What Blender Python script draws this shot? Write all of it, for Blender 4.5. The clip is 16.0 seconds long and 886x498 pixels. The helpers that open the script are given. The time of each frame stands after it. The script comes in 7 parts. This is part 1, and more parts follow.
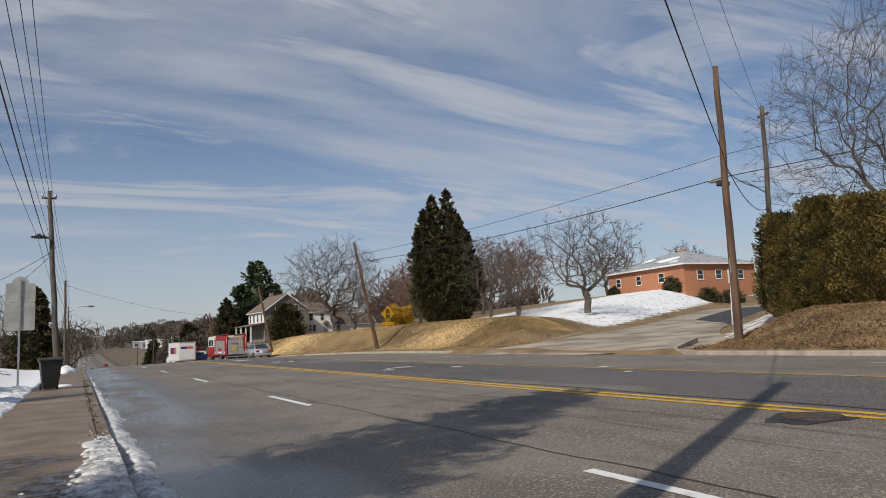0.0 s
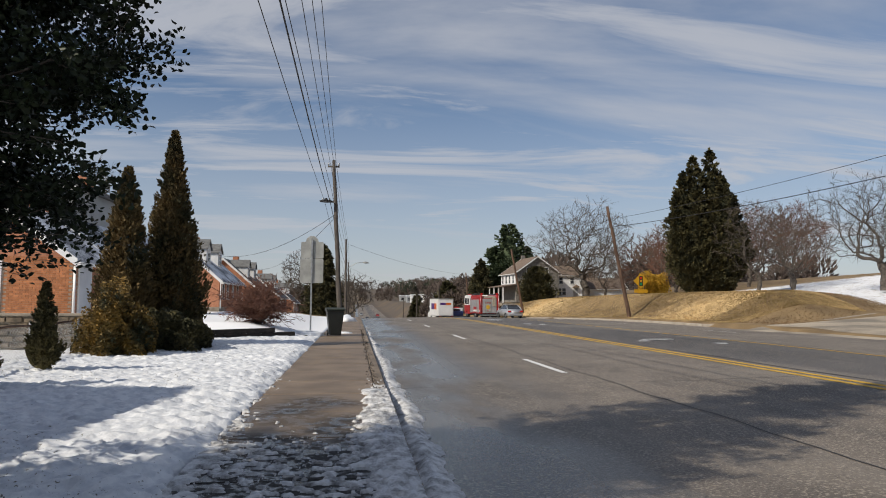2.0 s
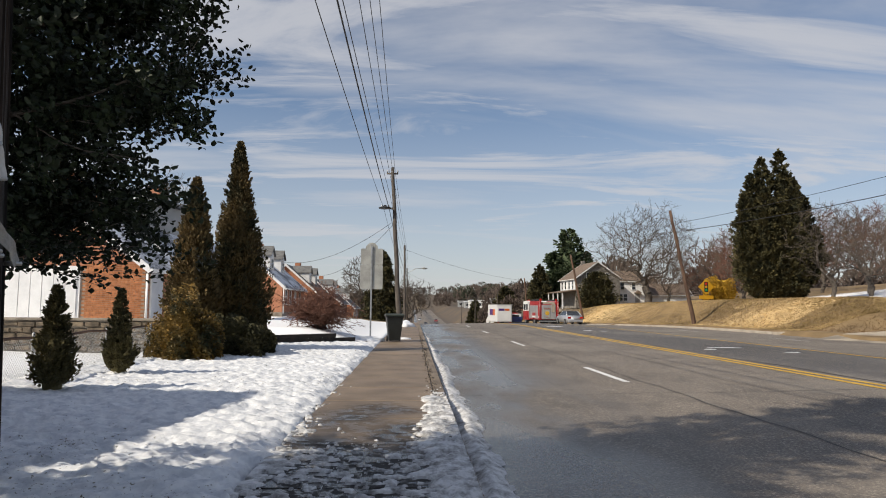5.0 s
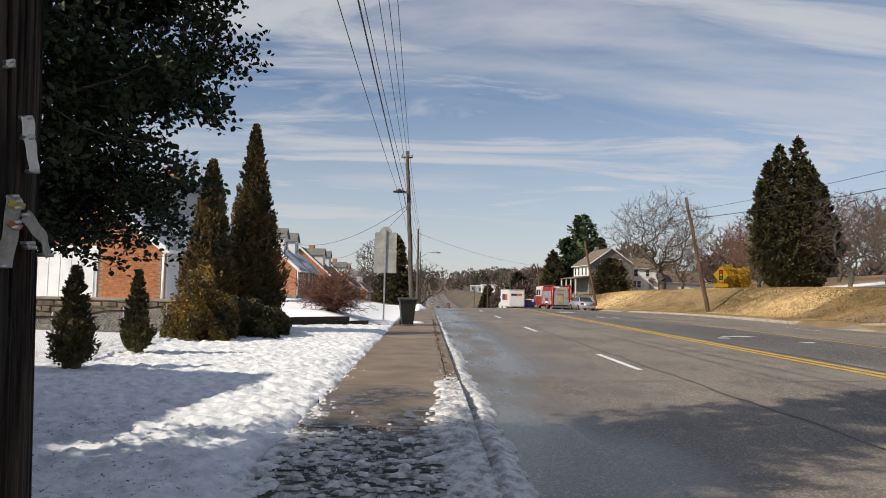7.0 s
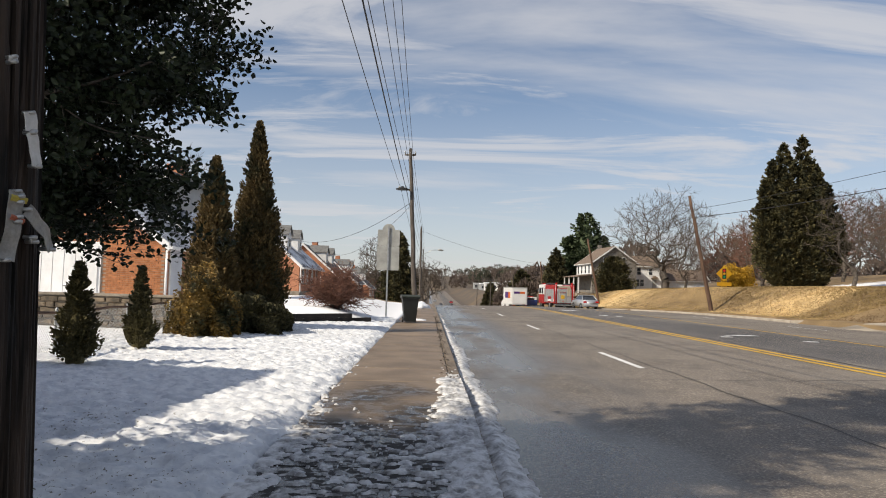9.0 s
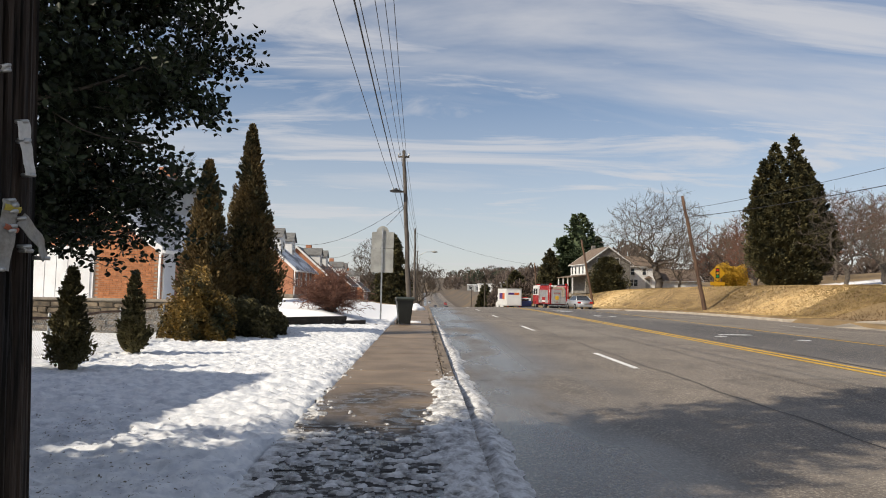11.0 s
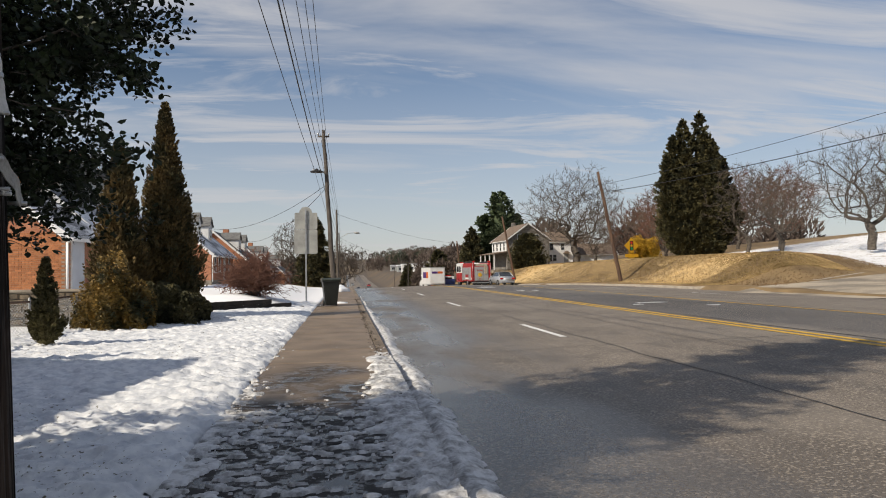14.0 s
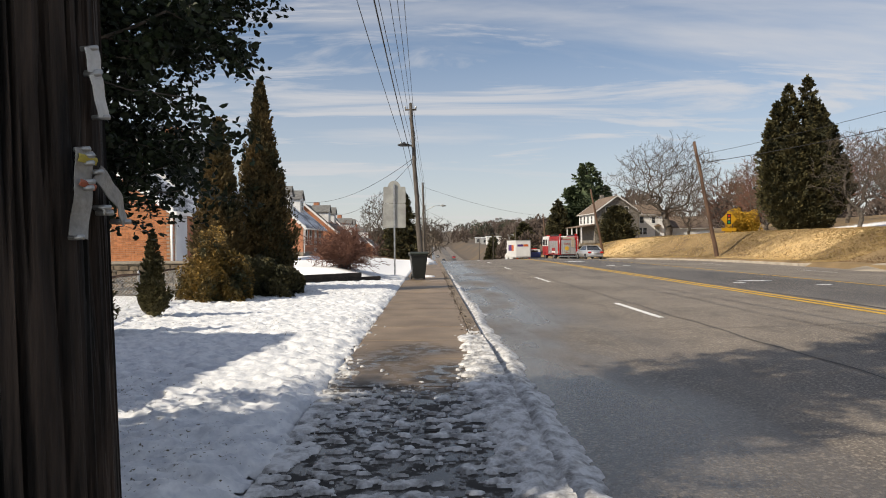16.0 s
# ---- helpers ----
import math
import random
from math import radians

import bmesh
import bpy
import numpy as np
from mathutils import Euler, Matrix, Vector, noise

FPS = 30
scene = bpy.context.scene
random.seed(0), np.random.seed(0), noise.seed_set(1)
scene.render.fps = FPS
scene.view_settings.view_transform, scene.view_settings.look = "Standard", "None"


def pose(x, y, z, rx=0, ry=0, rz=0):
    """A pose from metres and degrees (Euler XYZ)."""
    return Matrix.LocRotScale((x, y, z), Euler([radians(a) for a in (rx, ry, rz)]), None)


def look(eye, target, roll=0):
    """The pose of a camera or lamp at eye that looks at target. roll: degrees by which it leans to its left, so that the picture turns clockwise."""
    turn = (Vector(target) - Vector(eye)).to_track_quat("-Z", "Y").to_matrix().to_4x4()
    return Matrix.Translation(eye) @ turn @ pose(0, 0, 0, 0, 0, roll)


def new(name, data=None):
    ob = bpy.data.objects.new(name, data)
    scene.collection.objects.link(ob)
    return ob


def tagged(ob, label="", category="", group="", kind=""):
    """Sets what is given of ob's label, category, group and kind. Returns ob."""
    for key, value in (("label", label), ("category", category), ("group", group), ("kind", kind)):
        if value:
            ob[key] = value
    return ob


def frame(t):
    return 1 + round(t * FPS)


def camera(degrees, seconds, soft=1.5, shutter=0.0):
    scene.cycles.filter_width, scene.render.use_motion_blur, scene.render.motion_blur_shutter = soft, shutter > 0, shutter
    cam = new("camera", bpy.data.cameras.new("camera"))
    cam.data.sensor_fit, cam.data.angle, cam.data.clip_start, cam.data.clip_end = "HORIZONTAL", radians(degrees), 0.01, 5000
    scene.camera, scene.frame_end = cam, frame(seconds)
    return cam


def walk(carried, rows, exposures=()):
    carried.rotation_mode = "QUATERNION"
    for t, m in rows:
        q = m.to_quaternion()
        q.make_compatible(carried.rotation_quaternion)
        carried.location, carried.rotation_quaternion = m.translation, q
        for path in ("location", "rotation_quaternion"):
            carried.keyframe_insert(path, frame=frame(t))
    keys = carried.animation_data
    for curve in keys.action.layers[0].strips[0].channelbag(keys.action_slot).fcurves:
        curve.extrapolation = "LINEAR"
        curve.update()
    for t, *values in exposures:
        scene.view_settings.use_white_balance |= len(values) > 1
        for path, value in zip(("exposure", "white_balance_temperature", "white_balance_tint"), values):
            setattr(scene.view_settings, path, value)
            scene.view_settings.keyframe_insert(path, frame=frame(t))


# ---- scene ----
cam = camera(66.9, 16.0, soft=1.0)
PATH = [
    (0, (0.14, 0.292, 1.347), (1.095, 2.032, 1.595), -2.9),
    (0.5, (0.126, 0.417, 1.361), (0.806, 2.285, 1.582), -3.0),
    (1, (0.115, 0.549, 1.403), (0.635, 2.472, 1.582), -2.3),
    (1.5, (0.099, 0.557, 1.429), (0.5, 2.511, 1.573), -1.2),
    (2, (0.1, 0.584, 1.432), (0.359, 2.561, 1.589), 0.3),
    (2.5, (0.096, 0.567, 1.43), (0.307, 2.548, 1.6), -0.5),
    (3, (0.095, 0.589, 1.436), (0.281, 2.573, 1.599), -0.1),
    (3.5, (0.088, 0.576, 1.457), (0.239, 2.564, 1.623), 0.3),
    (4, (0.089, 0.586, 1.462), (0.209, 2.574, 1.65), 0.5),
    (6.5, (0.073, 0.591, 1.47), (0.129, 2.586, 1.601), 0.8),
    (7, (0.066, 0.585, 1.484), (0.114, 2.581, 1.608), 1.3),
    (7.5, (0.071, 0.588, 1.482), (0.114, 2.584, 1.6), 1.2),
    (8, (0.07, 0.583, 1.484), (0.108, 2.579, 1.605), 1.4),
    (8.5, (0.073, 0.58, 1.481), (0.11, 2.576, 1.597), 1.6),
    (11, (0.07, 0.576, 1.488), (0.127, 2.572, 1.61), 1.1),
    (11.5, (0.068, 0.578, 1.491), (0.126, 2.574, 1.61), 1.1),
    (12, (0.072, 0.576, 1.487), (0.127, 2.572, 1.599), 0.9),
    (12.5, (0.072, 0.602, 1.484), (0.157, 2.597, 1.589), 0.5),
    (13, (0.064, 0.604, 1.472), (0.181, 2.598, 1.563), 0.2),
    (13.5, (0.014, 0.613, 1.454), (0.175, 2.605, 1.543), 0.7),
    (14, (-0.066, 0.58, 1.409), (0.223, 2.558, 1.473), -0.9),
    (14.5, (-0.169, 0.54, 1.44), (0.171, 2.51, 1.477), -2.0),
    (15, (-0.169, 0.694, 1.486), (0.003, 2.686, 1.547), 0.2),
    (15.5, (-0.167, 0.808, 1.496), (-0.088, 2.804, 1.585), -0.1),
    (16, (-0.16, 0.811, 1.495), (-0.123, 2.811, 1.479), -0.5),
]
walk(cam, [(t, look(eye, target, roll)) for t, eye, target, roll in PATH],
     exposures=[(0, -0.22, 6300, 10), (0.7, -0.3, 6300, 10), (1.5, -0.22, 6350, 10), (3.5, 0.0, 6500, 10), (7, 0.12, 6650, 10), (8.5, 0.2, 6700, 10), (13, 0.2, 6750, 10), (14.2, 0.0, 6750, 10), (16, 0.22, 6850, 10)])

# ---- light ----
SUN_DIR = Vector((-0.884, -0.467, 0.0)).normalized()
SUN_EL = radians(38)
sun_from = Vector((SUN_DIR.x * math.cos(SUN_EL), SUN_DIR.y * math.cos(SUN_EL), math.sin(SUN_EL)))
sun_data = bpy.data.lights.new("sun", "SUN")
sun_data.energy, sun_data.angle, sun_data.color = 4.5, radians(0.55), (1.0, 0.91, 0.77)
sun = new("sun", sun_data)
sun.matrix_basis = look(sun_from * 100, (0, 0, 0))

world = bpy.data.worlds.new("sky")
scene.world = world
world.use_nodes = True
wn, wl = world.node_tree.nodes, world.node_tree.links
wn.clear()


def wnode(kind, **values):
    n = wn.new(kind)
    for k, v in values.items():
        n.inputs[k].default_value = v
    return n


sky = wn.new("ShaderNodeTexSky")
sky.sky_type = "NISHITA"
sky.sun_disc = False
sky.sun_elevation = SUN_EL
sky.sun_rotation = math.atan2(SUN_DIR.x, SUN_DIR.y)
sky.air_density, sky.dust_density, sky.ozone_density = 1.0, 0.3, 4.0
coord = wn.new("ShaderNodeTexCoord")
sep = wn.new("ShaderNodeSeparateXYZ")
wl.new(coord.outputs["Generated"], sep.inputs[0])
zz = wn.new("ShaderNodeMath"); zz.operation = "ADD"; zz.inputs[1].default_value = 0.12
wl.new(sep.outputs["Z"], zz.inputs[0])
zm = wn.new("ShaderNodeMath"); zm.operation = "MAXIMUM"; zm.inputs[1].default_value = 0.05
wl.new(zz.outputs[0], zm.inputs[0])
flat = wn.new("ShaderNodeCombineXYZ")
for axis in "XY":
    d = wn.new("ShaderNodeMath"); d.operation = "DIVIDE"
    wl.new(sep.outputs[axis], d.inputs[0]); wl.new(zm.outputs[0], d.inputs[1])
    wl.new(d.outputs[0], flat.inputs[axis])


def cloud_layer(turn, stretch, offset, scale, rough, lo, hi, warp):
    m = wn.new("ShaderNodeMapping")
    m.inputs["Rotation"].default_value = (0, 0, radians(turn))
    m.inputs["Scale"].default_value = stretch
    m.inputs["Location"].default_value = offset
    wl.new(flat.outputs[0], m.inputs["Vector"])
    n = wnode("ShaderNodeTexNoise", Scale=scale, Detail=7.0, Roughness=rough, Distortion=warp)
    wl.new(m.outputs[0], n.inputs["Vector"])
    r = wn.new("ShaderNodeMapRange")
    r.interpolation_type = "SMOOTHSTEP"
    r.inputs["From Min"].default_value, r.inputs["From Max"].default_value = lo, hi
    wl.new(n.outputs["Fac"], r.inputs["Value"])
    return r.outputs[0]


streak = cloud_layer(28, (0.5, 1.7, 1.0), (0.3, 0.2, 0.0), 1.3, 0.62, 0.42, 0.64, 0.6)
veil = cloud_layer(38, (0.35, 1.0, 1.0), (4.3, 1.2, 2.0), 1.0, 0.55, 0.36, 0.74, 0.6)
both = wn.new("ShaderNodeMath"); both.operation = "MAXIMUM"
wl.new(streak, both.inputs[0]); wl.new(veil, both.inputs[1])
# haze thickens towards the horizon
haze = wn.new("ShaderNodeMapRange")
haze.inputs["From Min"].default_value, haze.inputs["From Max"].default_value = 0.0, 0.33
haze.inputs["To Min"].default_value, haze.inputs["To Max"].default_value = 0.92, 0.0
wl.new(sep.outputs["Z"], haze.inputs["Value"])
cover = wn.new("ShaderNodeMath"); cover.operation = "MAXIMUM"
wl.new(both.outputs[0], cover.inputs[0]); wl.new(haze.outputs[0], cover.inputs[1])
amount = wn.new("ShaderNodeMath"); amount.operation = "MULTIPLY"; amount.inputs[1].default_value = 0.8
wl.new(cover.outputs[0], amount.inputs[0])
mix = wn.new("ShaderNodeMix"); mix.data_type = "RGBA"
wl.new(amount.outputs[0], mix.inputs[0]); wl.new(sky.outputs[0], mix.inputs[6])
mix.inputs[7].default_value = (6.12, 6.22, 6.6, 1)
bg = wnode("ShaderNodeBackground", Strength=0.092)
wl.new(mix.outputs[2], bg.inputs["Color"])
out = wn.new("ShaderNodeOutputWorld")
wl.new(bg.outputs[0], out.inputs[0])


# ---- materials ----
def mat(name, c1, c2, scale=4.0, rough=0.8, bump=0.15, fine=60.0, metal=0.0, spread=(0.35, 0.65), object_random=0.0, coat=0.0, stretch=(1, 1, 1), local=False, island=0.0):
    """Two colours mixed by a coarse and a fine grain, with relief; stretch runs the grain along an axis."""
    m = bpy.data.materials.new(name)
    m.use_nodes = True
    N, L = m.node_tree.nodes, m.node_tree.links
    b = N["Principled BSDF"]
    b.inputs["Roughness"].default_value, b.inputs["Metallic"].default_value = rough, metal
    b.inputs["Coat Weight"].default_value = coat
    if local:
        src = N.new("ShaderNodeTexCoord").outputs["Object"]
    else:
        src = N.new("ShaderNodeNewGeometry").outputs["Position"]
    mp = N.new("ShaderNodeMapping"); mp.inputs["Scale"].default_value = stretch
    L.new(src, mp.inputs["Vector"])
    big, small = N.new("ShaderNodeTexNoise"), N.new("ShaderNodeTexNoise")
    big.inputs["Scale"].default_value, small.inputs["Scale"].default_value = scale, fine
    big.inputs["Detail"].default_value, small.inputs["Detail"].default_value = 5, 3
    for n in (big, small):
        L.new(mp.outputs[0], n.inputs["Vector"])
    add = N.new("ShaderNodeMath"); add.operation = "MULTIPLY_ADD"; add.inputs[1].default_value = 0.35
    L.new(small.outputs["Fac"], add.inputs[0]); L.new(big.outputs["Fac"], add.inputs[2])
    rng = N.new("ShaderNodeMapRange")
    rng.inputs["From Min"].default_value, rng.inputs["From Max"].default_value = spread[0] + 0.17, spread[1] + 0.17
    L.new(add.outputs[0], rng.inputs["Value"])
    value = rng.outputs[0]
    mx = N.new("ShaderNodeMix"); mx.data_type = "RGBA"
    mx.inputs[6].default_value, mx.inputs[7].default_value = (*c1, 1), (*c2, 1)
    L.new(value, mx.inputs[0])
    colour = mx.outputs[2]
    if object_random or island:
        hv = N.new("ShaderNodeHueSaturation")
        src2 = N.new("ShaderNodeObjectInfo").outputs["Random"] if object_random else N.new("ShaderNodeNewGeometry").outputs["Random Per Island"]
        amt = object_random or island
        r2 = N.new("ShaderNodeMapRange")
        r2.inputs["To Min"].default_value, r2.inputs["To Max"].default_value = 1 - amt, 1 + amt
        L.new(src2, r2.inputs["Value"]); L.new(r2.outputs[0], hv.inputs["Value"])
        L.new(colour, hv.inputs["Color"])
        colour = hv.outputs[0]
    L.new(colour, b.inputs["Base Color"])
    if bump:
        bp = N.new("ShaderNodeBump"); bp.inputs["Strength"].default_value = bump; bp.inputs["Distance"].default_value = 0.02
        L.new(add.outputs[0], bp.inputs["Height"]); L.new(bp.outputs[0], b.inputs["Normal"])
    return m


def crusted_snow():
    """Old lawn snow, with bare grass tips poking through in patches."""
    m = mat("crusted_snow", (0.54, 0.565, 0.61), (0.82, 0.83, 0.84), 7.0, 0.7, 1.0, 22.0, spread=(0.3, 0.62))
    N, L = m.node_tree.nodes, m.node_tree.links
    b = N["Principled BSDF"]
    old = b.inputs["Base Color"].links[0].from_socket
    geo = N.new("ShaderNodeNewGeometry")
    a, c = N.new("ShaderNodeTexNoise"), N.new("ShaderNodeTexNoise")
    a.inputs["Scale"].default_value, a.inputs["Detail"].default_value = 0.55, 4
    c.inputs["Scale"].default_value, c.inputs["Detail"].default_value = 34.0, 6
    for n in (a, c):
        L.new(geo.outputs["Position"], n.inputs["Vector"])
    s = N.new("ShaderNodeMath"); s.operation = "MULTIPLY_ADD"; s.inputs[1].default_value = 0.5
    L.new(a.outputs["Fac"], s.inputs[0]); L.new(c.outputs["Fac"], s.inputs[2])
    r = N.new("ShaderNodeMapRange"); r.inputs["From Min"].default_value, r.inputs["From Max"].default_value = 0.93, 0.98
    L.new(s.outputs[0], r.inputs["Value"])
    q = N.new("ShaderNodeMix"); q.data_type = "RGBA"
    L.new(r.outputs[0], q.inputs[0]); L.new(old, q.inputs[6]); q.inputs[7].default_value = (0.10, 0.085, 0.045, 1)
    L.new(q.outputs[2], b.inputs["Base Color"])
    return m


LAWN_SNOW = crusted_snow()
SNOW = mat("snow", (0.74, 0.77, 0.82), (0.86, 0.87, 0.88), 3.0, 0.75, 0.5, 35.0)
SLUSH = mat("slush", (0.20, 0.195, 0.19), (0.66, 0.66, 0.665), 9.0, 0.5, 0.8, 45.0, spread=(0.32, 0.62))
WALK = mat("wet_concrete", (0.14, 0.10, 0.065), (0.23, 0.17, 0.115), 1.6, 0.5, 0.2, 90.0, object_random=0.12)
KERB = mat("old_kerb", (0.13, 0.10, 0.075), (0.24, 0.19, 0.14), 2.5, 0.8, 0.4, 60.0, object_random=0.1)
PALE_KERB = mat("pale_kerb", (0.30, 0.26, 0.21), (0.42, 0.37, 0.31), 2.0, 0.85, 0.2, 40.0, object_random=0.08)
YELLOW = mat("yellow_line", (0.36, 0.21, 0.02), (0.60, 0.36, 0.03), 5.0, 0.7, 0.1, 60.0, spread=(0.25, 0.55))
WHITE_LINE = mat("white_line", (0.42, 0.42, 0.41), (0.72, 0.72, 0.70), 5.0, 0.7, 0.1, 60.0, spread=(0.25, 0.5))
BRICK = mat("orange_brick", (0.31, 0.115, 0.045), (0.45, 0.185, 0.075), 9.0, 0.85, 0.3, 80.0, object_random=0.22)
BRICK_FAR = mat("brick", (0.34, 0.135, 0.07), (0.47, 0.215, 0.12), 7.0, 0.85, 0.3, 60.0)
MORTAR = mat("mortar", (0.27, 0.20, 0.145), (0.36, 0.28, 0.21), 6.0, 0.9, 0.2)
WHITE = mat("white_paint", (0.68, 0.68, 0.67), (0.8, 0.8, 0.79), 2.0, 0.5, 0.05, 30.0)
CONCRETE = mat("concrete", (0.16, 0.135, 0.105), (0.33, 0.285, 0.225), 1.8, 0.9, 0.4, 40.0)
SHINGLE = mat("grey_shingle", (0.10, 0.10, 0.10), (0.19, 0.19, 0.185), 3.0, 0.9, 0.4, 30.0, stretch=(1, 1, 4))
SHINGLE_BROWN = mat("brown_shingle", (0.12, 0.085, 0.065), (0.2, 0.15, 0.11), 3.0, 0.9, 0.4, 30.0)
SIDING = mat("grey_siding", (0.30, 0.31, 0.31), (0.38, 0.39, 0.39), 1.0, 0.6, 0.05, 20.0)
YARD_STONE = mat("tan_yard_stone", (0.07, 0.056, 0.04), (0.20, 0.155, 0.105), 5.0, 0.9, 0.5, 30.0, object_random=0.25)
STONE = mat("grey_stone_wall", (0.12, 0.11, 0.10), (0.26, 0.24, 0.21), 3.5, 0.9, 0.5, 12.0)
# Creosote brown, darkened further to hold the shade on the near pole.
POLE_WOOD = mat("shaded_creosote_wood", (0.002, 0.0015, 0.001), (0.05, 0.035, 0.026), 26.0, 0.95, 1.0, 110.0, stretch=(1, 1, 0.07), spread=(0.40, 0.66), local=True)
POLE_RED = mat("brown_pole_wood", (0.065, 0.036, 0.024), (0.14, 0.083, 0.053), 6.0, 0.85, 0.5, 40.0, stretch=(1, 1, 0.08), local=True)
POLE_GREY = mat("weathered_pole_wood", (0.045, 0.037, 0.031), (0.11, 0.092, 0.076), 6.0, 0.85, 0.5, 40.0, stretch=(1, 1, 0.08), local=True)
BLACK = mat("black_rubber", (0.012, 0.012, 0.013), (0.025, 0.025, 0.026), 5.0, 0.6, 0.05)
STEEL = mat("galvanised_steel", (0.35, 0.36, 0.36), (0.5, 0.51, 0.51), 8.0, 0.45, 0.05, 60.0, metal=0.8)
SIGN_BACK = mat("aluminium_sign_back", (0.30, 0.30, 0.28), (0.42, 0.42, 0.39), 3.0, 0.55, 0.05, 30.0, metal=0.3)
BARK = mat("grey_bark", (0.055, 0.045, 0.038), (0.13, 0.11, 0.09), 6.0, 0.9, 0.5, 30.0)
TWIG = mat("brown_twigs", (0.10, 0.07, 0.05), (0.17, 0.125, 0.095), 5.0, 0.9, 0.0)
TWIG_GREY = mat("grey_twigs", (0.065, 0.052, 0.042), (0.14, 0.115, 0.09), 5.0, 0.9, 0.0)
TWIG_RED = mat("red_brown_twigs", (0.11, 0.05, 0.035), (0.19, 0.09, 0.06), 5.0, 0.9, 0.0)
NEEDLE = mat("dark_needles", (0.018, 0.021, 0.008), (0.088, 0.074, 0.024), 1.4, 0.85, 0.0, 12.0, island=0.35)
NEEDLE_BROWN = mat("bronze_needles", (0.026, 0.028, 0.009), (0.16, 0.105, 0.036), 1.3, 0.85, 0.0, 10.0, island=0.35)
PINE = mat("pine_needles", (0.03, 0.05, 0.02), (0.075, 0.10, 0.045), 0.8, 0.8, 0.0, 8.0, island=0.3)
DRY_GRASS = mat("dry_grass", (0.22, 0.155, 0.06), (0.66, 0.48, 0.24), 0.16, 0.9, 0.0, 1.2, island=0.06)
BROWN_GRASS = mat("brown_grass", (0.12, 0.07, 0.035), (0.28, 0.18, 0.09), 0.5, 0.9, 0.0, 6.0, island=0.35)
HEDGE = mat("hedge_foliage", (0.030, 0.033, 0.008), (0.21, 0.145, 0.034), 1.2, 0.85, 0.0, 9.0, island=0.35)
HOLLY = mat("holly_leaf", (0.008, 0.014, 0.006), (0.02, 0.03, 0.012), 5.0, 0.5, 0.0, 30.0, island=0.3)
GOLD = mat("golden_leaves", (0.022, 0.028, 0.009), (0.26, 0.155, 0.028), 2.2, 0.7, 0.0, 8.0, island=0.35)
HOLLY.node_tree.nodes["Principled BSDF"].inputs["Specular IOR Level"].default_value = 0.25
FORSYTHIA = mat("yellow_blossom", (0.33, 0.19, 0.015), (0.55, 0.34, 0.03), 1.5, 0.8, 0.0, 8.0, island=0.25)


def wet_by_distance(m):
    """Slabs soaked dark under the slush, drying further along."""
    N, L = m.node_tree.nodes, m.node_tree.links
    b = N["Principled BSDF"]
    old = b.inputs["Base Color"].links[0].from_socket
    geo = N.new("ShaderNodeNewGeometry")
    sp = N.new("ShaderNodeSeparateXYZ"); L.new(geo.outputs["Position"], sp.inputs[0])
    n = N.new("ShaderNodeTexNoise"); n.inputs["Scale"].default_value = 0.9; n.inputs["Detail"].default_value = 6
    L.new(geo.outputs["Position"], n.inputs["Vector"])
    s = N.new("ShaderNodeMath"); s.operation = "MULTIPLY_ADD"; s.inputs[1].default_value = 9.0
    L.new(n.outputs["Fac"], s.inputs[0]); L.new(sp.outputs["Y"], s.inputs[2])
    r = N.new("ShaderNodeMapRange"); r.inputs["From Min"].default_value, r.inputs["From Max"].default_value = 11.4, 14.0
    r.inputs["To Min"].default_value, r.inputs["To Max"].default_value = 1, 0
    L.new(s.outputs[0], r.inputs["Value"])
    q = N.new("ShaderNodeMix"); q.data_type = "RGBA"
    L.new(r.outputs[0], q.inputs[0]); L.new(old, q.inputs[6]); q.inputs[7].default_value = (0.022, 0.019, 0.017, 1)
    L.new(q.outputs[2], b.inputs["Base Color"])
    g = N.new("ShaderNodeMapRange"); g.inputs["To Min"].default_value, g.inputs["To Max"].default_value = 0.55, 0.0
    L.new(r.outputs[0], g.inputs["Value"])
    pud = N.new("ShaderNodeTexNoise"); pud.inputs["Scale"].default_value = 5.5; pud.inputs["Detail"].default_value = 6; pud.inputs["Roughness"].default_value = 0.7
    L.new(geo.outputs["Position"], pud.inputs["Vector"])
    pr = N.new("ShaderNodeMapRange"); pr.inputs["From Min"].default_value, pr.inputs["From Max"].default_value = 0.47, 0.53
    pr.inputs["To Min"].default_value, pr.inputs["To Max"].default_value = 0.1, 0.85
    L.new(pud.outputs["Fac"], pr.inputs["Value"])
    pm = N.new("ShaderNodeMath"); pm.operation = "MULTIPLY_ADD"
    L.new(pr.outputs[0], pm.inputs[0]); L.new(r.outputs[0], pm.inputs[1]); L.new(g.outputs[0], pm.inputs[2])
    L.new(pm.outputs[0], b.inputs["Roughness"])


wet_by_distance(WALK)


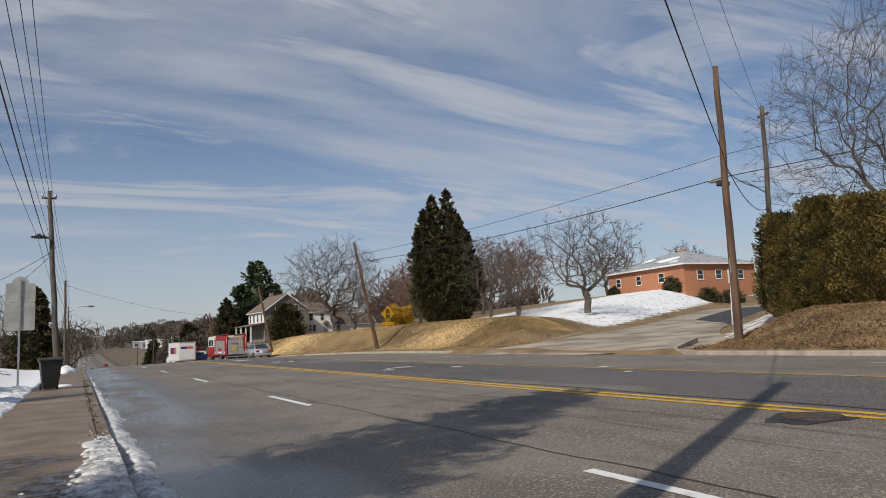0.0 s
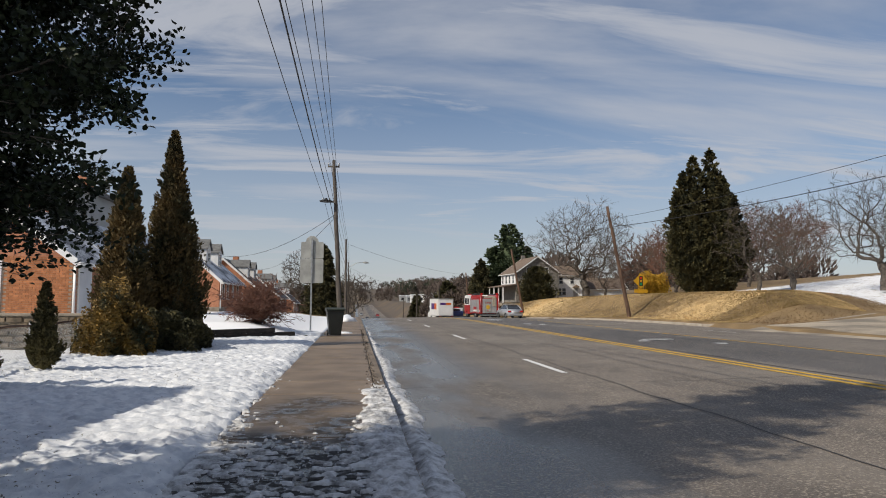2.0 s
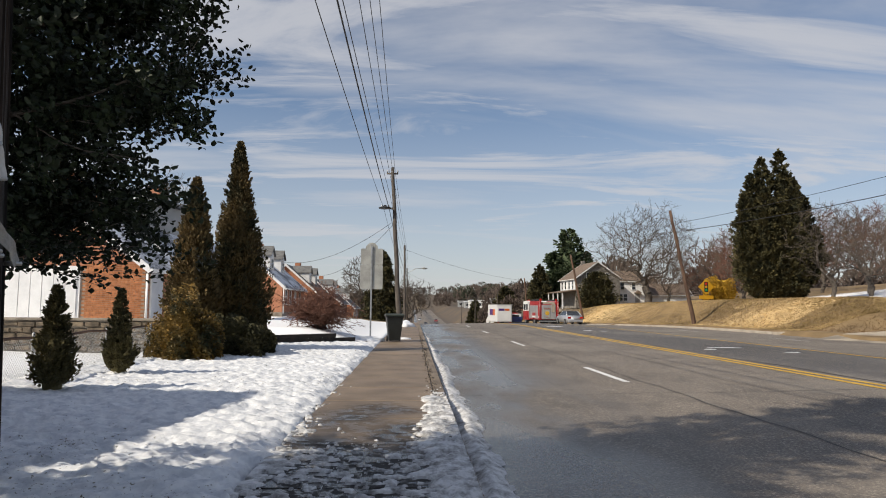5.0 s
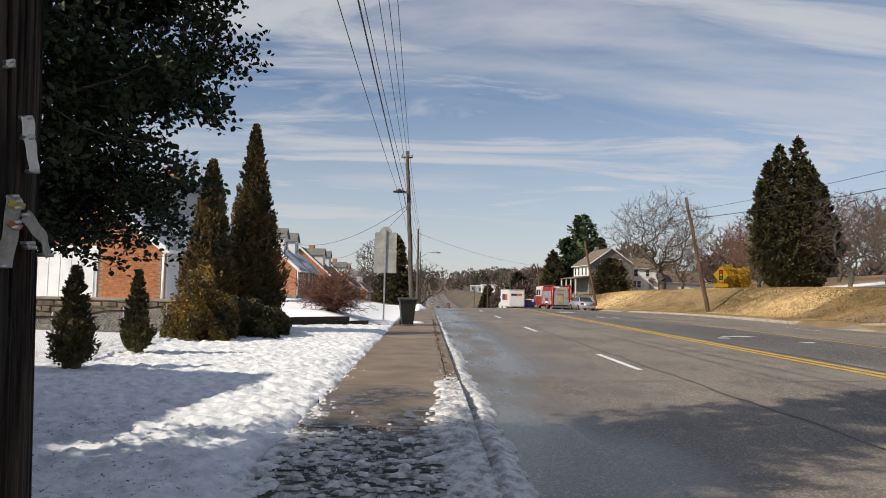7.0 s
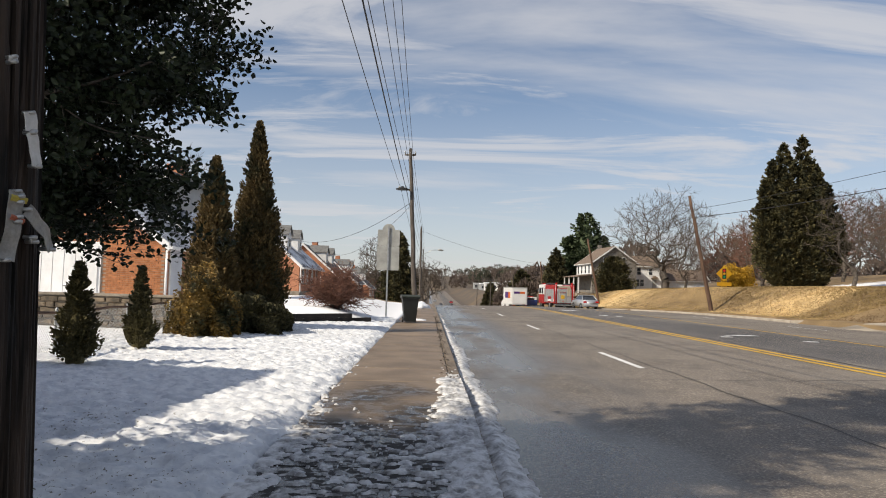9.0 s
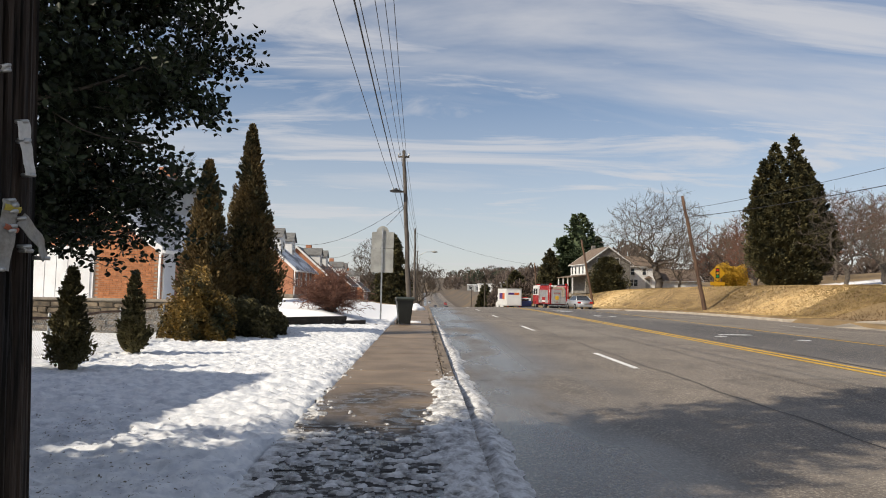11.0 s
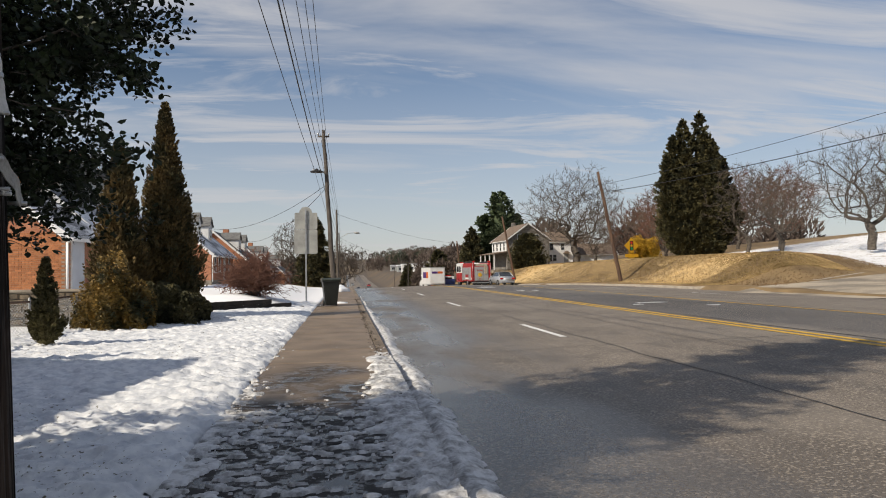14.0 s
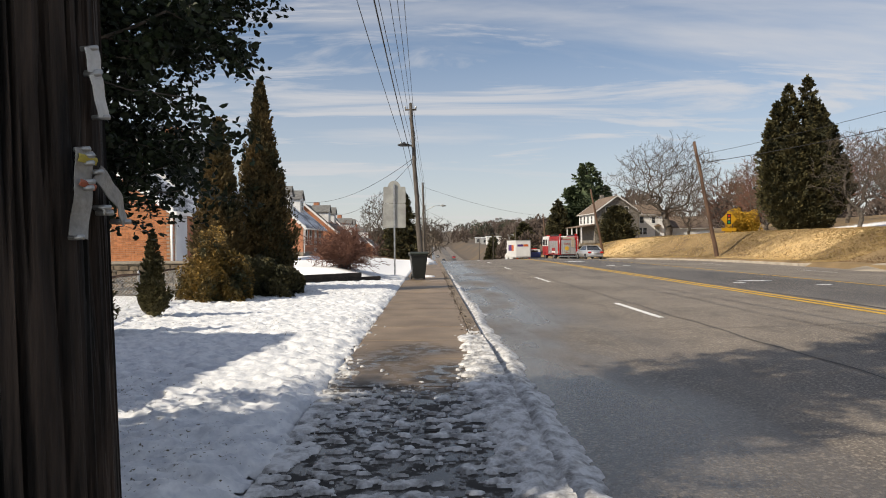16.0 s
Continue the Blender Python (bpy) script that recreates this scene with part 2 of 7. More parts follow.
def road_material():
    m = mat("weathered_asphalt", (0.115, 0.096, 0.078), (0.215, 0.182, 0.148), 0.35, 0.75, 0.7, 55.0, spread=(0.3, 0.7))
    N, L = m.node_tree.nodes, m.node_tree.links
    b = N["Principled BSDF"]
    old = b.inputs["Base Color"].links[0].from_socket
    geo = N.new("ShaderNodeNewGeometry")
    sp = N.new("ShaderNodeSeparateXYZ"); L.new(geo.outputs["Position"], sp.inputs[0])

    def band(socket, a0, a1, b0, b1):
        r1, r2 = N.new("ShaderNodeMapRange"), N.new("ShaderNodeMapRange")
        r1.inputs["From Min"].default_value, r1.inputs["From Max"].default_value = a0, a1
        r2.inputs["From Min"].default_value, r2.inputs["From Max"].default_value = b0, b1
        r2.inputs["To Min"].default_value, r2.inputs["To Max"].default_value = 1, 0
        L.new(socket, r1.inputs["Value"]); L.new(socket, r2.inputs["Value"])
        q = N.new("ShaderNodeMath"); q.operation = "MULTIPLY"
        L.new(r1.outputs[0], q.inputs[0]); L.new(r2.outputs[0], q.inputs[1])
        return q.outputs[0]

    def times(a, c):
        q = N.new("ShaderNodeMath"); q.operation = "MULTIPLY"
        L.new(a, q.inputs[0])
        if isinstance(c, float):
            q.inputs[1].default_value = c
        else:
            L.new(c, q.inputs[1])
        return q.outputs[0]

    def noise_mask(scale, lo, hi, stretch=(1, 1, 1)):
        mp = N.new("ShaderNodeMapping"); mp.inputs["Scale"].default_value = stretch
        L.new(geo.outputs["Position"], mp.inputs["Vector"])
        n = N.new("ShaderNodeTexNoise"); n.inputs["Scale"].default_value = scale; n.inputs["Detail"].default_value = 5
        L.new(mp.outputs[0], n.inputs["Vector"])
        r = N.new("ShaderNodeMapRange"); r.inputs["From Min"].default_value, r.inputs["From Max"].default_value = lo, hi
        L.new(n.outputs["Fac"], r.inputs["Value"])
        return r.outputs[0]

    def over(colour, mask, rgb):
        q = N.new("ShaderNodeMix"); q.data_type = "RGBA"
        L.new(mask, q.inputs[0]); L.new(colour, q.inputs[6]); q.inputs[7].default_value = (*rgb, 1)
        return q.outputs[2]

    # the newer, darker turning lane and the worn wheel tracks
    c = over(old, times(band(sp.outputs["X"], 8.5, 8.9, 12.9, 13.6), 0.8), (0.062, 0.064, 0.070))
    c = over(c, times(times(band(sp.outputs["X"], 9.2, 10.0, 12.0, 12.8), noise_mask(0.14, 0.5, 0.6)), 0.7), (0.022, 0.024, 0.03))
    c = over(c, times(noise_mask(0.6, 0.55, 0.72, (1.6, 0.12, 1)), 0.55), (0.05, 0.045, 0.042))
    c = over(c, times(noise_mask(34.0, 0.54, 0.60), 0.75), (0.37, 0.32, 0.26))
    c = over(c, times(noise_mask(48.0, 0.55, 0.61), 0.6), (0.035, 0.032, 0.03))
    c = over(c, times(noise_mask(2.2, 0.52, 0.7, (1, 0.55, 1)), 0.4), (0.07, 0.062, 0.055))
    c = over(c, times(noise_mask(0.22, 0.55, 0.6, (1.2, 0.6, 1)), 0.35), (0.24, 0.21, 0.175))
    # melt water spreading from the gutter
    wet = times(band(sp.outputs["X"], 0.3, 0.6, 1.8, 3.6), noise_mask(0.5, 0.3, 0.5, (1.0, 0.3, 1)))
    c = over(c, times(wet, 0.55), (0.05, 0.048, 0.046))
    L.new(c, b.inputs["Base Color"])
    rg = N.new("ShaderNodeMapRange"); rg.inputs["To Min"].default_value, rg.inputs["To Max"].default_value = 0.75, 0.2
    L.new(wet, rg.inputs["Value"]); L.new(rg.outputs[0], b.inputs["Roughness"])
    return m


ROAD = road_material()


def ground_material():
    """Winter grass, brown soil and lying snow, mixed by where they lie."""
    m = mat("winter_grass", (0.13, 0.085, 0.040), (0.27, 0.185, 0.088), 0.45, 0.9, 0.8, 14.0, spread=(0.3, 0.7))
    N, L = m.node_tree.nodes, m.node_tree.links
    b = N["Principled BSDF"]
    old = b.inputs["Base Color"].links[0].from_socket
    at = N.new("ShaderNodeAttribute"); at.attribute_name = "snow"
    at2 = N.new("ShaderNodeAttribute"); at2.attribute_name = "straw"
    geo = N.new("ShaderNodeNewGeometry")

    def soft(att, lo, hi, scale):
        n = N.new("ShaderNodeTexNoise"); n.inputs["Scale"].default_value = scale; n.inputs["Detail"].default_value = 7; n.inputs["Roughness"].default_value = 0.65
        L.new(geo.outputs["Position"], n.inputs["Vector"])
        s = N.new("ShaderNodeMath"); s.operation = "ADD"
        L.new(att, s.inputs[0]); L.new(n.outputs["Fac"], s.inputs[1])
        r = N.new("ShaderNodeMapRange"); r.inputs["From Min"].default_value, r.inputs["From Max"].default_value = lo, hi
        L.new(s.outputs[0], r.inputs["Value"])
        return r.outputs[0]

    q = N.new("ShaderNodeMix"); q.data_type = "RGBA"
    L.new(soft(at2.outputs["Fac"], 0.85, 1.15, 0.8), q.inputs[0]); L.new(old, q.inputs[6])
    q.inputs[7].default_value = (0.60, 0.43, 0.21, 1)
    at3 = N.new("ShaderNodeAttribute"); at3.attribute_name = "scrub"
    q1 = N.new("ShaderNodeMix"); q1.data_type = "RGBA"
    L.new(soft(at3.outputs["Fac"], 0.8, 1.1, 0.05), q1.inputs[0]); L.new(q.outputs[2], q1.inputs[6])
    q1.inputs[7].default_value = (0.085, 0.066, 0.05, 1)
    q = q1
    q2 = N.new("ShaderNodeMix"); q2.data_type = "RGBA"
    L.new(soft(at.outputs["Fac"], 0.92, 1.08, 1.7), q2.inputs[0]); L.new(q.outputs[2], q2.inputs[6])
    q2.inputs[7].default_value = (0.82, 0.83, 0.85, 1)
    L.new(q2.outputs[2], b.inputs["Base Color"])
    return m


GROUND = ground_material()


# ---- helpers for building ----
def smooth(a, b, v):
    u = min(1.0, max(0.0, (v - a) / (b - a)))
    return u * u * (3 - 2 * u)


def mesh_from(name, verts, faces, material, shade=False):
    me = bpy.data.meshes.new(name)
    me.from_pydata([tuple(v) for v in verts], [], faces)
    me.materials.append(material)
    if shade:
        me.polygons.foreach_set("use_smooth", [True] * len(me.polygons))
    me.update()
    return me


def part(name, bm, material, parent=None, label="", shade=False):
    """Links a bmesh, or a mesh, as one object under a thing or under a part."""
    if isinstance(bm, bmesh.types.BMesh):
        me = bpy.data.meshes.new(name)
        bm.to_mesh(me)
        bm.free()
        me.materials.append(material)
        if shade:
            me.polygons.foreach_set("use_smooth", [True] * len(me.polygons))
    else:
        me = bm
    ob = new(name, me)
    if parent:
        ob.parent = parent
    if label:
        ob["label"] = label
    return ob


def thing(name, label, category, loc=(0, 0, 0), rz=0, group="", kind="", data=None):
    ob = new(name, data)
    ob.matrix_basis = pose(*loc, 0, 0, rz)
    return tagged(ob, label, category, group, kind)


def box(x0, x1, y0, y1, z0, z1, bevel=0.0, bm=None):
    bm = bm or bmesh.new()
    vs = bmesh.ops.create_cube(bm, size=1.0)["verts"]
    for v in vs:
        v.co = Vector(((x0 + x1) / 2 + v.co.x * (x1 - x0), (y0 + y1) / 2 + v.co.y * (y1 - y0), (z0 + z1) / 2 + v.co.z * (z1 - z0)))
    if bevel:
        es = list({e for v in vs for e in v.link_edges})
        bmesh.ops.bevel(bm, geom=es, offset=bevel, segments=1, affect="EDGES")
    return bm


def prism(outline, axis, a, b, bm=None):
    """Extrudes a closed 2D outline along an axis from a to b: 'x' takes (y, z), 'y' takes (x, z), 'z' takes (x, y)."""
    bm = bm or bmesh.new()
    put = {"x": lambda p, d: (d, p[0], p[1]), "y": lambda p, d: (p[0], d, p[1]), "z": lambda p, d: (p[0], p[1], d)}[axis]
    v0 = [bm.verts.new(put(p, a)) for p in outline]
    v1 = [bm.verts.new(put(p, b)) for p in outline]
    n = len(outline)
    bm.faces.new(v0); bm.faces.new(v1[::-1])
    for i in range(n):
        bm.faces.new((v0[i], v1[i], v1[(i + 1) % n], v0[(i + 1) % n]))
    bmesh.ops.recalc_face_normals(bm, faces=bm.faces[:])
    return bm


def tube_data(points, radii, sides=6, verts=None, faces=None, cap=True):
    verts, faces = ([] if verts is None else verts), ([] if faces is None else faces)
    base = len(verts)
    pts = [Vector(p) for p in points]
    for i, p in enumerate(pts):
        d = (pts[min(i + 1, len(pts) - 1)] - pts[max(i - 1, 0)]).normalized()
        u = d.cross(Vector((0, 0, 1)) if abs(d.z) < 0.9 else Vector((1, 0, 0))).normalized()
        w = d.cross(u)
        for k in range(sides):
            a = 2 * math.pi * k / sides
            verts.append(tuple(p + (u * math.cos(a) + w * math.sin(a)) * radii[i]))
    for i in range(len(pts) - 1):
        for k in range(sides):
            a, b2 = base + i * sides + k, base + i * sides + (k + 1) % sides
            faces.append((a, b2, b2 + sides, a + sides))
    if cap:
        faces.append(tuple(base + k for k in range(sides))[::-1])
        faces.append(tuple(base + (len(pts) - 1) * sides + k for k in range(sides)))
    return verts, faces


def tube(name, points, radii, material, sides=8, shade=True):
    if not isinstance(radii, (list, tuple)):
        radii = [radii] * len(points)
    v, f = tube_data(points, radii, sides)
    return mesh_from(name, v, f, material, shade)


def wheel(parent, x, y, z, r, w, name="wheel"):
    """A tyre with a rim, its axle along x."""
    bm = bmesh.new()
    prof = [(-w / 2, r * 0.62), (-w / 2, r * 0.93), (-w * 0.36, r), (w * 0.36, r), (w / 2, r * 0.93), (w / 2, r * 0.62)]
    n = 20
    rings = [[bm.verts.new((x + px, y + pr * math.cos(2 * math.pi * k / n), z + pr * math.sin(2 * math.pi * k / n))) for px, pr in prof] for k in range(n)]
    for k in range(n):
        a, b = rings[k], rings[(k + 1) % n]
        for i in range(len(prof) - 1):
            bm.faces.new((a[i], a[i + 1], b[i + 1], b[i]))
    t = part("tyre", bm, BLACK, parent, shade=True)
    bm = bmesh.new()
    prof = [(-w * 0.42, 0.02), (-w * 0.3, r * 0.3), (-w * 0.34, r * 0.62), (w * 0.34, r * 0.62), (w * 0.3, r * 0.3), (w * 0.42, 0.02)]
    rings = [[bm.verts.new((x + px, y + pr * math.cos(2 * math.pi * k / 14), z + pr * math.sin(2 * math.pi * k / 14))) for px, pr in prof] for k in range(14)]
    for k in range(14):
        a, b = rings[k], rings[(k + 1) % 14]
        for i in range(len(prof) - 1):
            bm.faces.new((a[i], a[i + 1], b[i + 1], b[i]))
    part("rim", bm, STEEL, t, "bright metal wheel rim")
    return t


# ---- ground, road and pavements ----
def fall(y):
    """The road's long profile: level, then over a crest into a valley and slowly up again."""
    if y < 45:
        return 0.0
    p = y - 45
    if p < 45:
        return -0.0005 * p * p
    z = -1.0125 - 0.045 * (min(p, 170) - 45)
    if p > 170:
        z += -0.9 * smooth(170, 230, p)
    if p > 300:
        z += 0.012 * (p - 300)
    return z


def right_edge(y):
    return 21.5 - 3.8 * smooth(42, 82, y)


def road_z(x, y):
    return 0.2 - 0.2 * min(1.6, abs(x - 10.5) / 10.5) + fall(y)


STREET_AT, STREET_DIR = Vector((23.0, 28.0)), Vector((0.866, 0.5))


def street_sn(x, y):
    rx, ry = x - STREET_AT.x, y - STREET_AT.y
    return rx * STREET_DIR.x + ry * STREET_DIR.y, -rx * STREET_DIR.y + ry * STREET_DIR.x


def street_left(s):
    return 4.8 - 2.4 * smooth(4, 22, s)


def street_right(s):
    return 6.3 - 1.2 * smooth(3, 14, s)


def street_z(s):
    s = min(s, 75.0)
    return 0.12 + 0.047 * max(0.0, s)


def bank_z(x, y):
    """Land beyond the far kerb, before the side street is cut into it."""
    e = right_edge(y)
    # north of the street: a steep grassy bank with lawns on top
    top = 2.3 + 0.11 * (min(max(x, 40), 76) - 40) + 0.04 * min(40, max(0, x - 76))
    wobble = 0.9 * math.sin(y * 0.21) + 0.5 * math.sin(y * 0.53 + 1)
    north = 0.25 + (top - 0.25) * smooth(e + 1.2 + 0.25 * wobble, e + 7.5 + 0.5 * wobble, x)
    north = north * (1 - 0.95 * smooth(88, 150, y) * (1 - smooth(26, 34, x)))
    # south of it: a mound under the hedge
    south = 0.2 + 1.4 * smooth(e + 0.6, e + 8, x) + 0.04 * min(40, max(0, x - 30))
    s, n = street_sn(x, y)
    z = south + (north - south) * smooth(-6, 5, n)
    if s > -4:
        w = max(smooth(0.0, 5.0 + 5.0 * smooth(8, 24, s), n - street_left(s)), smooth(0.0, 5.0, -street_right(s) - n))
        z = (street_z(s) - 0.02) * (1 - w) + z * w
    return z + fall(y) * (1 - 0.75 * smooth(e + 2, e + 12, x))


def lawn_z(x, y):
    """Snowy lawns on the near side."""
    d = -1.1 - x
    z = 0.17 + 0.03 * min(d, 8) + 0.012 * max(0, min(d, 40) - 8)
    raised = smooth(24.35, 24.75, y) * (1 - smooth(44, 60, y)) * smooth(-8.2, -7.5, x)
    z -= 0.28 * smooth(4.6, 6.5, d) * smooth(12, 16, y) * (1 - smooth(25, 40, y)) * (1 - smooth(-8.2, -7.5, x) * smooth(24.3, 24.8, y))
    z += raised * 0.42 * smooth(0.4, 3.0, d)
    z += 0.5 * smooth(50, 70, y) * smooth(1.0, 8.0, d)
    if d < 12 and y < 26:
        z += 0.02 * noise.noise((x * 0.8, y * 0.8, 0)) + 0.012 * noise.noise((x * 3, y * 3, 4))
    return z + fall(y)


def hill_z(x, y):
    r = math.hypot(x, y)
    return 24 * smooth(500, 1500, r) + 8 * smooth(400, 1200, r) * noise.noise((x * 0.0016, y * 0.0016, 3))


def land_z(x, y):
    e = right_edge(y)
    if x > e + 0.2:
        z = bank_z(x, y)
    elif x < -1.05:
        z = lawn_z(x, y)
        if -6.1 < x and 1.6 < y < 24.1:
            z -= 0.09
    else:
        z = road_z(x, y) - 0.25
    return z + hill_z(x, y)


def snow_at(x, y):
    if x < -1.0:
        s = 0.78
        if y > 60:
            s = 0.35
        if 17 < y < 24.3 and -6.5 < x:
            s = 0.72
        return s if y < 140 and x > -60 else 0.3
    s, n = street_sn(x, y)
    if n > street_left(s) + 0.6 and x > 30:
        return 0.61 * smooth(31, 38, x - 0.10 * (y - 40)) * (1 - smooth(75, 90, y)) * smooth(0.6, 3.0, n - street_left(s))
    if -9.5 < n < -6 and 1.5 < s < 24:
        return 0.5
    return 0.0


def straw_at(x, y):
    e = right_edge(y)
    if 43 < y < 100 and e + 1.0 < x < e + 8.2:
        return 0.62 * (0.6 + 0.5 * math.sin(y * 0.17 + 0.6))
    return 0.1


xs = sorted(set([-2500, -1500, -900, -500, -300, -180, -110, -75, -55, -42] + [-34 + 1.5 * i for i in range(15)] + [-12 + 0.35 * i for i in range(31)]
                + [-1.25, -1.12, -1.0, 0.2, 3, 7, 12, 17, 18.5] + [19.5 + 0.5 * i for i in range(60)] + [50 + 2.5 * i for i in range(24)] + [115, 135, 170, 240, 350, 500, 800, 1300, 2500]))
ys = sorted(set([-2500, -1200, -500, -200, -80, -40, -25, -15, -8] + [-4 + 0.35 * i for i in range(86)] + [26.5 + 1.0 * i for i in range(75)] + [102 + 5 * i for i in range(24)]
                + [230, 260, 300, 350, 420, 500, 620, 800, 1000, 1300, 1700, 2500, 4000]))
gv = [(x, y, land_z(x, y)) for y in ys for x in xs]
W = len(xs)
gf = [(j * W + i, j * W + i + 1, (j + 1) * W + i + 1, (j + 1) * W + i) for j in range(len(ys) - 1) for i in range(W - 1)]
gm = mesh_from("ground", gv, gf, GROUND, True)
scrub_at = lambda x, y: 0.6 * smooth(130, 190, y) if x > 16 else 0.5 * smooth(140, 200, y)
for key, fn in (("snow", snow_at), ("straw", straw_at), ("scrub", scrub_at)):
    att = gm.attributes.new(key, "FLOAT", "POINT")
    att.data.foreach_set("value", [fn(x, y) for x, y, z in gv])
thing("ground", "snowy lawns and tan winter grass over rolling ground", "ground", kind="structure", data=gm)

# the main road, one crowned sheet
ry = [-60, -30, -15] + [-8 + 1.0 * i for i in range(110)] + [104 + 6 * i for i in range(60)] + [480, 540, 620, 700]
rv, rf = [], []
for y in ry:
    e = right_edge(y)
    for k in range(13):
        x = 0.6 + (e - 0.6) * k / 12
        rv.append((x, y, road_z(x, y) + hill_z(x, y)))
for j in range(len(ry) - 1):
    for k in range(12):
        a = j * 13 + k
        rf.append((a, a + 1, a + 14, a + 13))
road = thing("road", "worn grey-brown asphalt main road with wet gutter", "road", kind="structure", data=mesh_from("road", rv, rf, ROAD, True))

# the side street rising to the houses beyond
sv, sf = [], []
S_STEPS = [-3.0, -1.5, 0, 1.5, 3, 5, 8, 12, 16, 20, 25, 30, 36, 42, 50, 60, 75]
for s in S_STEPS:
    flare = 2.2 * (1 - smooth(-1, 7, s))
    for k in range(7):
        n0, n1 = -street_right(s) + 0.1 - flare, street_left(s) + flare
        n = n0 + (n1 - n0) * k / 6
        p = STREET_AT + STREET_DIR * s + Vector((-STREET_DIR.y, STREET_DIR.x)) * n
        z = street_z(s) + 0.03 + fall(p.y)
        if p.x < 22.5:
            z = min(z, road_z(min(p.x, 21.4), p.y) - 0.02) if p.x < 21.0 else 0.045 + fall(p.y)
        sv.append((p.x, p.y, z))
for j in range(len(S_STEPS) - 1):
    for k in range(6):
        a = j * 7 + k
        sf.append((a, a + 1, a + 8, a + 7))
SIDE = mat("patched_side_street", (0.20, 0.172, 0.135), (0.42, 0.355, 0.27), 0.3, 0.8, 0.4, 30.0, spread=(0.4, 0.6), stretch=(1, 1.6, 1))
thing("side_street", "patched tan and grey side street", "road", kind="structure", data=mesh_from("side_street", sv, sf, SIDE, True))


# newer black asphalt along one edge of the side street
FRESH = mat("fresh_asphalt", (0.028, 0.028, 0.03), (0.055, 0.054, 0.054), 2.0, 0.8, 0.3, 40.0)
pv, pf = [], []
for i in range(12):
    s = 17 + 3 * i
    for n in (-street_right(s) + 0.25, -street_right(s) + 0.25 + 4.0 * smooth(17, 27, s)):
        p = STREET_AT + STREET_DIR * s + Vector((-STREET_DIR.y, STREET_DIR.x)) * n
        pv.append((p.x, p.y, street_z(s) + 0.06 + fall(p.y)))
pf = [(2 * i, 2 * i + 2, 2 * i + 3, 2 * i + 1) for i in range(11)]
thing("asphalt_patch", "newer black asphalt patch on the side street", "road", kind="structure", data=mesh_from("asphalt_patch", pv, pf, FRESH))


def strip(name, x0, x1, y0, y1, material, label, lift=0.006, dx=0.0, step=1.5, category="road marking", group=""):
    """A painted line lying on the road; dx(y) shifts it sideways."""
    n = max(1, int((y1 - y0) / step))
    v, f = [], []
    for i in range(n + 1):
        y = y0 + (y1 - y0) * i / n
        d = dx(y) if callable(dx) else dx
        for x in (x0 + d, x1 + d):
            v.append((x, y, road_z(x, y) + lift + hill_z(x, y)))
    for i in range(n):
        f.append((2 * i, 2 * i + 1, 2 * i + 3, 2 * i + 2))
    ob = thing(name, label, category, group=group, kind="structure", data=mesh_from(name, v, f, material))
    return ob


taper = lambda y: -3.8 * smooth(40, 84, y)
strip("yellow_line", 7.97, 8.11, -30, 330, YELLOW, "worn yellow centre line", group="centre lines")
strip("yellow_line", 8.25, 8.39, -30, 330, YELLOW, "worn yellow centre line", group="centre lines")
strip("yellow_line", 12.96, 13.12, -30, 90, YELLOW, "yellow line beyond the turning lane", dx=taper, group="centre lines")
for i in range(-1, 22):
    y0 = 13.2 + 11.75 * i + (0.55 if i == -1 else 0)
    strip("white_dash", 4.06, 4.19, y0, y0 + 3.1, WHITE_LINE, "white lane dash on worn asphalt", group="lane dashes")
    if i not in (0,):
        strip("white_dash", 17.75, 17.87, y0 + 5.2, y0 + 8.4, WHITE_LINE, "white lane dash on worn asphalt", dx=taper, group="lane dashes")
# tarred joints and cracks running along and across the road
TAR = mat("tar_seam", (0.018, 0.017, 0.017), (0.04, 0.037, 0.035), 3.0, 0.6, 0.1)
strip("tar_seam", 4.43, 4.455, -10, 60, TAR, "dark tarred joint along the lane", lift=0.005, dx=lambda y: 0.03 * math.sin(y * 1.7) + 0.02 * math.sin(y * 4.1), step=0.4, category="road seam")
strip("tar_seam", 8.62, 8.68, -10, 60, TAR, "dark tarred joint beside the centre line", lift=0.005, dx=lambda y: 0.05 * math.sin(y * 1.3), step=0.4, category="road seam")
strip("tar_seam", 2.3, 2.306, 14, 50, TAR, "thin crack along the lane", lift=0.005, dx=lambda y: 0.02 * math.sin(y * 0.9) + 0.02 * math.sin(y * 3.1), step=0.4, category="road seam")
strip("tar_seam", 6.1, 6.11, 4, 40, TAR, "thin crack along the lane", lift=0.005, dx=lambda y: 0.05 * math.sin(y * 0.8) + 0.03 * math.sin(y * 2.7), step=0.4, category="road seam")
for y0 in (11.6, 17.0, 22.5, 30.5, 39.0):
    v, f = [], []
    for i in range(27):
        x = 0.75 + 7.1 * i / 26
        y = y0 + 0.05 * math.sin(x * 2.1 + y0) + 0.03 * math.sin(x * 6)
        v += [(x, y - 0.008, road_z(x, y) + 0.005), (x, y + 0.008, road_z(x, y) + 0.005)]
    f = [(2 * i, 2 * i + 2, 2 * i + 3, 2 * i + 1) for i in range(26)]
    thing("cross_joint", "dark joint across the near lanes", "road seam", group="cross joints", kind="structure", data=mesh_from("cross_joint", v, f, TAR))

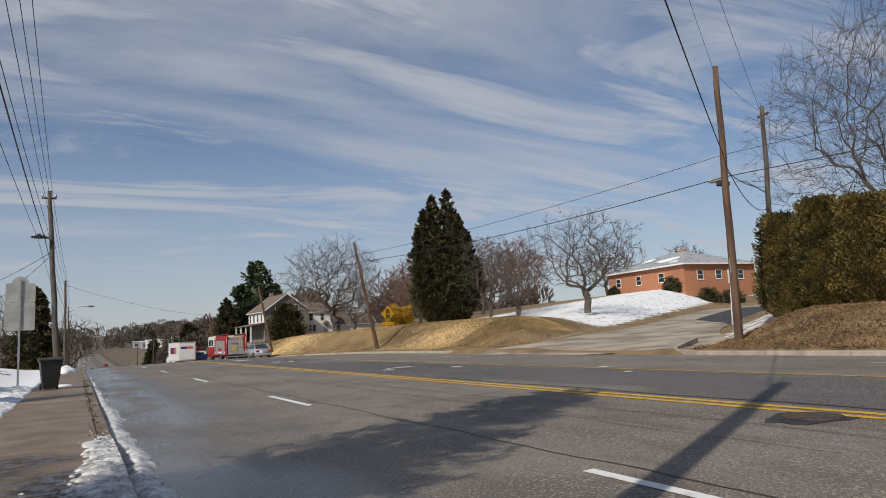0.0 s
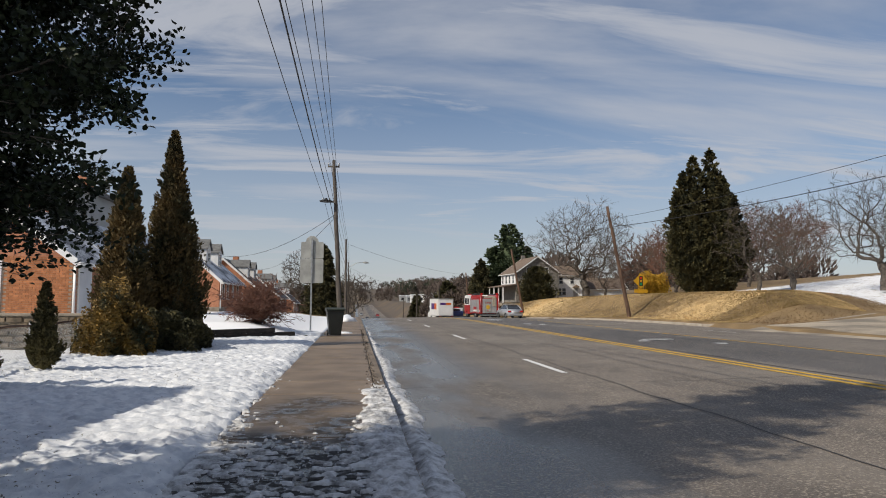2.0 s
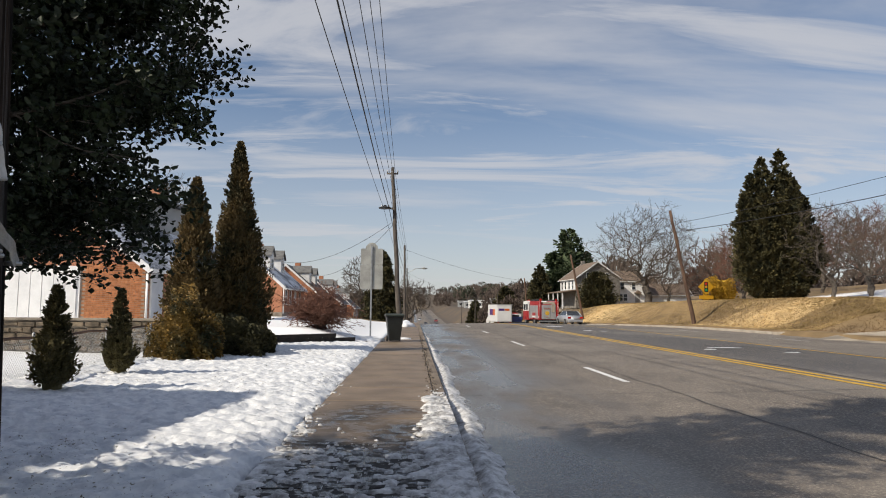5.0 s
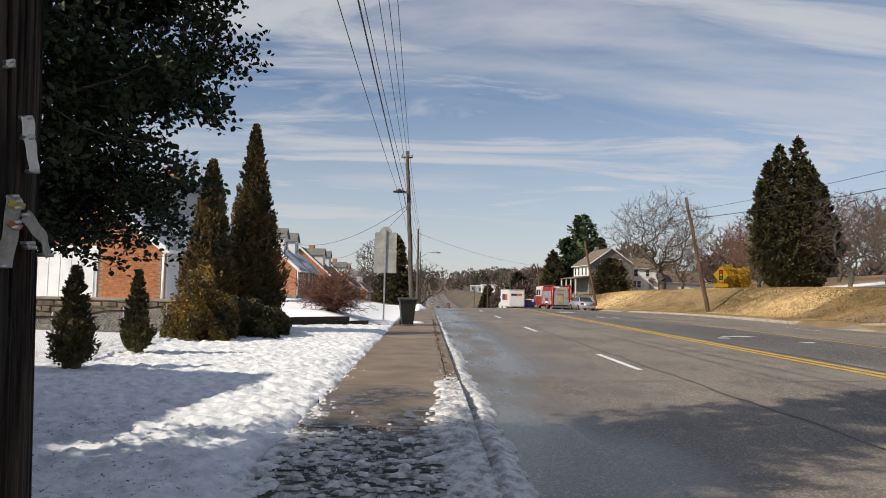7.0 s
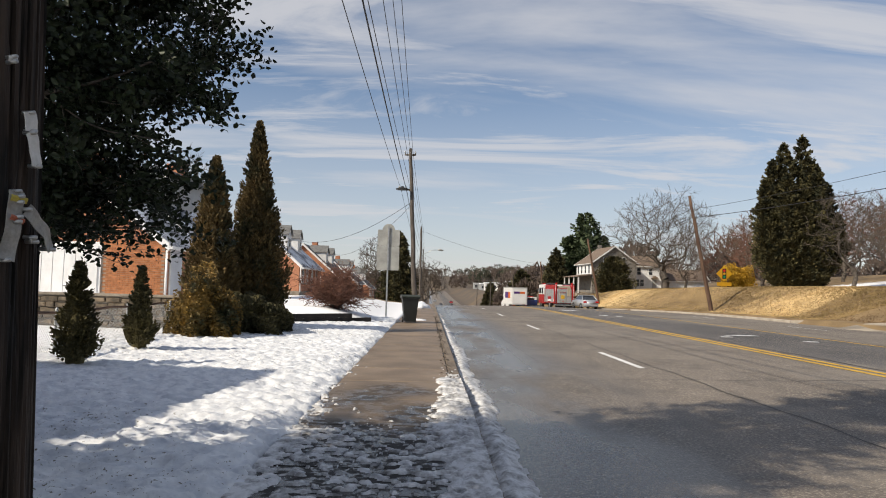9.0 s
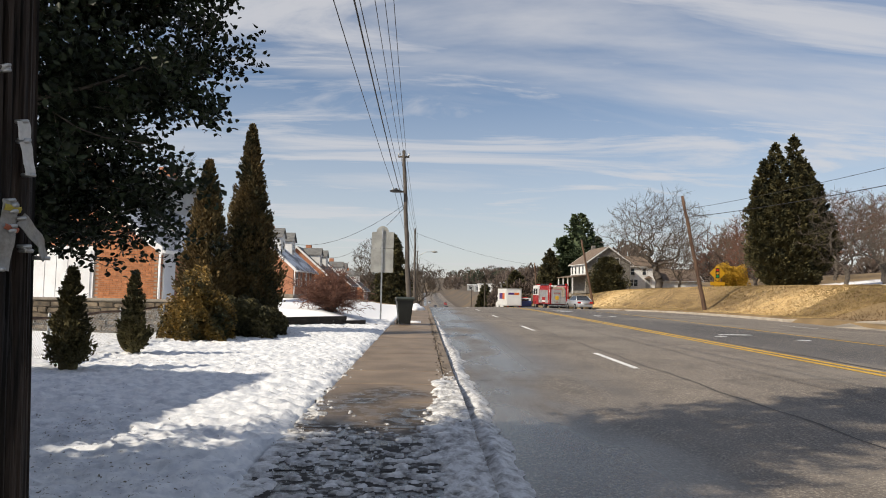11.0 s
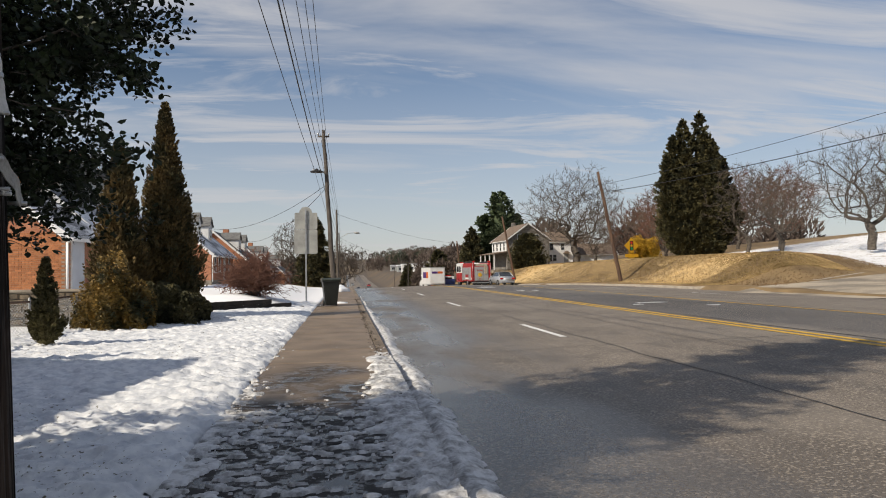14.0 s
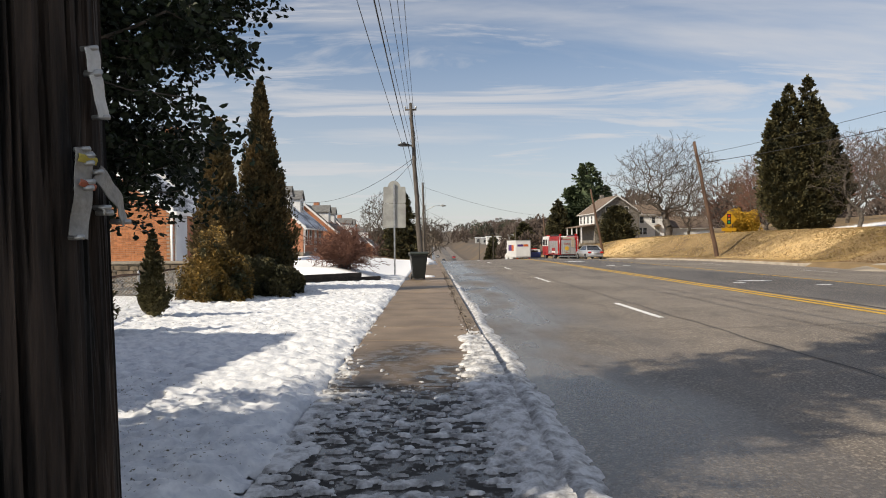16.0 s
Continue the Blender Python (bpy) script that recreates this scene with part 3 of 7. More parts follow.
MANHOLE = mat("rusty_iron", (0.03, 0.022, 0.018), (0.10, 0.07, 0.05), 12.0, 0.7, 0.5, 60.0)
mh = thing("manhole_cover", "rusty manhole cover in broken asphalt", "manhole cover", (7.75, 5.35, road_z(7.75, 5.35)))
part("ring", prism([((0.62 + 0.09 * math.sin(k * 2.3)) * math.cos(k * 0.3142), (0.42 + 0.06 * math.sin(k * 1.7)) * math.sin(k * 0.3142)) for k in range(20)], "z", -0.03, 0.006), TAR, mh, "broken tar edge")
part("cover", prism([(0.33 * math.cos(k * 0.2618), 0.33 * math.sin(k * 0.2618)) for k in range(24)], "z", -0.03, 0.022), MANHOLE, mh)

# near pavement and kerb
pavement = thing("pavement", "wet tan concrete pavement with joints", "pavement", kind="structure")
SLAB = 1.52
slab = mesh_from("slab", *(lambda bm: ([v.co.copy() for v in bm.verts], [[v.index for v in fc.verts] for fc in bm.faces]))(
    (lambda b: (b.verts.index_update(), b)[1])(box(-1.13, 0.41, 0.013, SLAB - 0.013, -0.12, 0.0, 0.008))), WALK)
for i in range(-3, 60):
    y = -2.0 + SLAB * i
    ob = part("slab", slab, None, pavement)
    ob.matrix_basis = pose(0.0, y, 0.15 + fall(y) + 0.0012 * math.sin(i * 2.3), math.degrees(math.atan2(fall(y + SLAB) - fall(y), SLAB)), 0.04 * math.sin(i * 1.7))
bed = box(-1.1, 0.4, -20, 95, -0.2, 0.02)
for v in bed.verts:
    v.co.z += fall(v.co.y)
part("bedding", bed, CONCRETE, pavement)
kerb = thing("kerb", "brown weathered concrete kerb edged with dead leaves", "kerb", kind="structure")
stone = mesh_from("kerb_stone", *(lambda bm: ([v.co.copy() for v in bm.verts], [[v.index for v in fc.verts] for fc in bm.faces]))(
    (lambda b: (b.verts.index_update(), b)[1])(box(0.42, 0.61, 0.006, 2.994, -0.3, 0.0, 0.025))), KERB)
for i in range(-3, 32):
    y = -2.0 + 3.0 * i
    part("kerb_stone", stone, None, kerb).matrix_basis = pose(0, y, 0.145 + fall(y) + 0.004 * math.sin(i * 3.1), math.degrees(math.atan2(fall(y + 3) - fall(y), 3)))
far_kerb = thing("far_kerb", "pale concrete kerb along the bank", "kerb", kind="structure")


def kerb_run(points, parent, material, name="kerb_stone", w=0.18, h=0.15):
    for (x0, y0, z0), (x1, y1, z1) in zip(points, points[1:]):
        d = Vector((x1 - x0, y1 - y0, z1 - z0))
        bm = box(-w / 2, w / 2, 0.01, d.length - 0.01, -0.3, h, 0.02)
        ob = part(name, bm, material, parent)
        ob.matrix_basis = pose(x0, y0, z0, math.degrees(math.asin(d.z / d.length)), 0, -math.degrees(math.atan2(d.x, d.y)))


kerb_run([(21.6, y, 0.0) for y in (-20, -14, -8, -2, 1, 4, 7, 10, 13, 16, 19)] + [(22.1, 20.6, 0.05), (23.0, 21.4, 0.12), (24.6, 22.4, 0.2), (27.5, 24.2, 0.35)], far_kerb, PALE_KERB)
kerb_run([(36.0, 40.9, 0.93), (31.5, 38.3, 0.68), (27.6, 36.4, 0.42), (25.0, 36.3, 0.25), (23.0, 37.6, 0.1), (21.6, 40.0, 0.0)]
         + [(right_edge(y) + 0.1, y, fall(y)) for y in (44, 48, 52, 56, 60, 64, 68, 72, 76, 80, 86, 92)], far_kerb, PALE_KERB)


# lying snow with an edge of its own: along the gutter, on the verge and the slush on the slabs
def snow_sheet(name, x0, x1, y0, y1, step, height, label, material, kind="stuff"):
    nx, ny = int((x1 - x0) / step) + 1, int((y1 - y0) / step) + 1
    v, idx, f = [], {}, []
    hs = [[height(x0 + i * step, y0 + j * step) for i in range(nx)] for j in range(ny)]
    base = lambda x, y: (0.152 if x < 0.6 else road_z(x, y) + 0.002)

    def vert(i, j):
        if (i, j) not in idx:
            x, y = x0 + i * step, y0 + j * step
            idx[i, j] = len(v)
            v.append((x, y, base(x, y) + max(-0.04, hs[j][i])))
        return idx[i, j]

    for j in range(ny - 1):
        for i in range(nx - 1):
            if max(hs[j][i], hs[j][i + 1], hs[j + 1][i], hs[j + 1][i + 1]) > 0.0:
                f.append((vert(i, j), vert(i + 1, j), vert(i + 1, j + 1), vert(i, j + 1)))
    return thing(name, label, "snow", kind=kind, data=mesh_from(name, v, f, material, True))


def nz(x, y, k, s=0):
    return noise.noise((x * k, y * k, s))


def slush_h(x, y):
    # lumps thin out where the slabs dry in the sun
    cover = 1 - smooth(6.6, 9.0, y + 1.2 * nz(x, y, 0.9, 2) - 2.0 * smooth(0.0, 0.4, x))
    lump = 0.25 * nz(x, y, 1.9) + 0.5 * nz(x * 0.8, y * 1.15, 8.5, 3) + 0.42 * nz(x * 0.8, y * 1.2, 17, 5) + 0.2 * nz(x, y, 34, 8)
    edge = 0.55 * smooth(0.12, 0.42, x + 0.15 * nz(x, y, 2.5, 6)) + 0.35 * smooth(-0.85, -1.12, x + 0.12 * nz(x, y, 2.5, 8))
    t = lump + edge - 0.06 - 0.55 * (1 - cover)
    if x > 0.2:
        t -= 0.5 * smooth(10, 13, y)
    flat = 0.020 + 0.03 * smooth(0.05, 0.45, x)
    return min(flat, 0.006 + 0.06 * t + 0.03 * nz(x, y, 24, 9) * t) if t > 0 else -0.04


def gutter_h(x, y):
    mid = 0.74 + 0.03 * math.sin(y * 0.9) + 0.05 * nz(x, y, 0.8)
    half = (0.17 + 0.05 * nz(0, y, 1.2, 1)) * (1 - 0.75 * smooth(20, 34, y))
    t = 1 - abs(x - mid) / max(0.04, half) + 0.5 * nz(x, y, 5, 2) - 0.35 * smooth(14, 40, y)
    return min(0.09, 0.08 * t + 0.02 * nz(x, y, 16, 4)) if t > 0 else -0.03


snow_sheet("slush", -1.16, 0.6, 2.2, 12.0, 0.02, slush_h, "grey half-melted slush lumps on the wet pavement", SLUSH)
snow_sheet("gutter_snow", 0.6, 1.1, 2.5, 38, 0.035, gutter_h, "dirty ridge of old snow along the gutter", SLUSH)


def verge_h(x, y):
    edge = -1.16 + 0.09 * nz(0, y, 1.1, 5) + 0.06 * nz(0, y, 4, 7) + 0.04 * nz(x, y, 11, 7)
    d = edge - x
    if d < 0:
        return -0.03
    bare = smooth(0.25, 0.6, nz(x, y, 0.5, 11) + 0.35 * nz(x, y, 6, 12) + 0.25 * smooth(-3.5, -1.5, x) - 0.15)
    return 0.02 + 0.05 * smooth(0, 0.25, d) + 0.03 * nz(x * 0.8, y * 1.5, 3.5) + 0.042 * nz(x * 0.8, y * 1.5, 9, 1) + 0.03 * nz(x * 0.8, y * 1.4, 20, 1) - 0.04 * bare + (lawn_z(x, y) - 0.17)


vs_x0, vs_step = -6.2, 0.045
snow_v, snow_f = [], []
nx, ny = int((6.2 - 1.0) / vs_step) + 1, int((24.2 - 1.5) / vs_step) + 1
for j in range(ny):
    for i in range(nx):
        x, y = vs_x0 + i * vs_step, 1.5 + j * vs_step
        snow_v.append((x, y, 0.15 + verge_h(x, y)))
for j in range(ny - 1):
    for i in range(nx - 1):
        a = j * nx + i
        if max(snow_v[a][2], snow_v[a + 1][2], snow_v[a + nx][2]) > 0.14:
            snow_f.append((a, a + 1, a + nx + 1, a + nx))
thing("lawn_snow", "crusted white snow thinning over the lawn", "snow", kind="stuff", data=mesh_from("lawn_snow", snow_v, snow_f, LAWN_SNOW, True))


# ---- poles and wires ----
def pole(name, label, foot, top, r0, r1, material, loc_group=""):
    th = thing(name, label, "utility pole", foot, group=loc_group)
    d = Vector(top) - Vector(foot)
    n = 10
    pts = [Vector((0, 0, -0.3))] + [d * (i / n) + Vector((0.02 * math.sin(i * 1.9), 0.02 * math.cos(i * 1.3), 0)) * (0 < i < n) for i in range(n + 1)]
    rad = [r0] + [r0 + (r1 - r0) * i / n for i in range(n + 1)]
    part("shaft", tube("shaft", pts, rad, material, 18), None, th)
    return th


def rel(th, p):
    return tuple(Vector(p) - th.matrix_basis.translation)


def crossarm(th, c, along, length, drop=0.0):
    """A timber arm with insulators; c is its centre in the thing's own metres."""
    a = Vector(along).normalized() * length / 2
    part("crossarm", tube("crossarm", [Vector(c) - a, Vector(c) + a], 0.055, POLE_GREY, 4), None, th)
    for k in (-0.9, 0.0, 0.9):
        p = Vector(c) + a * k
        part("insulator", tube("insulator", [p, p + Vector((0, 0, 0.08)), p + Vector((0, 0, 0.1)), p + Vector((0, 0, 0.22))], [0.03, 0.03, 0.06, 0.035], STEEL, 8), None, th, "grey insulator")


def wire(a, b, sag, r, label="black overhead cable between poles", n=14):
    a, b = Vector(a), Vector(b)
    pts = [a.lerp(b, i / n) - Vector((0, 0, 4 * sag * (i / n) * (1 - i / n))) for i in range(n + 1)]
    return thing("overhead_cable", label, "cable", group="overhead cables", data=tube("overhead_cable", pts, r, BLACK, 5))


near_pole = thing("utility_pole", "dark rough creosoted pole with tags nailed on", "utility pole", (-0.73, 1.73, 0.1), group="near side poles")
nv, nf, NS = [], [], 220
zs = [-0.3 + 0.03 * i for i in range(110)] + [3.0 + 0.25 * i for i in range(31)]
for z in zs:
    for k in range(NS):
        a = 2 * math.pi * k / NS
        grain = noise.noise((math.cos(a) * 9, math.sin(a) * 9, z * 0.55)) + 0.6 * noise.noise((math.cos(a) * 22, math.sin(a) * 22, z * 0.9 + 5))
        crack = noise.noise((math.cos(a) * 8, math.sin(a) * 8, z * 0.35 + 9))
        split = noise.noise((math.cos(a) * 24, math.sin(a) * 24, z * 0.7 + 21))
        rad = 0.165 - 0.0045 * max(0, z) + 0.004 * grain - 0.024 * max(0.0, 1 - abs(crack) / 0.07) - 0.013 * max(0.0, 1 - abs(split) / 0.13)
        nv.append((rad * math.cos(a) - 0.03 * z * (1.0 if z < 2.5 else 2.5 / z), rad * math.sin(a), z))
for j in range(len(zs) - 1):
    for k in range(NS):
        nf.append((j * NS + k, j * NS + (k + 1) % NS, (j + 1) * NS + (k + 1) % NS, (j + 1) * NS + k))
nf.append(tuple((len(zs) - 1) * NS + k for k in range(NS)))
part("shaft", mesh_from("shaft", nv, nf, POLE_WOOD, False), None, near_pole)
street_pole = pole("utility_pole", "weathered grey wooden pole leaning over pavement", (-0.72, 40.0, 0.1), (-1.3, 42.0, 10.1), 0.16, 0.1, POLE_GREY, "near side poles")
pole_b = pole("utility_pole", "weathered wooden pole beyond the crest", (-0.9, 78.0, -0.4), (-1.0, 80.0, 8.7), 0.15, 0.1, POLE_GREY, "near side poles")
pole_c = pole("utility_pole", "weathered wooden pole far along the road", (-1.0, 120.0, -2.4), (-1.1, 121, 8.4), 0.15, 0.1, POLE_GREY, "near side poles")
lean_pole = pole("utility_pole", "brown wooden pole leaning over the bank", (22.3, 53.0, 0.3), (20.5, 52.9, 9.3), 0.17, 0.11, POLE_RED, "far side poles")
lean_pole_b = pole("utility_pole", "brown wooden pole leaning over the bank", (20.7, 81.0, -0.6), (19.1, 81, 7.9), 0.16, 0.1, POLE_RED, "far side poles")
pole_e = pole("utility_pole", "brown wooden pole far along the road", (20.3, 118.0, -2.4), (19.6, 118, 6.6), 0.16, 0.1, POLE_RED, "far side poles")
corner_pole = pole("utility_pole", "tall brown wooden pole at the street corner", (26.0, 20.5, 0.45), (25.4, 19.8, 12.7), 0.19, 0.12, POLE_RED, "far side poles")
lamp_pole = pole("utility_pole", "weathered pole with street lamp behind the corner", (34.3, 24.4, 1.6), (33.9, 23.6, 13.1), 0.17, 0.11, POLE_GREY, "far side poles")
crossarm(street_pole, rel(street_pole, (-1.3, 41.9, 9.7)), (1, 0, 0), 0.7)
crossarm(street_pole, rel(street_pole, (-1.5, 41.5, 7.45)), (1, 0, 0), 0.9)
crossarm(lamp_pole, rel(lamp_pole, (33.9, 23.6, 12.6)), (0.3, 1, 0), 0.9)

# wires along the near side, over the road and to the houses
NEAR_ENDS = [((-1.82, 1.7, 7.3), (-1.8, 41.5, 7.5), 0.011), ((-1.45, 1.7, 7.6), (-1.45, 41.4, 7.4), 0.02), ((-1.25, 1.7, 8.9), (-1.45, 41.9, 9.6), 0.011),
             ((-1.05, 1.7, 9.6), (-1.3, 41.9, 9.9), 0.011), ((-0.8, 1.7, 10.3), (-1.15, 41.9, 9.9), 0.011), ((-1.5, 1.7, 8.0), (-1.4, 41.6, 8.2), 0.011)]
for a, b, r in NEAR_ENDS:
    wire(a, b, 0.25, r, "black overhead cable along the near pavement")
    back = Vector(a) + Vector((-0.1, -45, 0.2))
    wire(back, a, 0.3, r, "black overhead cable along the near pavement")
    wire(b, (b[0] + 0.4, 79.5, b[2] - 1.6), 0.3, r, "black overhead cable along the near pavement")
    wire((b[0] + 0.4, 79.5, b[2] - 1.6), (b[0] + 0.3, 120.8, b[2] - 1.8), 0.3, r, "black overhead cable along the near pavement")
wire((-1.2, 41.2, 6.6), (-11.5, 60, 5.3), 0.9, 0.014, "black service cable to a brick house")
wire((-1.2, 41.2, 6.4), (-11.5, 82, 5.2), 1.0, 0.014, "black service cable to a brick house")
wire((-1.0, 79.8, 8.2), (19.7, 118, 6.2), 0.6, 0.014, "black cable slung across the road")
wire((-1.1, 120.8, 7.5), (20, 200, 4.0), 0.8, 0.016, "black cable slung across the road")
wire((20.6, 52.9, 8.2), (25.7, 20.1, 8.7), 0.35, 0.014, "black cable along the bank")
wire((20.8, 52.9, 7.6), (25.75, 20.2, 7.7), 0.4, 0.022, "black cable along the bank")
wire((19.7, 81, 7.2), (20.6, 52.9, 8.2), 0.3, 0.014, "black cable along the bank")
wire((19.8, 81, 6.8), (20.8, 52.9, 7.6), 0.3, 0.02, "black cable along the bank")
wire((-0.84, 1.72, 9.4), (25.7, 20.1, 8.7), 0.3, 0.02, "thick black cable slung over the road")
wire((-0.86, 1.72, 10.5), (25.42, 19.9, 12.5), 0.2, 0.008, "thin cable slung over the road")
wire((25.42, 19.9, 12.5), (33.9, 23.6, 12.7), 0.15, 0.008, "thin cable between two poles")
wire((-0.86, 1.72, 10.5), (33.9, 23.6, 12.4), 0.4, 0.008, "thin cable slung over the road")
wire((25.7, 20.1, 8.7), (30, -10, 9.0), 0.3, 0.012, "black cable along the bank")
wire((25.75, 20.2, 7.7), (30, -10, 8.2), 0.4, 0.02, "black cable along the bank")
wire((25.7, 20.1, 8.4), (34.1, 24.0, 7.4), 0.9, 0.02, "slack black cable between two poles")
wire((25.7, 20.1, 8.0), (34.1, 24.0, 8.6), 0.3, 0.02, "black cable between two poles")


# ---- plants ----
rng = np.random.default_rng(5)


def sprays(points, dirs, length, width, droop=0.3, seed=1):
    """Many small bent sprays: two triangles folded along a rib, each at a point and along a direction."""
    r = np.random.default_rng(seed)
    p, d = np.asarray(points, float), np.asarray(dirs, float)
    d /= np.linalg.norm(d, axis=1)[:, None] + 1e-9
    n = len(p)
    side = np.cross(d, r.normal(size=(n, 3)))
    side /= np.linalg.norm(side, axis=1)[:, None] + 1e-9
    L = (length * r.uniform(0.6, 1.4, n))[:, None]
    Wd = (width * r.uniform(0.6, 1.4, n))[:, None]
    tip = p + d * L + np.array([0, 0, -1.0]) * L * droop
    mid = p + d * L * 0.5
    up = np.cross(side, d)
    v = np.stack([p, mid + side * Wd, tip, mid - side * Wd + up * Wd * 0.6], 1).reshape(-1, 3)
    i = np.arange(n)[:, None] * 4
    f = np.concatenate([i + np.array([[0, 1, 2]]), i + np.array([[0, 2, 3]])], 0)
    return v, f


def np_mesh(name, v, f, material, shade=False):
    me = bpy.data.meshes.new(name)
    f = np.asarray(f, np.int32)
    k = f.shape[1]
    me.vertices.add(len(v)); me.vertices.foreach_set("co", np.asarray(v, np.float32).ravel())
    me.loops.add(f.size); me.loops.foreach_set("vertex_index", f.ravel())
    me.polygons.add(len(f)); me.polygons.foreach_set("loop_start", np.arange(0, f.size, k, dtype=np.int32))
    me.materials.append(material)
    me.update(calc_edges=True); me.validate()
    return me


def segs_mesh(name, segs, material, sides=4):
    """Tapered limbs: rows of start, end, start radius, end radius."""
    a = np.array([s[0] for s in segs], float); b = np.array([s[1] for s in segs], float)
    r0 = np.array([s[2] for s in segs], float)[:, None]; r1 = np.array([s[3] for s in segs], float)[:, None]
    d = b - a
    d /= np.linalg.norm(d, axis=1)[:, None] + 1e-9
    ref = np.where(np.abs(d[:, 2:3]) < 0.9, [[0, 0, 1.0]], [[1.0, 0, 0]])
    u = np.cross(d, ref); u /= np.linalg.norm(u, axis=1)[:, None]
    w = np.cross(d, u)
    rings = []
    for base, rad in ((a, r0), (b, r1)):
        for k in range(sides):
            t = 2 * math.pi * k / sides
            rings.append(base + (u * math.cos(t) + w * math.sin(t)) * rad)
    v = np.stack(rings, 1).reshape(-1, 3)
    i = np.arange(len(segs))[:, None] * 2 * sides
    f = np.concatenate([i + np.array([[k, (k + 1) % sides, sides + (k + 1) % sides, sides + k]]) for k in range(sides)], 0)
    return np_mesh(name, v, f, material)


def grow(rnd, p, d, length, radius, depth, segs, thin, spread=0.55, lift=0.12, kids=(2, 3)):
    """One limb in short bends, side shoots along it, and a fork at its end."""
    n = 4
    for i in range(n):
        q = p + d * length / n
        r2 = radius * 0.9
        (segs if radius > thin[0] else thin[1]).append((tuple(p), tuple(q), radius, r2))
        d = (d + Vector((rnd.gauss(0, 0.13), rnd.gauss(0, 0.13), lift * 0.3 + rnd.gauss(0, 0.08)))).normalized()
        p, radius = q, r2
        if depth > 0 and i < n - 1 and rnd.random() < 0.38:
            side = (d + Vector((rnd.gauss(0, spread), rnd.gauss(0, spread), rnd.gauss(lift, spread * 0.5)))).normalized()
            grow(rnd, p, side, length * rnd.uniform(0.45, 0.75), radius * 0.5, depth - 1, segs, thin, spread, lift, kids)
    if depth > 0:
        for k in range(2):
            side = (d + Vector((rnd.gauss(0, spread), rnd.gauss(0, spread), rnd.gauss(lift, spread * 0.5)))).normalized()
            grow(rnd, p, side, length * rnd.uniform(0.68, 0.95), radius * rnd.uniform(0.62, 0.8), depth - 1, segs, thin, spread, lift, kids)


def crown_limbs(seed, height, trunk, wide, fork, targets, minimum):
    """Limbs that spread from a short trunk to fill a domed crown: returns thick limbs and fine twigs as tapered rows."""
    r = np.random.default_rng(seed)
    cap = targets * 9 + 40
    pos, par, run, head = np.zeros((cap, 3)), np.full(cap, -1), np.zeros(cap), np.zeros((cap, 3))
    head[:] = (0, 0, 1)
    n = 0
    for i in range(7):
        z = -0.3 + (height * fork + 0.3) * i / 6
        pos[n] = (0.02 * height * math.sin(i * 0.9 + seed) * i / 6, 0.015 * height * math.sin(i * 1.3) * i / 6, z)
        par[n] = n - 1
        n += 1
    hub = pos[n - 1].copy()
    q = r.normal(size=(targets * 3, 3)); q /= np.linalg.norm(q, axis=1)[:, None]
    q *= (r.uniform(0.03, 1, len(q)) ** 0.42)[:, None]
    lobes = 1 + 0.10 * np.sin(np.arctan2(q[:, 1], q[:, 0]) * 3 + seed) + 0.07 * np.sin(np.arctan2(q[:, 1], q[:, 0]) * 7 + q[:, 2] * 5)
    half = (1 - fork * 0.9) / 2
    q = q * lobes[:, None] * np.array([wide, wide, half]) * height + np.array([0, 0, height * (1 - half)])
    q = q[q[:, 2] > height * (fork * 0.85) + 0.28 * np.hypot(q[:, 0], q[:, 1])][:targets]
    q = q[np.argsort(np.linalg.norm(q - hub, axis=1) + r.uniform(0, 0.06 * height, len(q)))]
    for t in q:
        away = t - pos[4:n]
        far = np.linalg.norm(away, axis=1) + 1e-9
        turn = np.sum(away * head[4:n], axis=1) / far
        d = far * (1.75 - 0.75 * turn) + 0.10 * run[4:n]
        b = 4 + int(np.argmin(d))
        gap = np.linalg.norm(t - pos[b])
        k = min(7, max(1, int(gap / (0.05 * height)) + 1))
        ctrl = pos[b] + head[b] * gap * 0.3
        last = b
        for i in range(1, k + 1):
            u = i / k
            pos[n] = (1 - u) ** 2 * pos[b] + 2 * u * (1 - u) * ctrl + u * u * t + (r.normal(0, 0.0022 * height, 3) if i < k else 0)
            step = pos[n] - pos[last]
            head[n] = step / (np.linalg.norm(step) + 1e-9)
            par[n], run[n] = last, run[last] + gap / k
            last = n
            n += 1
    load = np.zeros(n)
    kids = np.zeros(n, int)
    for i in range(n - 1, 0, -1):
        if kids[i] == 0:
            load[i] += 1
        load[par[i]] += load[i]
        kids[par[i]] += 1
    rad = np.maximum(trunk * (load / load[0]) ** 0.6, minimum)
    limbs, twigs = [], []
    for i in range(1, n):
        p = par[i]
        row = (tuple(pos[p]), tuple(pos[i]), min(rad[p], rad[i] * 1.35), rad[i])
        (limbs if rad[i] > trunk * 0.12 else twigs).append(row)
        if rad[i] < trunk * 0.16:
            d = pos[i] - pos[p]
            d /= np.linalg.norm(d) + 1e-9
            for _ in range(5 if kids[i] == 0 else 2):
                e = d + r.normal(0, 0.4, 3) + np.array([0, 0, 0.1])
                e = pos[i] + e / np.linalg.norm(e) * height * r.uniform(0.03, 0.085)
                twigs.append((tuple(pos[i]), tuple(e), minimum * 0.85, minimum * 0.45))
    return limbs, twigs


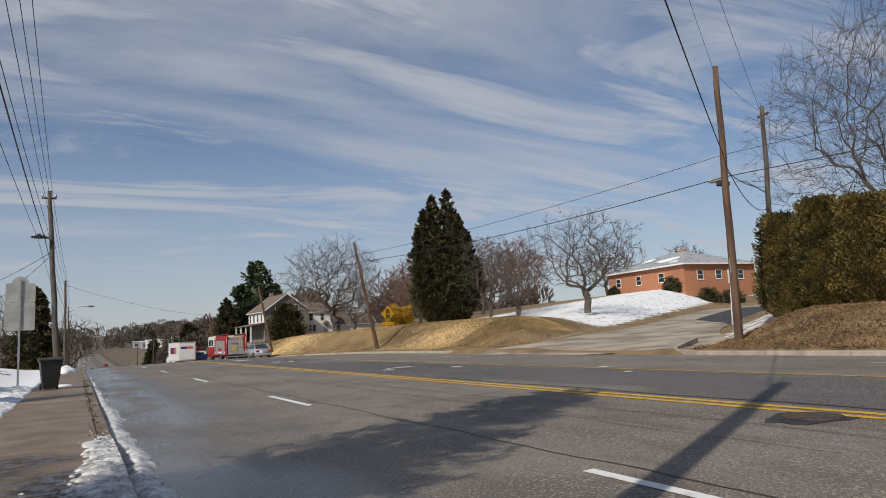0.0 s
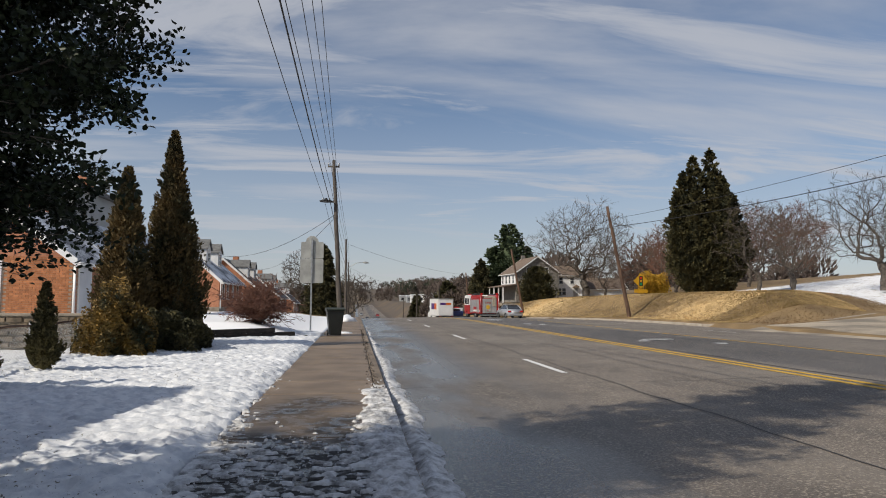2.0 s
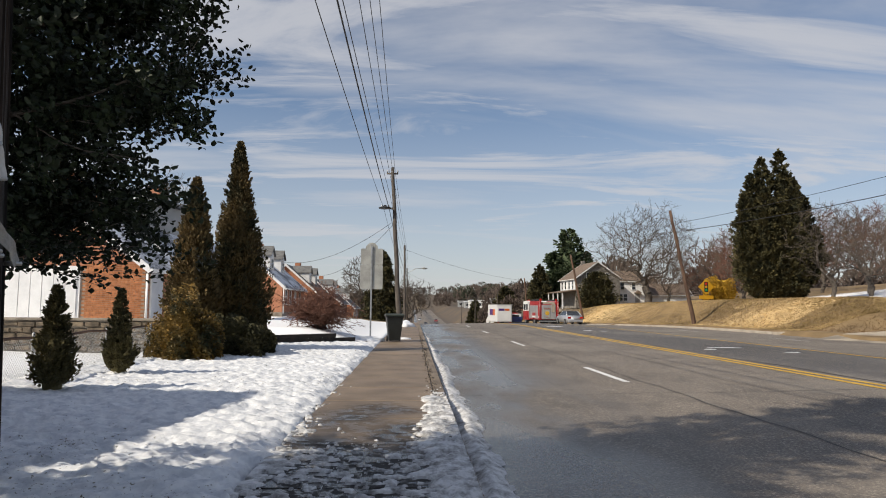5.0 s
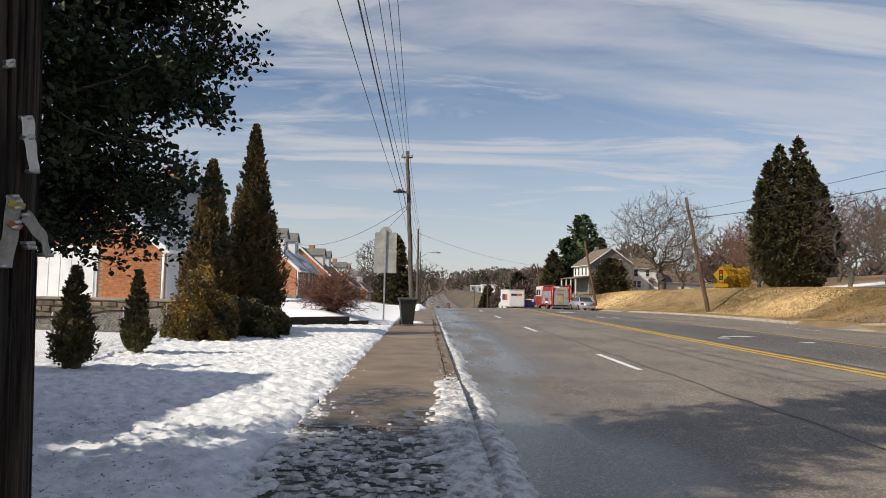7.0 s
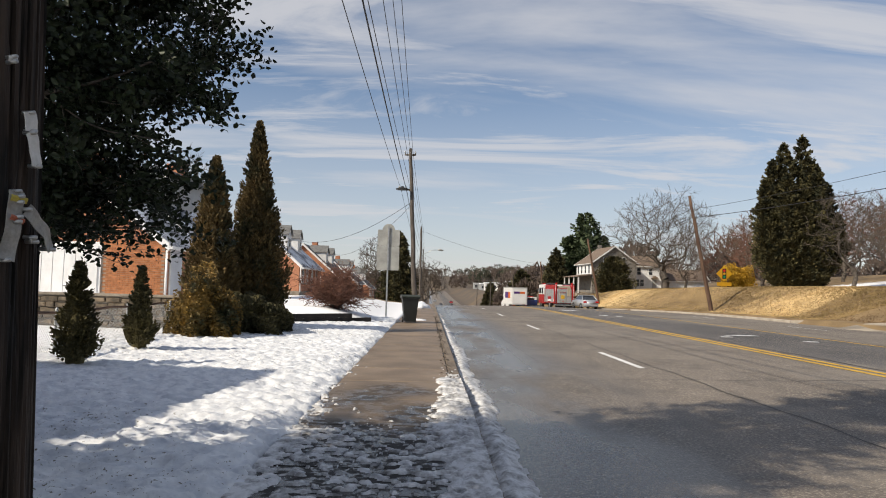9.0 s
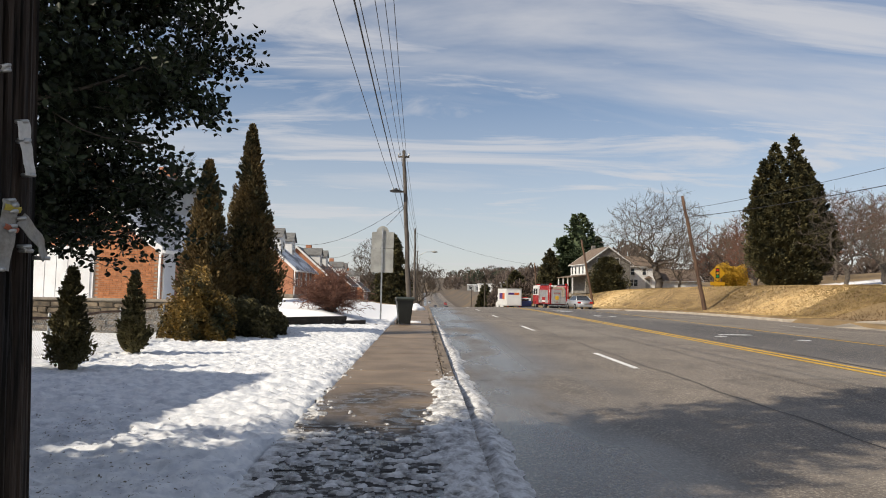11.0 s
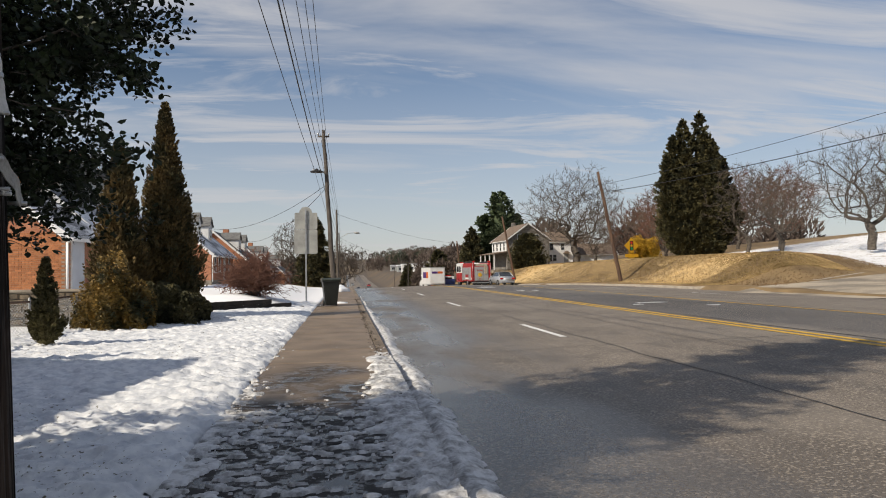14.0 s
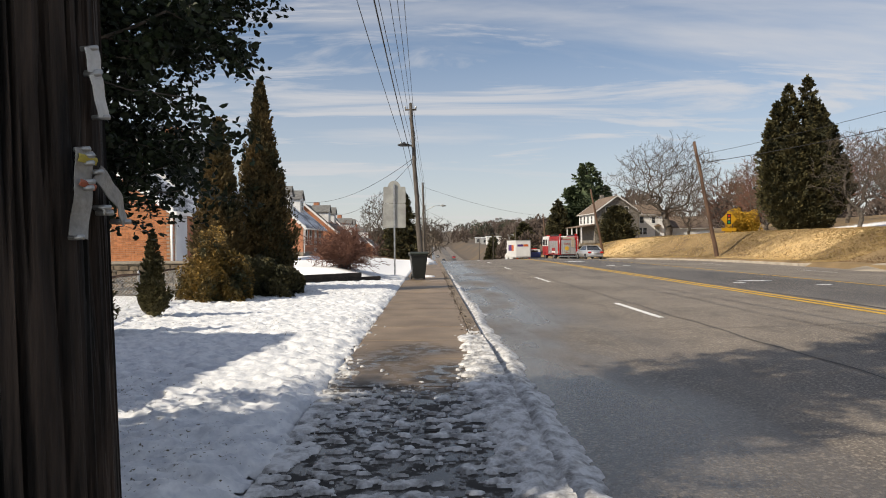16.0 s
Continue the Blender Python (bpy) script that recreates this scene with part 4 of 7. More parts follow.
def bare_tree(name, label, loc, height, trunk, seed=1, twig=None, wide=0.45, fork=0.16, targets=520, minimum=0.012):
    """A leafless tree: trunk and limbs as one part, the fine twigs as another."""
    limbs, twigs = crown_limbs(seed, height, trunk, wide, fork, targets, minimum)
    th = thing(name, label, "tree", loc, group="bare trees")
    part("trunk", segs_mesh("trunk", limbs, BARK, 7), None, th)
    part("crown", segs_mesh("crown", twigs, twig or TWIG_GREY, 3), None, th, "fine leafless twigs")
    return th


def twig_bush(name, label, loc, height, trunk, depth, seed, spread, lift, twig, stems, share, minimum):
    """A leafless shrub of many stems from one root."""
    rnd = random.Random(seed)
    segs, twigs = [], []
    for k in range(stems):
        d = Vector((rnd.gauss(0, 0.35), rnd.gauss(0, 0.35), 1)).normalized()
        grow(rnd, Vector((0, 0, -0.15)), d, height * share, trunk / math.sqrt(stems), depth, segs, (trunk * 0.12, twigs), spread, lift)
    ends = sorted(q[1][2] for q in segs + twigs)
    k = height / ends[int(len(ends) * 0.995)]
    fix = lambda q: (tuple(c * k for c in q[0]), tuple(c * k for c in q[1]), max(q[2], minimum), max(q[3], minimum * 0.8))
    th = thing(name, label, "bush", loc)
    part("stems", segs_mesh("stems", [fix(q) for q in segs], BARK, 6), None, th)
    part("crown", segs_mesh("crown", [fix(q) for q in twigs], twig, 3), None, th, "fine red-brown twigs")
    return th


def conifer(name, label, loc, height, radius, material, count=9000, seed=1, taper_pow=0.8, size=0.35, ragged=0.25, skirt=0.04, rise=0.25, tops=((0, 0, 1.0),), group="conifers"):
    """A tapered trunk with branches that carry sprays; rise lifts or droops the branches, and several tops may share one crown."""
    r = np.random.default_rng(seed)
    th = thing(name, label, "tree", loc, group=group)
    P, D, segs, cv, cf = [], [], [], [], []
    per = 36
    profile = lambda u: (1 - u) ** taper_pow * (0.78 + 0.22 * np.minimum(1, u / 0.12))
    for k, (tx, ty, share) in enumerate(tops):
        h, nb = height * share, max(30, count // len(tops) // per)
        u = r.uniform(0, 1, nb) ** 1.2
        a = r.uniform(0, 2 * math.pi, nb)
        reach = radius * share * profile(u) * (1 + ragged * r.uniform(-1.0, 0.8, nb)) + size * 0.25
        z0 = h * (skirt + (1 - skirt) * u)
        out = np.stack([np.cos(a), np.sin(a), np.zeros(nb)], 1)
        side = np.stack([-np.sin(a), np.cos(a), np.zeros(nb)], 1)
        along = r.uniform(0.3, 1, (nb, per)) ** 0.75
        fan = r.normal(0, 1, (nb, per)) * (0.30 * (1.15 - along)) * reach[:, None]
        lift = rise * along * reach[:, None] + r.normal(0, 0.10, (nb, per)) * reach[:, None]
        p = np.array([tx, ty, 0]) * (0.35 + 0.65 * np.minimum(1, u * 2))[:, None, None] + out[:, None, :] * (along * reach[:, None])[:, :, None] + side[:, None, :] * fan[:, :, None]
        p[:, :, 2] = np.maximum(0.03, z0[:, None] + lift)
        d = out[:, None, :] + side[:, None, :] * r.normal(0, 0.5, (nb, per, 1)) + np.array([0, 0, 1.0]) * (rise * 1.6 + r.normal(0, 0.3, (nb, per, 1)))
        P.append(p.reshape(-1, 3)); D.append(d.reshape(-1, 3))
        segs.append(((tx * 0.3, ty * 0.3, -0.2), (tx, ty, h * 0.55), radius * 0.07, radius * 0.04))
        segs.append(((tx, ty, h * 0.55), (tx, ty, h * 0.99), radius * 0.04, 0.012))
        qs = (0.0, 0.12, 0.3, 0.5, 0.7, 0.85)
        tube_data([(tx * (0.35 + 0.65 * min(1, q * 2)), ty * (0.35 + 0.65 * min(1, q * 2)), h * (skirt + (1 - skirt) * q) + 0.02) for q in qs], [radius * share * 0.5 * float(profile(q)) for q in qs], 9, cv, cf)
        m2 = max(60, count // len(tops) // 60)
        u2 = r.uniform(0.84, 1.01, m2)
        a2 = r.uniform(0, 6.28, m2)
        r2 = radius * share * float(profile(0.84)) * (1.01 - u2) / 0.17 * r.uniform(0.1, 0.7, m2)
        P.append(np.stack([tx + r2 * np.cos(a2), ty + r2 * np.sin(a2), h * u2], 1))
        D.append(np.stack([np.cos(a2) * 0.6, np.sin(a2) * 0.6, np.full(m2, 1.2)], 1))
    v, f = sprays(np.concatenate(P), np.concatenate(D), size, size * 0.26, 0.1, seed)
    part("trunk", segs_mesh("trunk", segs, BARK, 8), None, th)
    part("inner_foliage", mesh_from("inner_foliage", cv, cf, material), None, th)
    part("crown", np_mesh("crown", v, f, material), None, th)
    return th


def blob_bush(name, label, loc, sx, sy, sz, material, count=4000, seed=1, size=0.1, category="bush", box_like=0.0, group=""):
    """A rounded mass of small leaves on short stems, with an uneven outline."""
    r = np.random.default_rng(seed)
    th = thing(name, label, category, loc, group=group)
    d = r.normal(size=(count, 3)); d[:, 2] = np.abs(d[:, 2]) - 0.15
    d /= np.linalg.norm(d, axis=1)[:, None]
    if box_like:
        m = np.max(np.abs(d), axis=1)[:, None]
        d2 = d / m
        dd = d * (1 - box_like) + d2 * box_like
    else:
        dd = d
    wob = 1 + 0.16 * np.sin(d[:, 0] * 6 + seed) + 0.12 * np.sin(d[:, 1] * 9 + d[:, 2] * 5) + 0.08 * np.sin(d[:, 0] * 17 + d[:, 2] * 13)
    rad = wob * (1 - 0.4 * r.uniform(0, 1, count) ** 2.5)
    p = dd * rad[:, None] * np.array([sx, sy, sz]) + np.array([0, 0, sz * 0.12])
    p[:, 2] = np.maximum(p[:, 2], 0.02)
    v, f = sprays(p, d + r.normal(0, 0.5, (count, 3)) + np.array([0, 0, 0.3]), size, size * 0.45, 0.1, seed)
    cb = bmesh.new()
    bmesh.ops.create_icosphere(cb, subdivisions=2, radius=0.62)
    for v3 in cb.verts:
        w3 = 1 + 0.2 * noise.noise(v3.co * 3 + Vector((seed, 0, 0)))
        v3.co = Vector((v3.co.x * sx * w3, v3.co.y * sy * w3, max(0.0, v3.co.z * sz * w3 + sz * 0.12)))
    part("inner_foliage", cb, material, th)
    segs = []
    rnd = random.Random(seed)
    for _ in range(9):
        e = Vector((rnd.gauss(0, 0.3) * sx, rnd.gauss(0, 0.3) * sy, sz * rnd.uniform(0.5, 0.8)))
        segs.append(((0, 0, -0.1), tuple(e * 0.5), 0.03, 0.02)); segs.append((tuple(e * 0.5), tuple(e), 0.02, 0.008))
    part("stems", segs_mesh("stems", segs, BARK, 5), None, th)
    part("foliage", np_mesh("foliage", v, f, material), None, th)
    return th


def grass(name, label, spots, length, material, seed):
    r = np.random.default_rng(seed)
    p = np.array([(x, y, land_z(x, y) - 0.01) for x, y in spots])
    d = np.stack([r.normal(0, 0.5, len(p)), r.normal(0, 0.5, len(p)), r.uniform(0.4, 1.2, len(p))], 1)
    v, f = sprays(p, d, length, length * 0.09, 0.35, seed)
    thing(name, label, "grass", kind="stuff", data=np_mesh(name, v, f, material))


rg = np.random.default_rng(33)
gy = 39 + 62 * rg.uniform(0, 1, 60000) ** 1.5
grass("bank_grass", "dry straw-coloured grass on the bank", [(right_edge(y) + 0.5 + 10 * u ** 0.8, y) for y, u in zip(gy, rg.uniform(0, 1, 60000))], 0.15, DRY_GRASS, 34)
gy = rg.uniform(0, 23, 42000)
gs = [(right_edge(y) + 0.35 + 11 * u, y) for y, u in zip(gy, rg.uniform(0, 1, 42000))]
grass("mound_grass", "brown matted grass under the hedge", [q for q in gs if street_sn(*q)[1] < -6.8], 0.16, BROWN_GRASS, 35)

gy = rg.uniform(34, 56, 30000)
gs = [(23 + 26 * u, y) for y, u in zip(gy, rg.uniform(0, 1, 30000))]
grass("corner_grass", "short brown-green grass at the street corner", [q for q in gs if street_sn(*q)[1] > 5.0 and q[0] > right_edge(q[1]) + 0.4 and snow_at(*q) < 0.5], 0.13, BROWN_GRASS, 36)
lv = rg.uniform(2.5, 32, 800)
lp = np.array([(0.405 + 0.03 * rg.normal() + (0.06 if k % 3 == 0 else 0), y, 0.16) for k, y in enumerate(lv)])
v, f = sprays(lp, rg.normal(size=(800, 3)) * np.array([1, 1, 0.2]), 0.035, 0.012, 0.0, 37)
thing("leaf_litter", "brown dead leaves caught along the kerb", "leaves", kind="stuff", data=np_mesh("leaf_litter", v, f, BARK))

# near side
conifer("arborvitae", "tall narrow bronze-green arborvitae at the lawn edge", (-4.55, 19.2, 0.25), 5.65, 0.82, NEEDLE_BROWN, 40000, 3, 0.88, 0.10, 0.34, 0.0, 0.95, ((-0.22, 0, 1.0),), group="tall arborvitae")
conifer("arborvitae", "narrow bronze-green arborvitae beside a taller one", (-5.6, 18.2, 0.3), 4.4, 0.7, NEEDLE_BROWN, 32000, 4, 0.85, 0.10, 0.34, 0.0, 0.95, group="tall arborvitae")
conifer("small_arborvitae", "small pointed evergreen standing in lawn snow", (-4.72, 9.9, 0.26), 1.42, 0.3, NEEDLE, 11000, 6, 0.85, 0.05, 0.25, 0.03, 0.7, group="small arborvitae")
conifer("small_arborvitae", "small pointed evergreen standing in lawn snow", (-4.76, 12.0, 0.27), 1.42, 0.27, NEEDLE, 11000, 7, 0.85, 0.05, 0.25, 0.03, 0.7, group="small arborvitae")
blob_bush("golden_bush", "golden-leaved shrub below the brick garage", (-4.85, 15.4, 0.25), 0.66, 0.7, 1.22, GOLD, 11000, 8, 0.065)
blob_bush("evergreen_bush", "low dark evergreen shrub under the arborvitae", (-4.3, 17.4, 0.22), 0.8, 1.5, 0.75, NEEDLE, 14000, 9, 0.08)
twig_bush("red_twig_bush", "leafless red-brown bush on the snowy bank", (-3.4, 26.2, 0.55), 1.6, 0.16, 5, 11, 0.75, 0.03, TWIG_RED, 22, 0.3, 0.008)
conifer("spruce", "dark spruce beyond the brick houses", (-3.9, 86.0, -0.4), 8.8, 2.6, NEEDLE, 16000, 12, 0.6, 0.32, 0.3, 0.0, -0.1)
bare_tree("bare_tree", "leafless tree beside the pavement beyond crest", (-6.2, 88.0, 0.0), 8.0, 0.2, 13, TWIG_GREY, 0.4, minimum=0.02)
bare_tree("bare_tree", "small leafless street tree beyond the crest", (-0.4, 96.0, -1.2), 6.5, 0.16, 14, TWIG_GREY, 0.5, minimum=0.02)
bare_tree("bare_tree", "upright leafless tree behind the grey roofs", (-17.0, 47.0, 0.6), 9.6, 0.25, 15, TWIG_GREY, 0.26, minimum=0.014)
# far side
conifer("tall_conifer", "tall dark conifer clump on the bank", (34.6, 63.5, 2.1), 14.7, 2.55, NEEDLE, 120000, 16, 0.74, 0.28, 0.5, 0.0, 0.5,
        ((0.9, 0.0, 1.0), (-0.7, 0.3, 0.95), (-1.9, 0.2, 0.84), (2.3, 0.5, 0.84), (3.4, 0.2, 0.7), (-2.8, -0.2, 0.7), (-1.2, -1.2, 0.74), (1.5, -1.3, 0.78), (0.2, -1.4, 0.66), (3.9, -0.6, 0.5)))
bare_tree("bare_tree", "small leafless tree before the dark conifers", (38.2, 60.0, 2.4), 8.8, 0.2, 17, TWIG_GREY, 0.42, 0.2, 520, minimum=0.014)
bare_tree("bare_tree", "wide-crowned leafless tree on the snowy lawn", (42.8, 50.0, 2.85), 9.5, 0.34, 18, BARK, 0.6, 0.2, 760, minimum=0.011)
bare_tree("bare_tree", "large spreading leafless tree beside the white house", (39.5, 112.0, 2.5), 16.0, 0.62, 31, TWIG_GREY, 0.57, 0.15, 1100, minimum=0.02)
conifer("pine", "tall ragged green pine behind the stone house", (35.0, 150.0, 0.3), 18.6, 5.0, PINE, 20000, 20, 0.42, 0.7, 0.5, 0.12, 0.15, ((0.0, 0, 1.0), (-3.0, 1, 0.72), (3.4, 1, 0.74)))
conifer("spruce", "dark yew before the stone house gable", (33.4, 121.0, 1.2), 6.6, 3.5, NEEDLE, 12000, 21, 0.5, 0.4, 0.3, 0.0, 0.3)
conifer("spruce", "dark spruce beside the stone house porch", (27.6, 146.0, 0.1), 10.5, 3.2, NEEDLE, 12000, 22, 0.6, 0.45, 0.3, 0.0, 0.0)
blob_bush("forsythia", "yellow forsythia in bloom on the bank", (32.2, 70.0, 2.0), 1.7, 1.2, 2.3, FORSYTHIA, 9000, 23, 0.15)
bare_tree("bare_tree", "leafless tree on the upper lawn", (46.0, 66.0, 3.1), 8.4, 0.24, 24, TWIG, 0.5, minimum=0.018)
bare_tree("bare_tree", "leafless red-brown tree on the upper lawn", (50.0, 72.0, 3.6), 9.5, 0.24, 25, TWIG_RED, 0.5, minimum=0.02)
bare_tree("bare_tree", "leafless tree behind the brick bungalow", (90.0, 99.0, 6.5), 11.0, 0.3, 26, TWIG_GREY, 0.55, minimum=0.028)
bare_tree("bare_tree", "leafless tree behind the brick bungalow", (106.0, 94.0, 6.5), 10.0, 0.3, 27, TWIG_GREY, 0.5, minimum=0.028)
bare_tree("bare_tree", "leafless tree behind the clipped hedge", (45.5, 21.5, 2.2), 19.0, 0.4, 28, BARK, 0.48, 0.12, 1900, minimum=0.011)
bare_tree("bare_tree", "reddish leafless tree by the side street", (86.0, 57.0, 5.0), 9.0, 0.22, 29, TWIG_RED, 0.42, minimum=0.02)
for k, (x, y) in enumerate(((48, 100), (54, 108), (60, 102), (66, 112), (74, 106), (45, 90), (50, 130), (56, 90), (43, 82), (52, 118))):
    bare_tree("bare_tree", "leafless red-brown tree in the grove", (x, y, bank_z(x, y) - 0.1), 10.5 + 2 * math.sin(k * 2.1), 0.26, 40 + k, TWIG_RED if k % 2 else TWIG, 0.45, 0.12, 380, minimum=0.03)

# ---- the holly by the pole ----
def holly(loc, height=10.2):
    rnd = random.Random(77)
    r = np.random.default_rng(77)
    th = thing("holly_tree", "dark glossy holly overhanging the snowy lawn", "tree", loc)
    segs, tips = [], []

    def branch(p, d, length, radius, depth):
        n = 5
        for i in range(n):
            q = p + d * length / n
            segs.append((tuple(p), tuple(q), radius, radius * 0.84))
            radius *= 0.84
            p = q
            d = (d + Vector((rnd.gauss(0, 0.15), rnd.gauss(0, 0.15), rnd.gauss(0.02, 0.12)))).normalized()
            if depth < 2 or i > 1:
                tips.append((tuple(p), tuple(d), depth))
            if depth > 0 and rnd.random() < 0.85:
                s = (d + Vector((rnd.gauss(0, 0.6), rnd.gauss(0, 0.6), rnd.gauss(0, 0.45)))).normalized()
                branch(p, s, length * rnd.uniform(0.42, 0.62), radius * 0.55, depth - 1)

    knee = [(0, 0, -0.2), (0.03, 0.05, 1.2), (0.06, -0.02, 3.0), (0.0, 0.04, 5.2), (0, 0, height - 0.3)]
    for (a, b, r0, r1) in zip(knee, knee[1:], (0.15, 0.13, 0.1, 0.06), (0.13, 0.1, 0.06, 0.02)):
        segs.append((a, b, r0, r1))
    for k in range(100):
        z = 1.5 + (height - 1.9) * (k + 0.5) / 100
        a = 2 * math.pi * (k * 0.382 + rnd.uniform(-0.05, 0.05))
        reach = (1.1 if math.sin(a) > 0.35 else 1.25) * (1.05 - 0.75 * max(0, (z - 3.6) / (height - 3.6)) ** 1.4)
        branch(Vector((0, 0, z)), Vector((math.cos(a), math.sin(a), rnd.uniform(-0.12, 0.3))).normalized(), reach, 0.026, 2)
    # long shoots that hang out over the verge
    for x, y, z, dx, dy, dz, ln in ((0.95, 0.0, 2.2, 0.85, 0.1, 0.48, 1.0), (0.85, -0.3, 2.2, 0.95, -0.1, 0.16, 0.85), (0.8, 0.2, 2.9, 0.9, 0.0, 0.3, 0.7), (0.6, 0.0, 1.75, 0.95, 0.1, 0.02, 0.7),
                                    (0.6, 0.3, 1.95, 0.95, 0.2, 0.05, 0.75), (0.7, 0.4, 2.6, 0.9, 0.2, 0.2, 0.75)):
        branch(Vector((x, y, z)), Vector((dx, dy, dz)).normalized(), ln, 0.016, 2)
    pts, dirs = [], []
    for p, d, depth in tips:
        for _ in range((11, 10, 7)[depth]):
            off = Vector((rnd.gauss(0, 0.04), rnd.gauss(0, 0.04), rnd.gauss(0, 0.04)))
            pts.append(tuple(Vector(p) + off)); dirs.append(tuple(Vector(d) * 0.5 + Vector((rnd.gauss(0, 1), rnd.gauss(0, 1), rnd.gauss(0.1, 0.8)))))
    # the dense heart of the crown
    for i in range(56000):
        d = Vector((rnd.gauss(0, 1), rnd.gauss(0, 1), rnd.gauss(0, 1))).normalized() * rnd.random() ** 0.4
        k = 1 + 0.16 * math.sin(d.x * 7 + d.z * 5) + 0.14 * math.sin(d.y * 11 + d.z * 9)
        if i % 4:
            a, z = rnd.uniform(0, 6.2832), 1.55 + 2.9 * rnd.random()
            lump = noise.noise((math.cos(a) * 2.6, math.sin(a) * 2.6, z * 2.2)) + 0.6 * noise.noise((math.cos(a) * 6, math.sin(a) * 6, z * 5 + 7))
            w = (0.84 + 0.40 * smooth(1.5, 2.5, z)) * (1 + 0.32 * lump) * rnd.random() ** 0.4
            q = Vector((0.42 + w * math.cos(a), 0.95 * w * math.sin(a), z + 0.25 * lump))
        else:
            q = Vector((0.35 + d.x * 1.2 * k, -0.1 + d.y * 1.1 * k, 5.6 + d.z * 3.2 * k))
        if q.z > 1.45 + 0.3 * max(0.0, q.x - 1.2):
            pts.append(tuple(q)); dirs.append((rnd.gauss(0, 1), rnd.gauss(0, 1), rnd.gauss(0.1, 0.8)))
    part("trunk", segs_mesh("trunk", segs, BARK, 4), None, th)
    p, d = np.array(pts), np.array(dirs)
    d /= np.linalg.norm(d, axis=1)[:, None]
    n = len(p)
    side = np.cross(d, r.normal(size=(n, 3))); side /= np.linalg.norm(side, axis=1)[:, None]
    up = np.cross(side, d)
    L = r.uniform(0.03, 0.052, n)[:, None]; Wd = L * r.uniform(0.28, 0.38, n)[:, None]
    rows = [p, p + d * L * 0.35 + side * Wd + up * Wd * 0.4, p + d * L * 0.75 + side * Wd * 0.7 + up * Wd * 0.3, p + d * L - up * Wd * 0.2,
            p + d * L * 0.75 - side * Wd * 0.7 + up * Wd * 0.3, p + d * L * 0.35 - side * Wd + up * Wd * 0.4]
    v = np.stack(rows, 1).reshape(-1, 3)
    i = np.arange(n)[:, None] * 6
    f = np.concatenate([i + np.array([[0, 1, 2, 3]]), i + np.array([[0, 3, 4, 5]])], 0)
    part("leaves", np_mesh("leaves", v, f, HOLLY), None, th)
    return th


holly((-3.1, 4.45, 0.2))
# Unseen bush, added to keep the sun off the near lawn.
blob_bush("holly_shade_bush", "unseen dense holly bush added to shade the lawn", (-5.3, 2.5, 0.25), 1.3, 1.4, 4.4, HOLLY, 16000, 78, 0.16)

# ---- houses ----
GLASS = mat("window_glass", (0.02, 0.024, 0.03), (0.035, 0.04, 0.05), 1.0, 0.08, 0.0)
DOOR_GREY = mat("pale_door_paint", (0.48, 0.50, 0.54), (0.56, 0.58, 0.62), 1.5, 0.5, 0.05)


def window(parent, at, axis, sign, w, h, bars=1):
    """A framed sash window on a wall whose outward normal is sign * axis; at is its centre on the wall."""
    cx, cy, cz = at
    def slab_box(u0, u1, z0, z1, d0, d1):
        a, b = sorted((d0 * sign, d1 * sign))
        return box(cx + a, cx + b, cy + u0, cy + u1, cz + z0, cz + z1) if axis == "x" else box(cx + u0, cx + u1, cy + a, cy + b, cz + z0, cz + z1)
    t = 0.07
    fr = slab_box(-w / 2, w / 2, h / 2 - t, h / 2, -0.04, 0.05)
    for q in ((-w / 2, w / 2, -h / 2, -h / 2 + t), (-w / 2, -w / 2 + t, -h / 2 + t, h / 2 - t), (w / 2 - t, w / 2, -h / 2 + t, h / 2 - t), (-w / 2 + t, w / 2 - t, -0.025, 0.025)):
        a, b = sorted((-0.04 * sign, 0.05 * sign))
        if axis == "x":
            box(cx + a, cx + b, cy + q[0], cy + q[1], cz + q[2], cz + q[3], 0, fr)
        else:
            box(cx + q[0], cx + q[1], cy + a, cy + b, cz + q[2], cz + q[3], 0, fr)
    win = part("window", fr, WHITE, parent, "white sash window frame")
    part("pane", slab_box(-w / 2 + t, w / 2 - t, 0.025, h / 2 - t, 0.004, 0.012), GLASS, win, "dark glass pane")
    part("pane", slab_box(-w / 2 + t, w / 2 - t, -h / 2 + t, -0.025, 0.004, 0.012), GLASS, win, "dark glass pane")
    part("sill", slab_box(-w / 2 - 0.05, w / 2 + 0.05, -h / 2 - 0.06, -h / 2, 0.0, 0.1), WHITE, win)
    return win


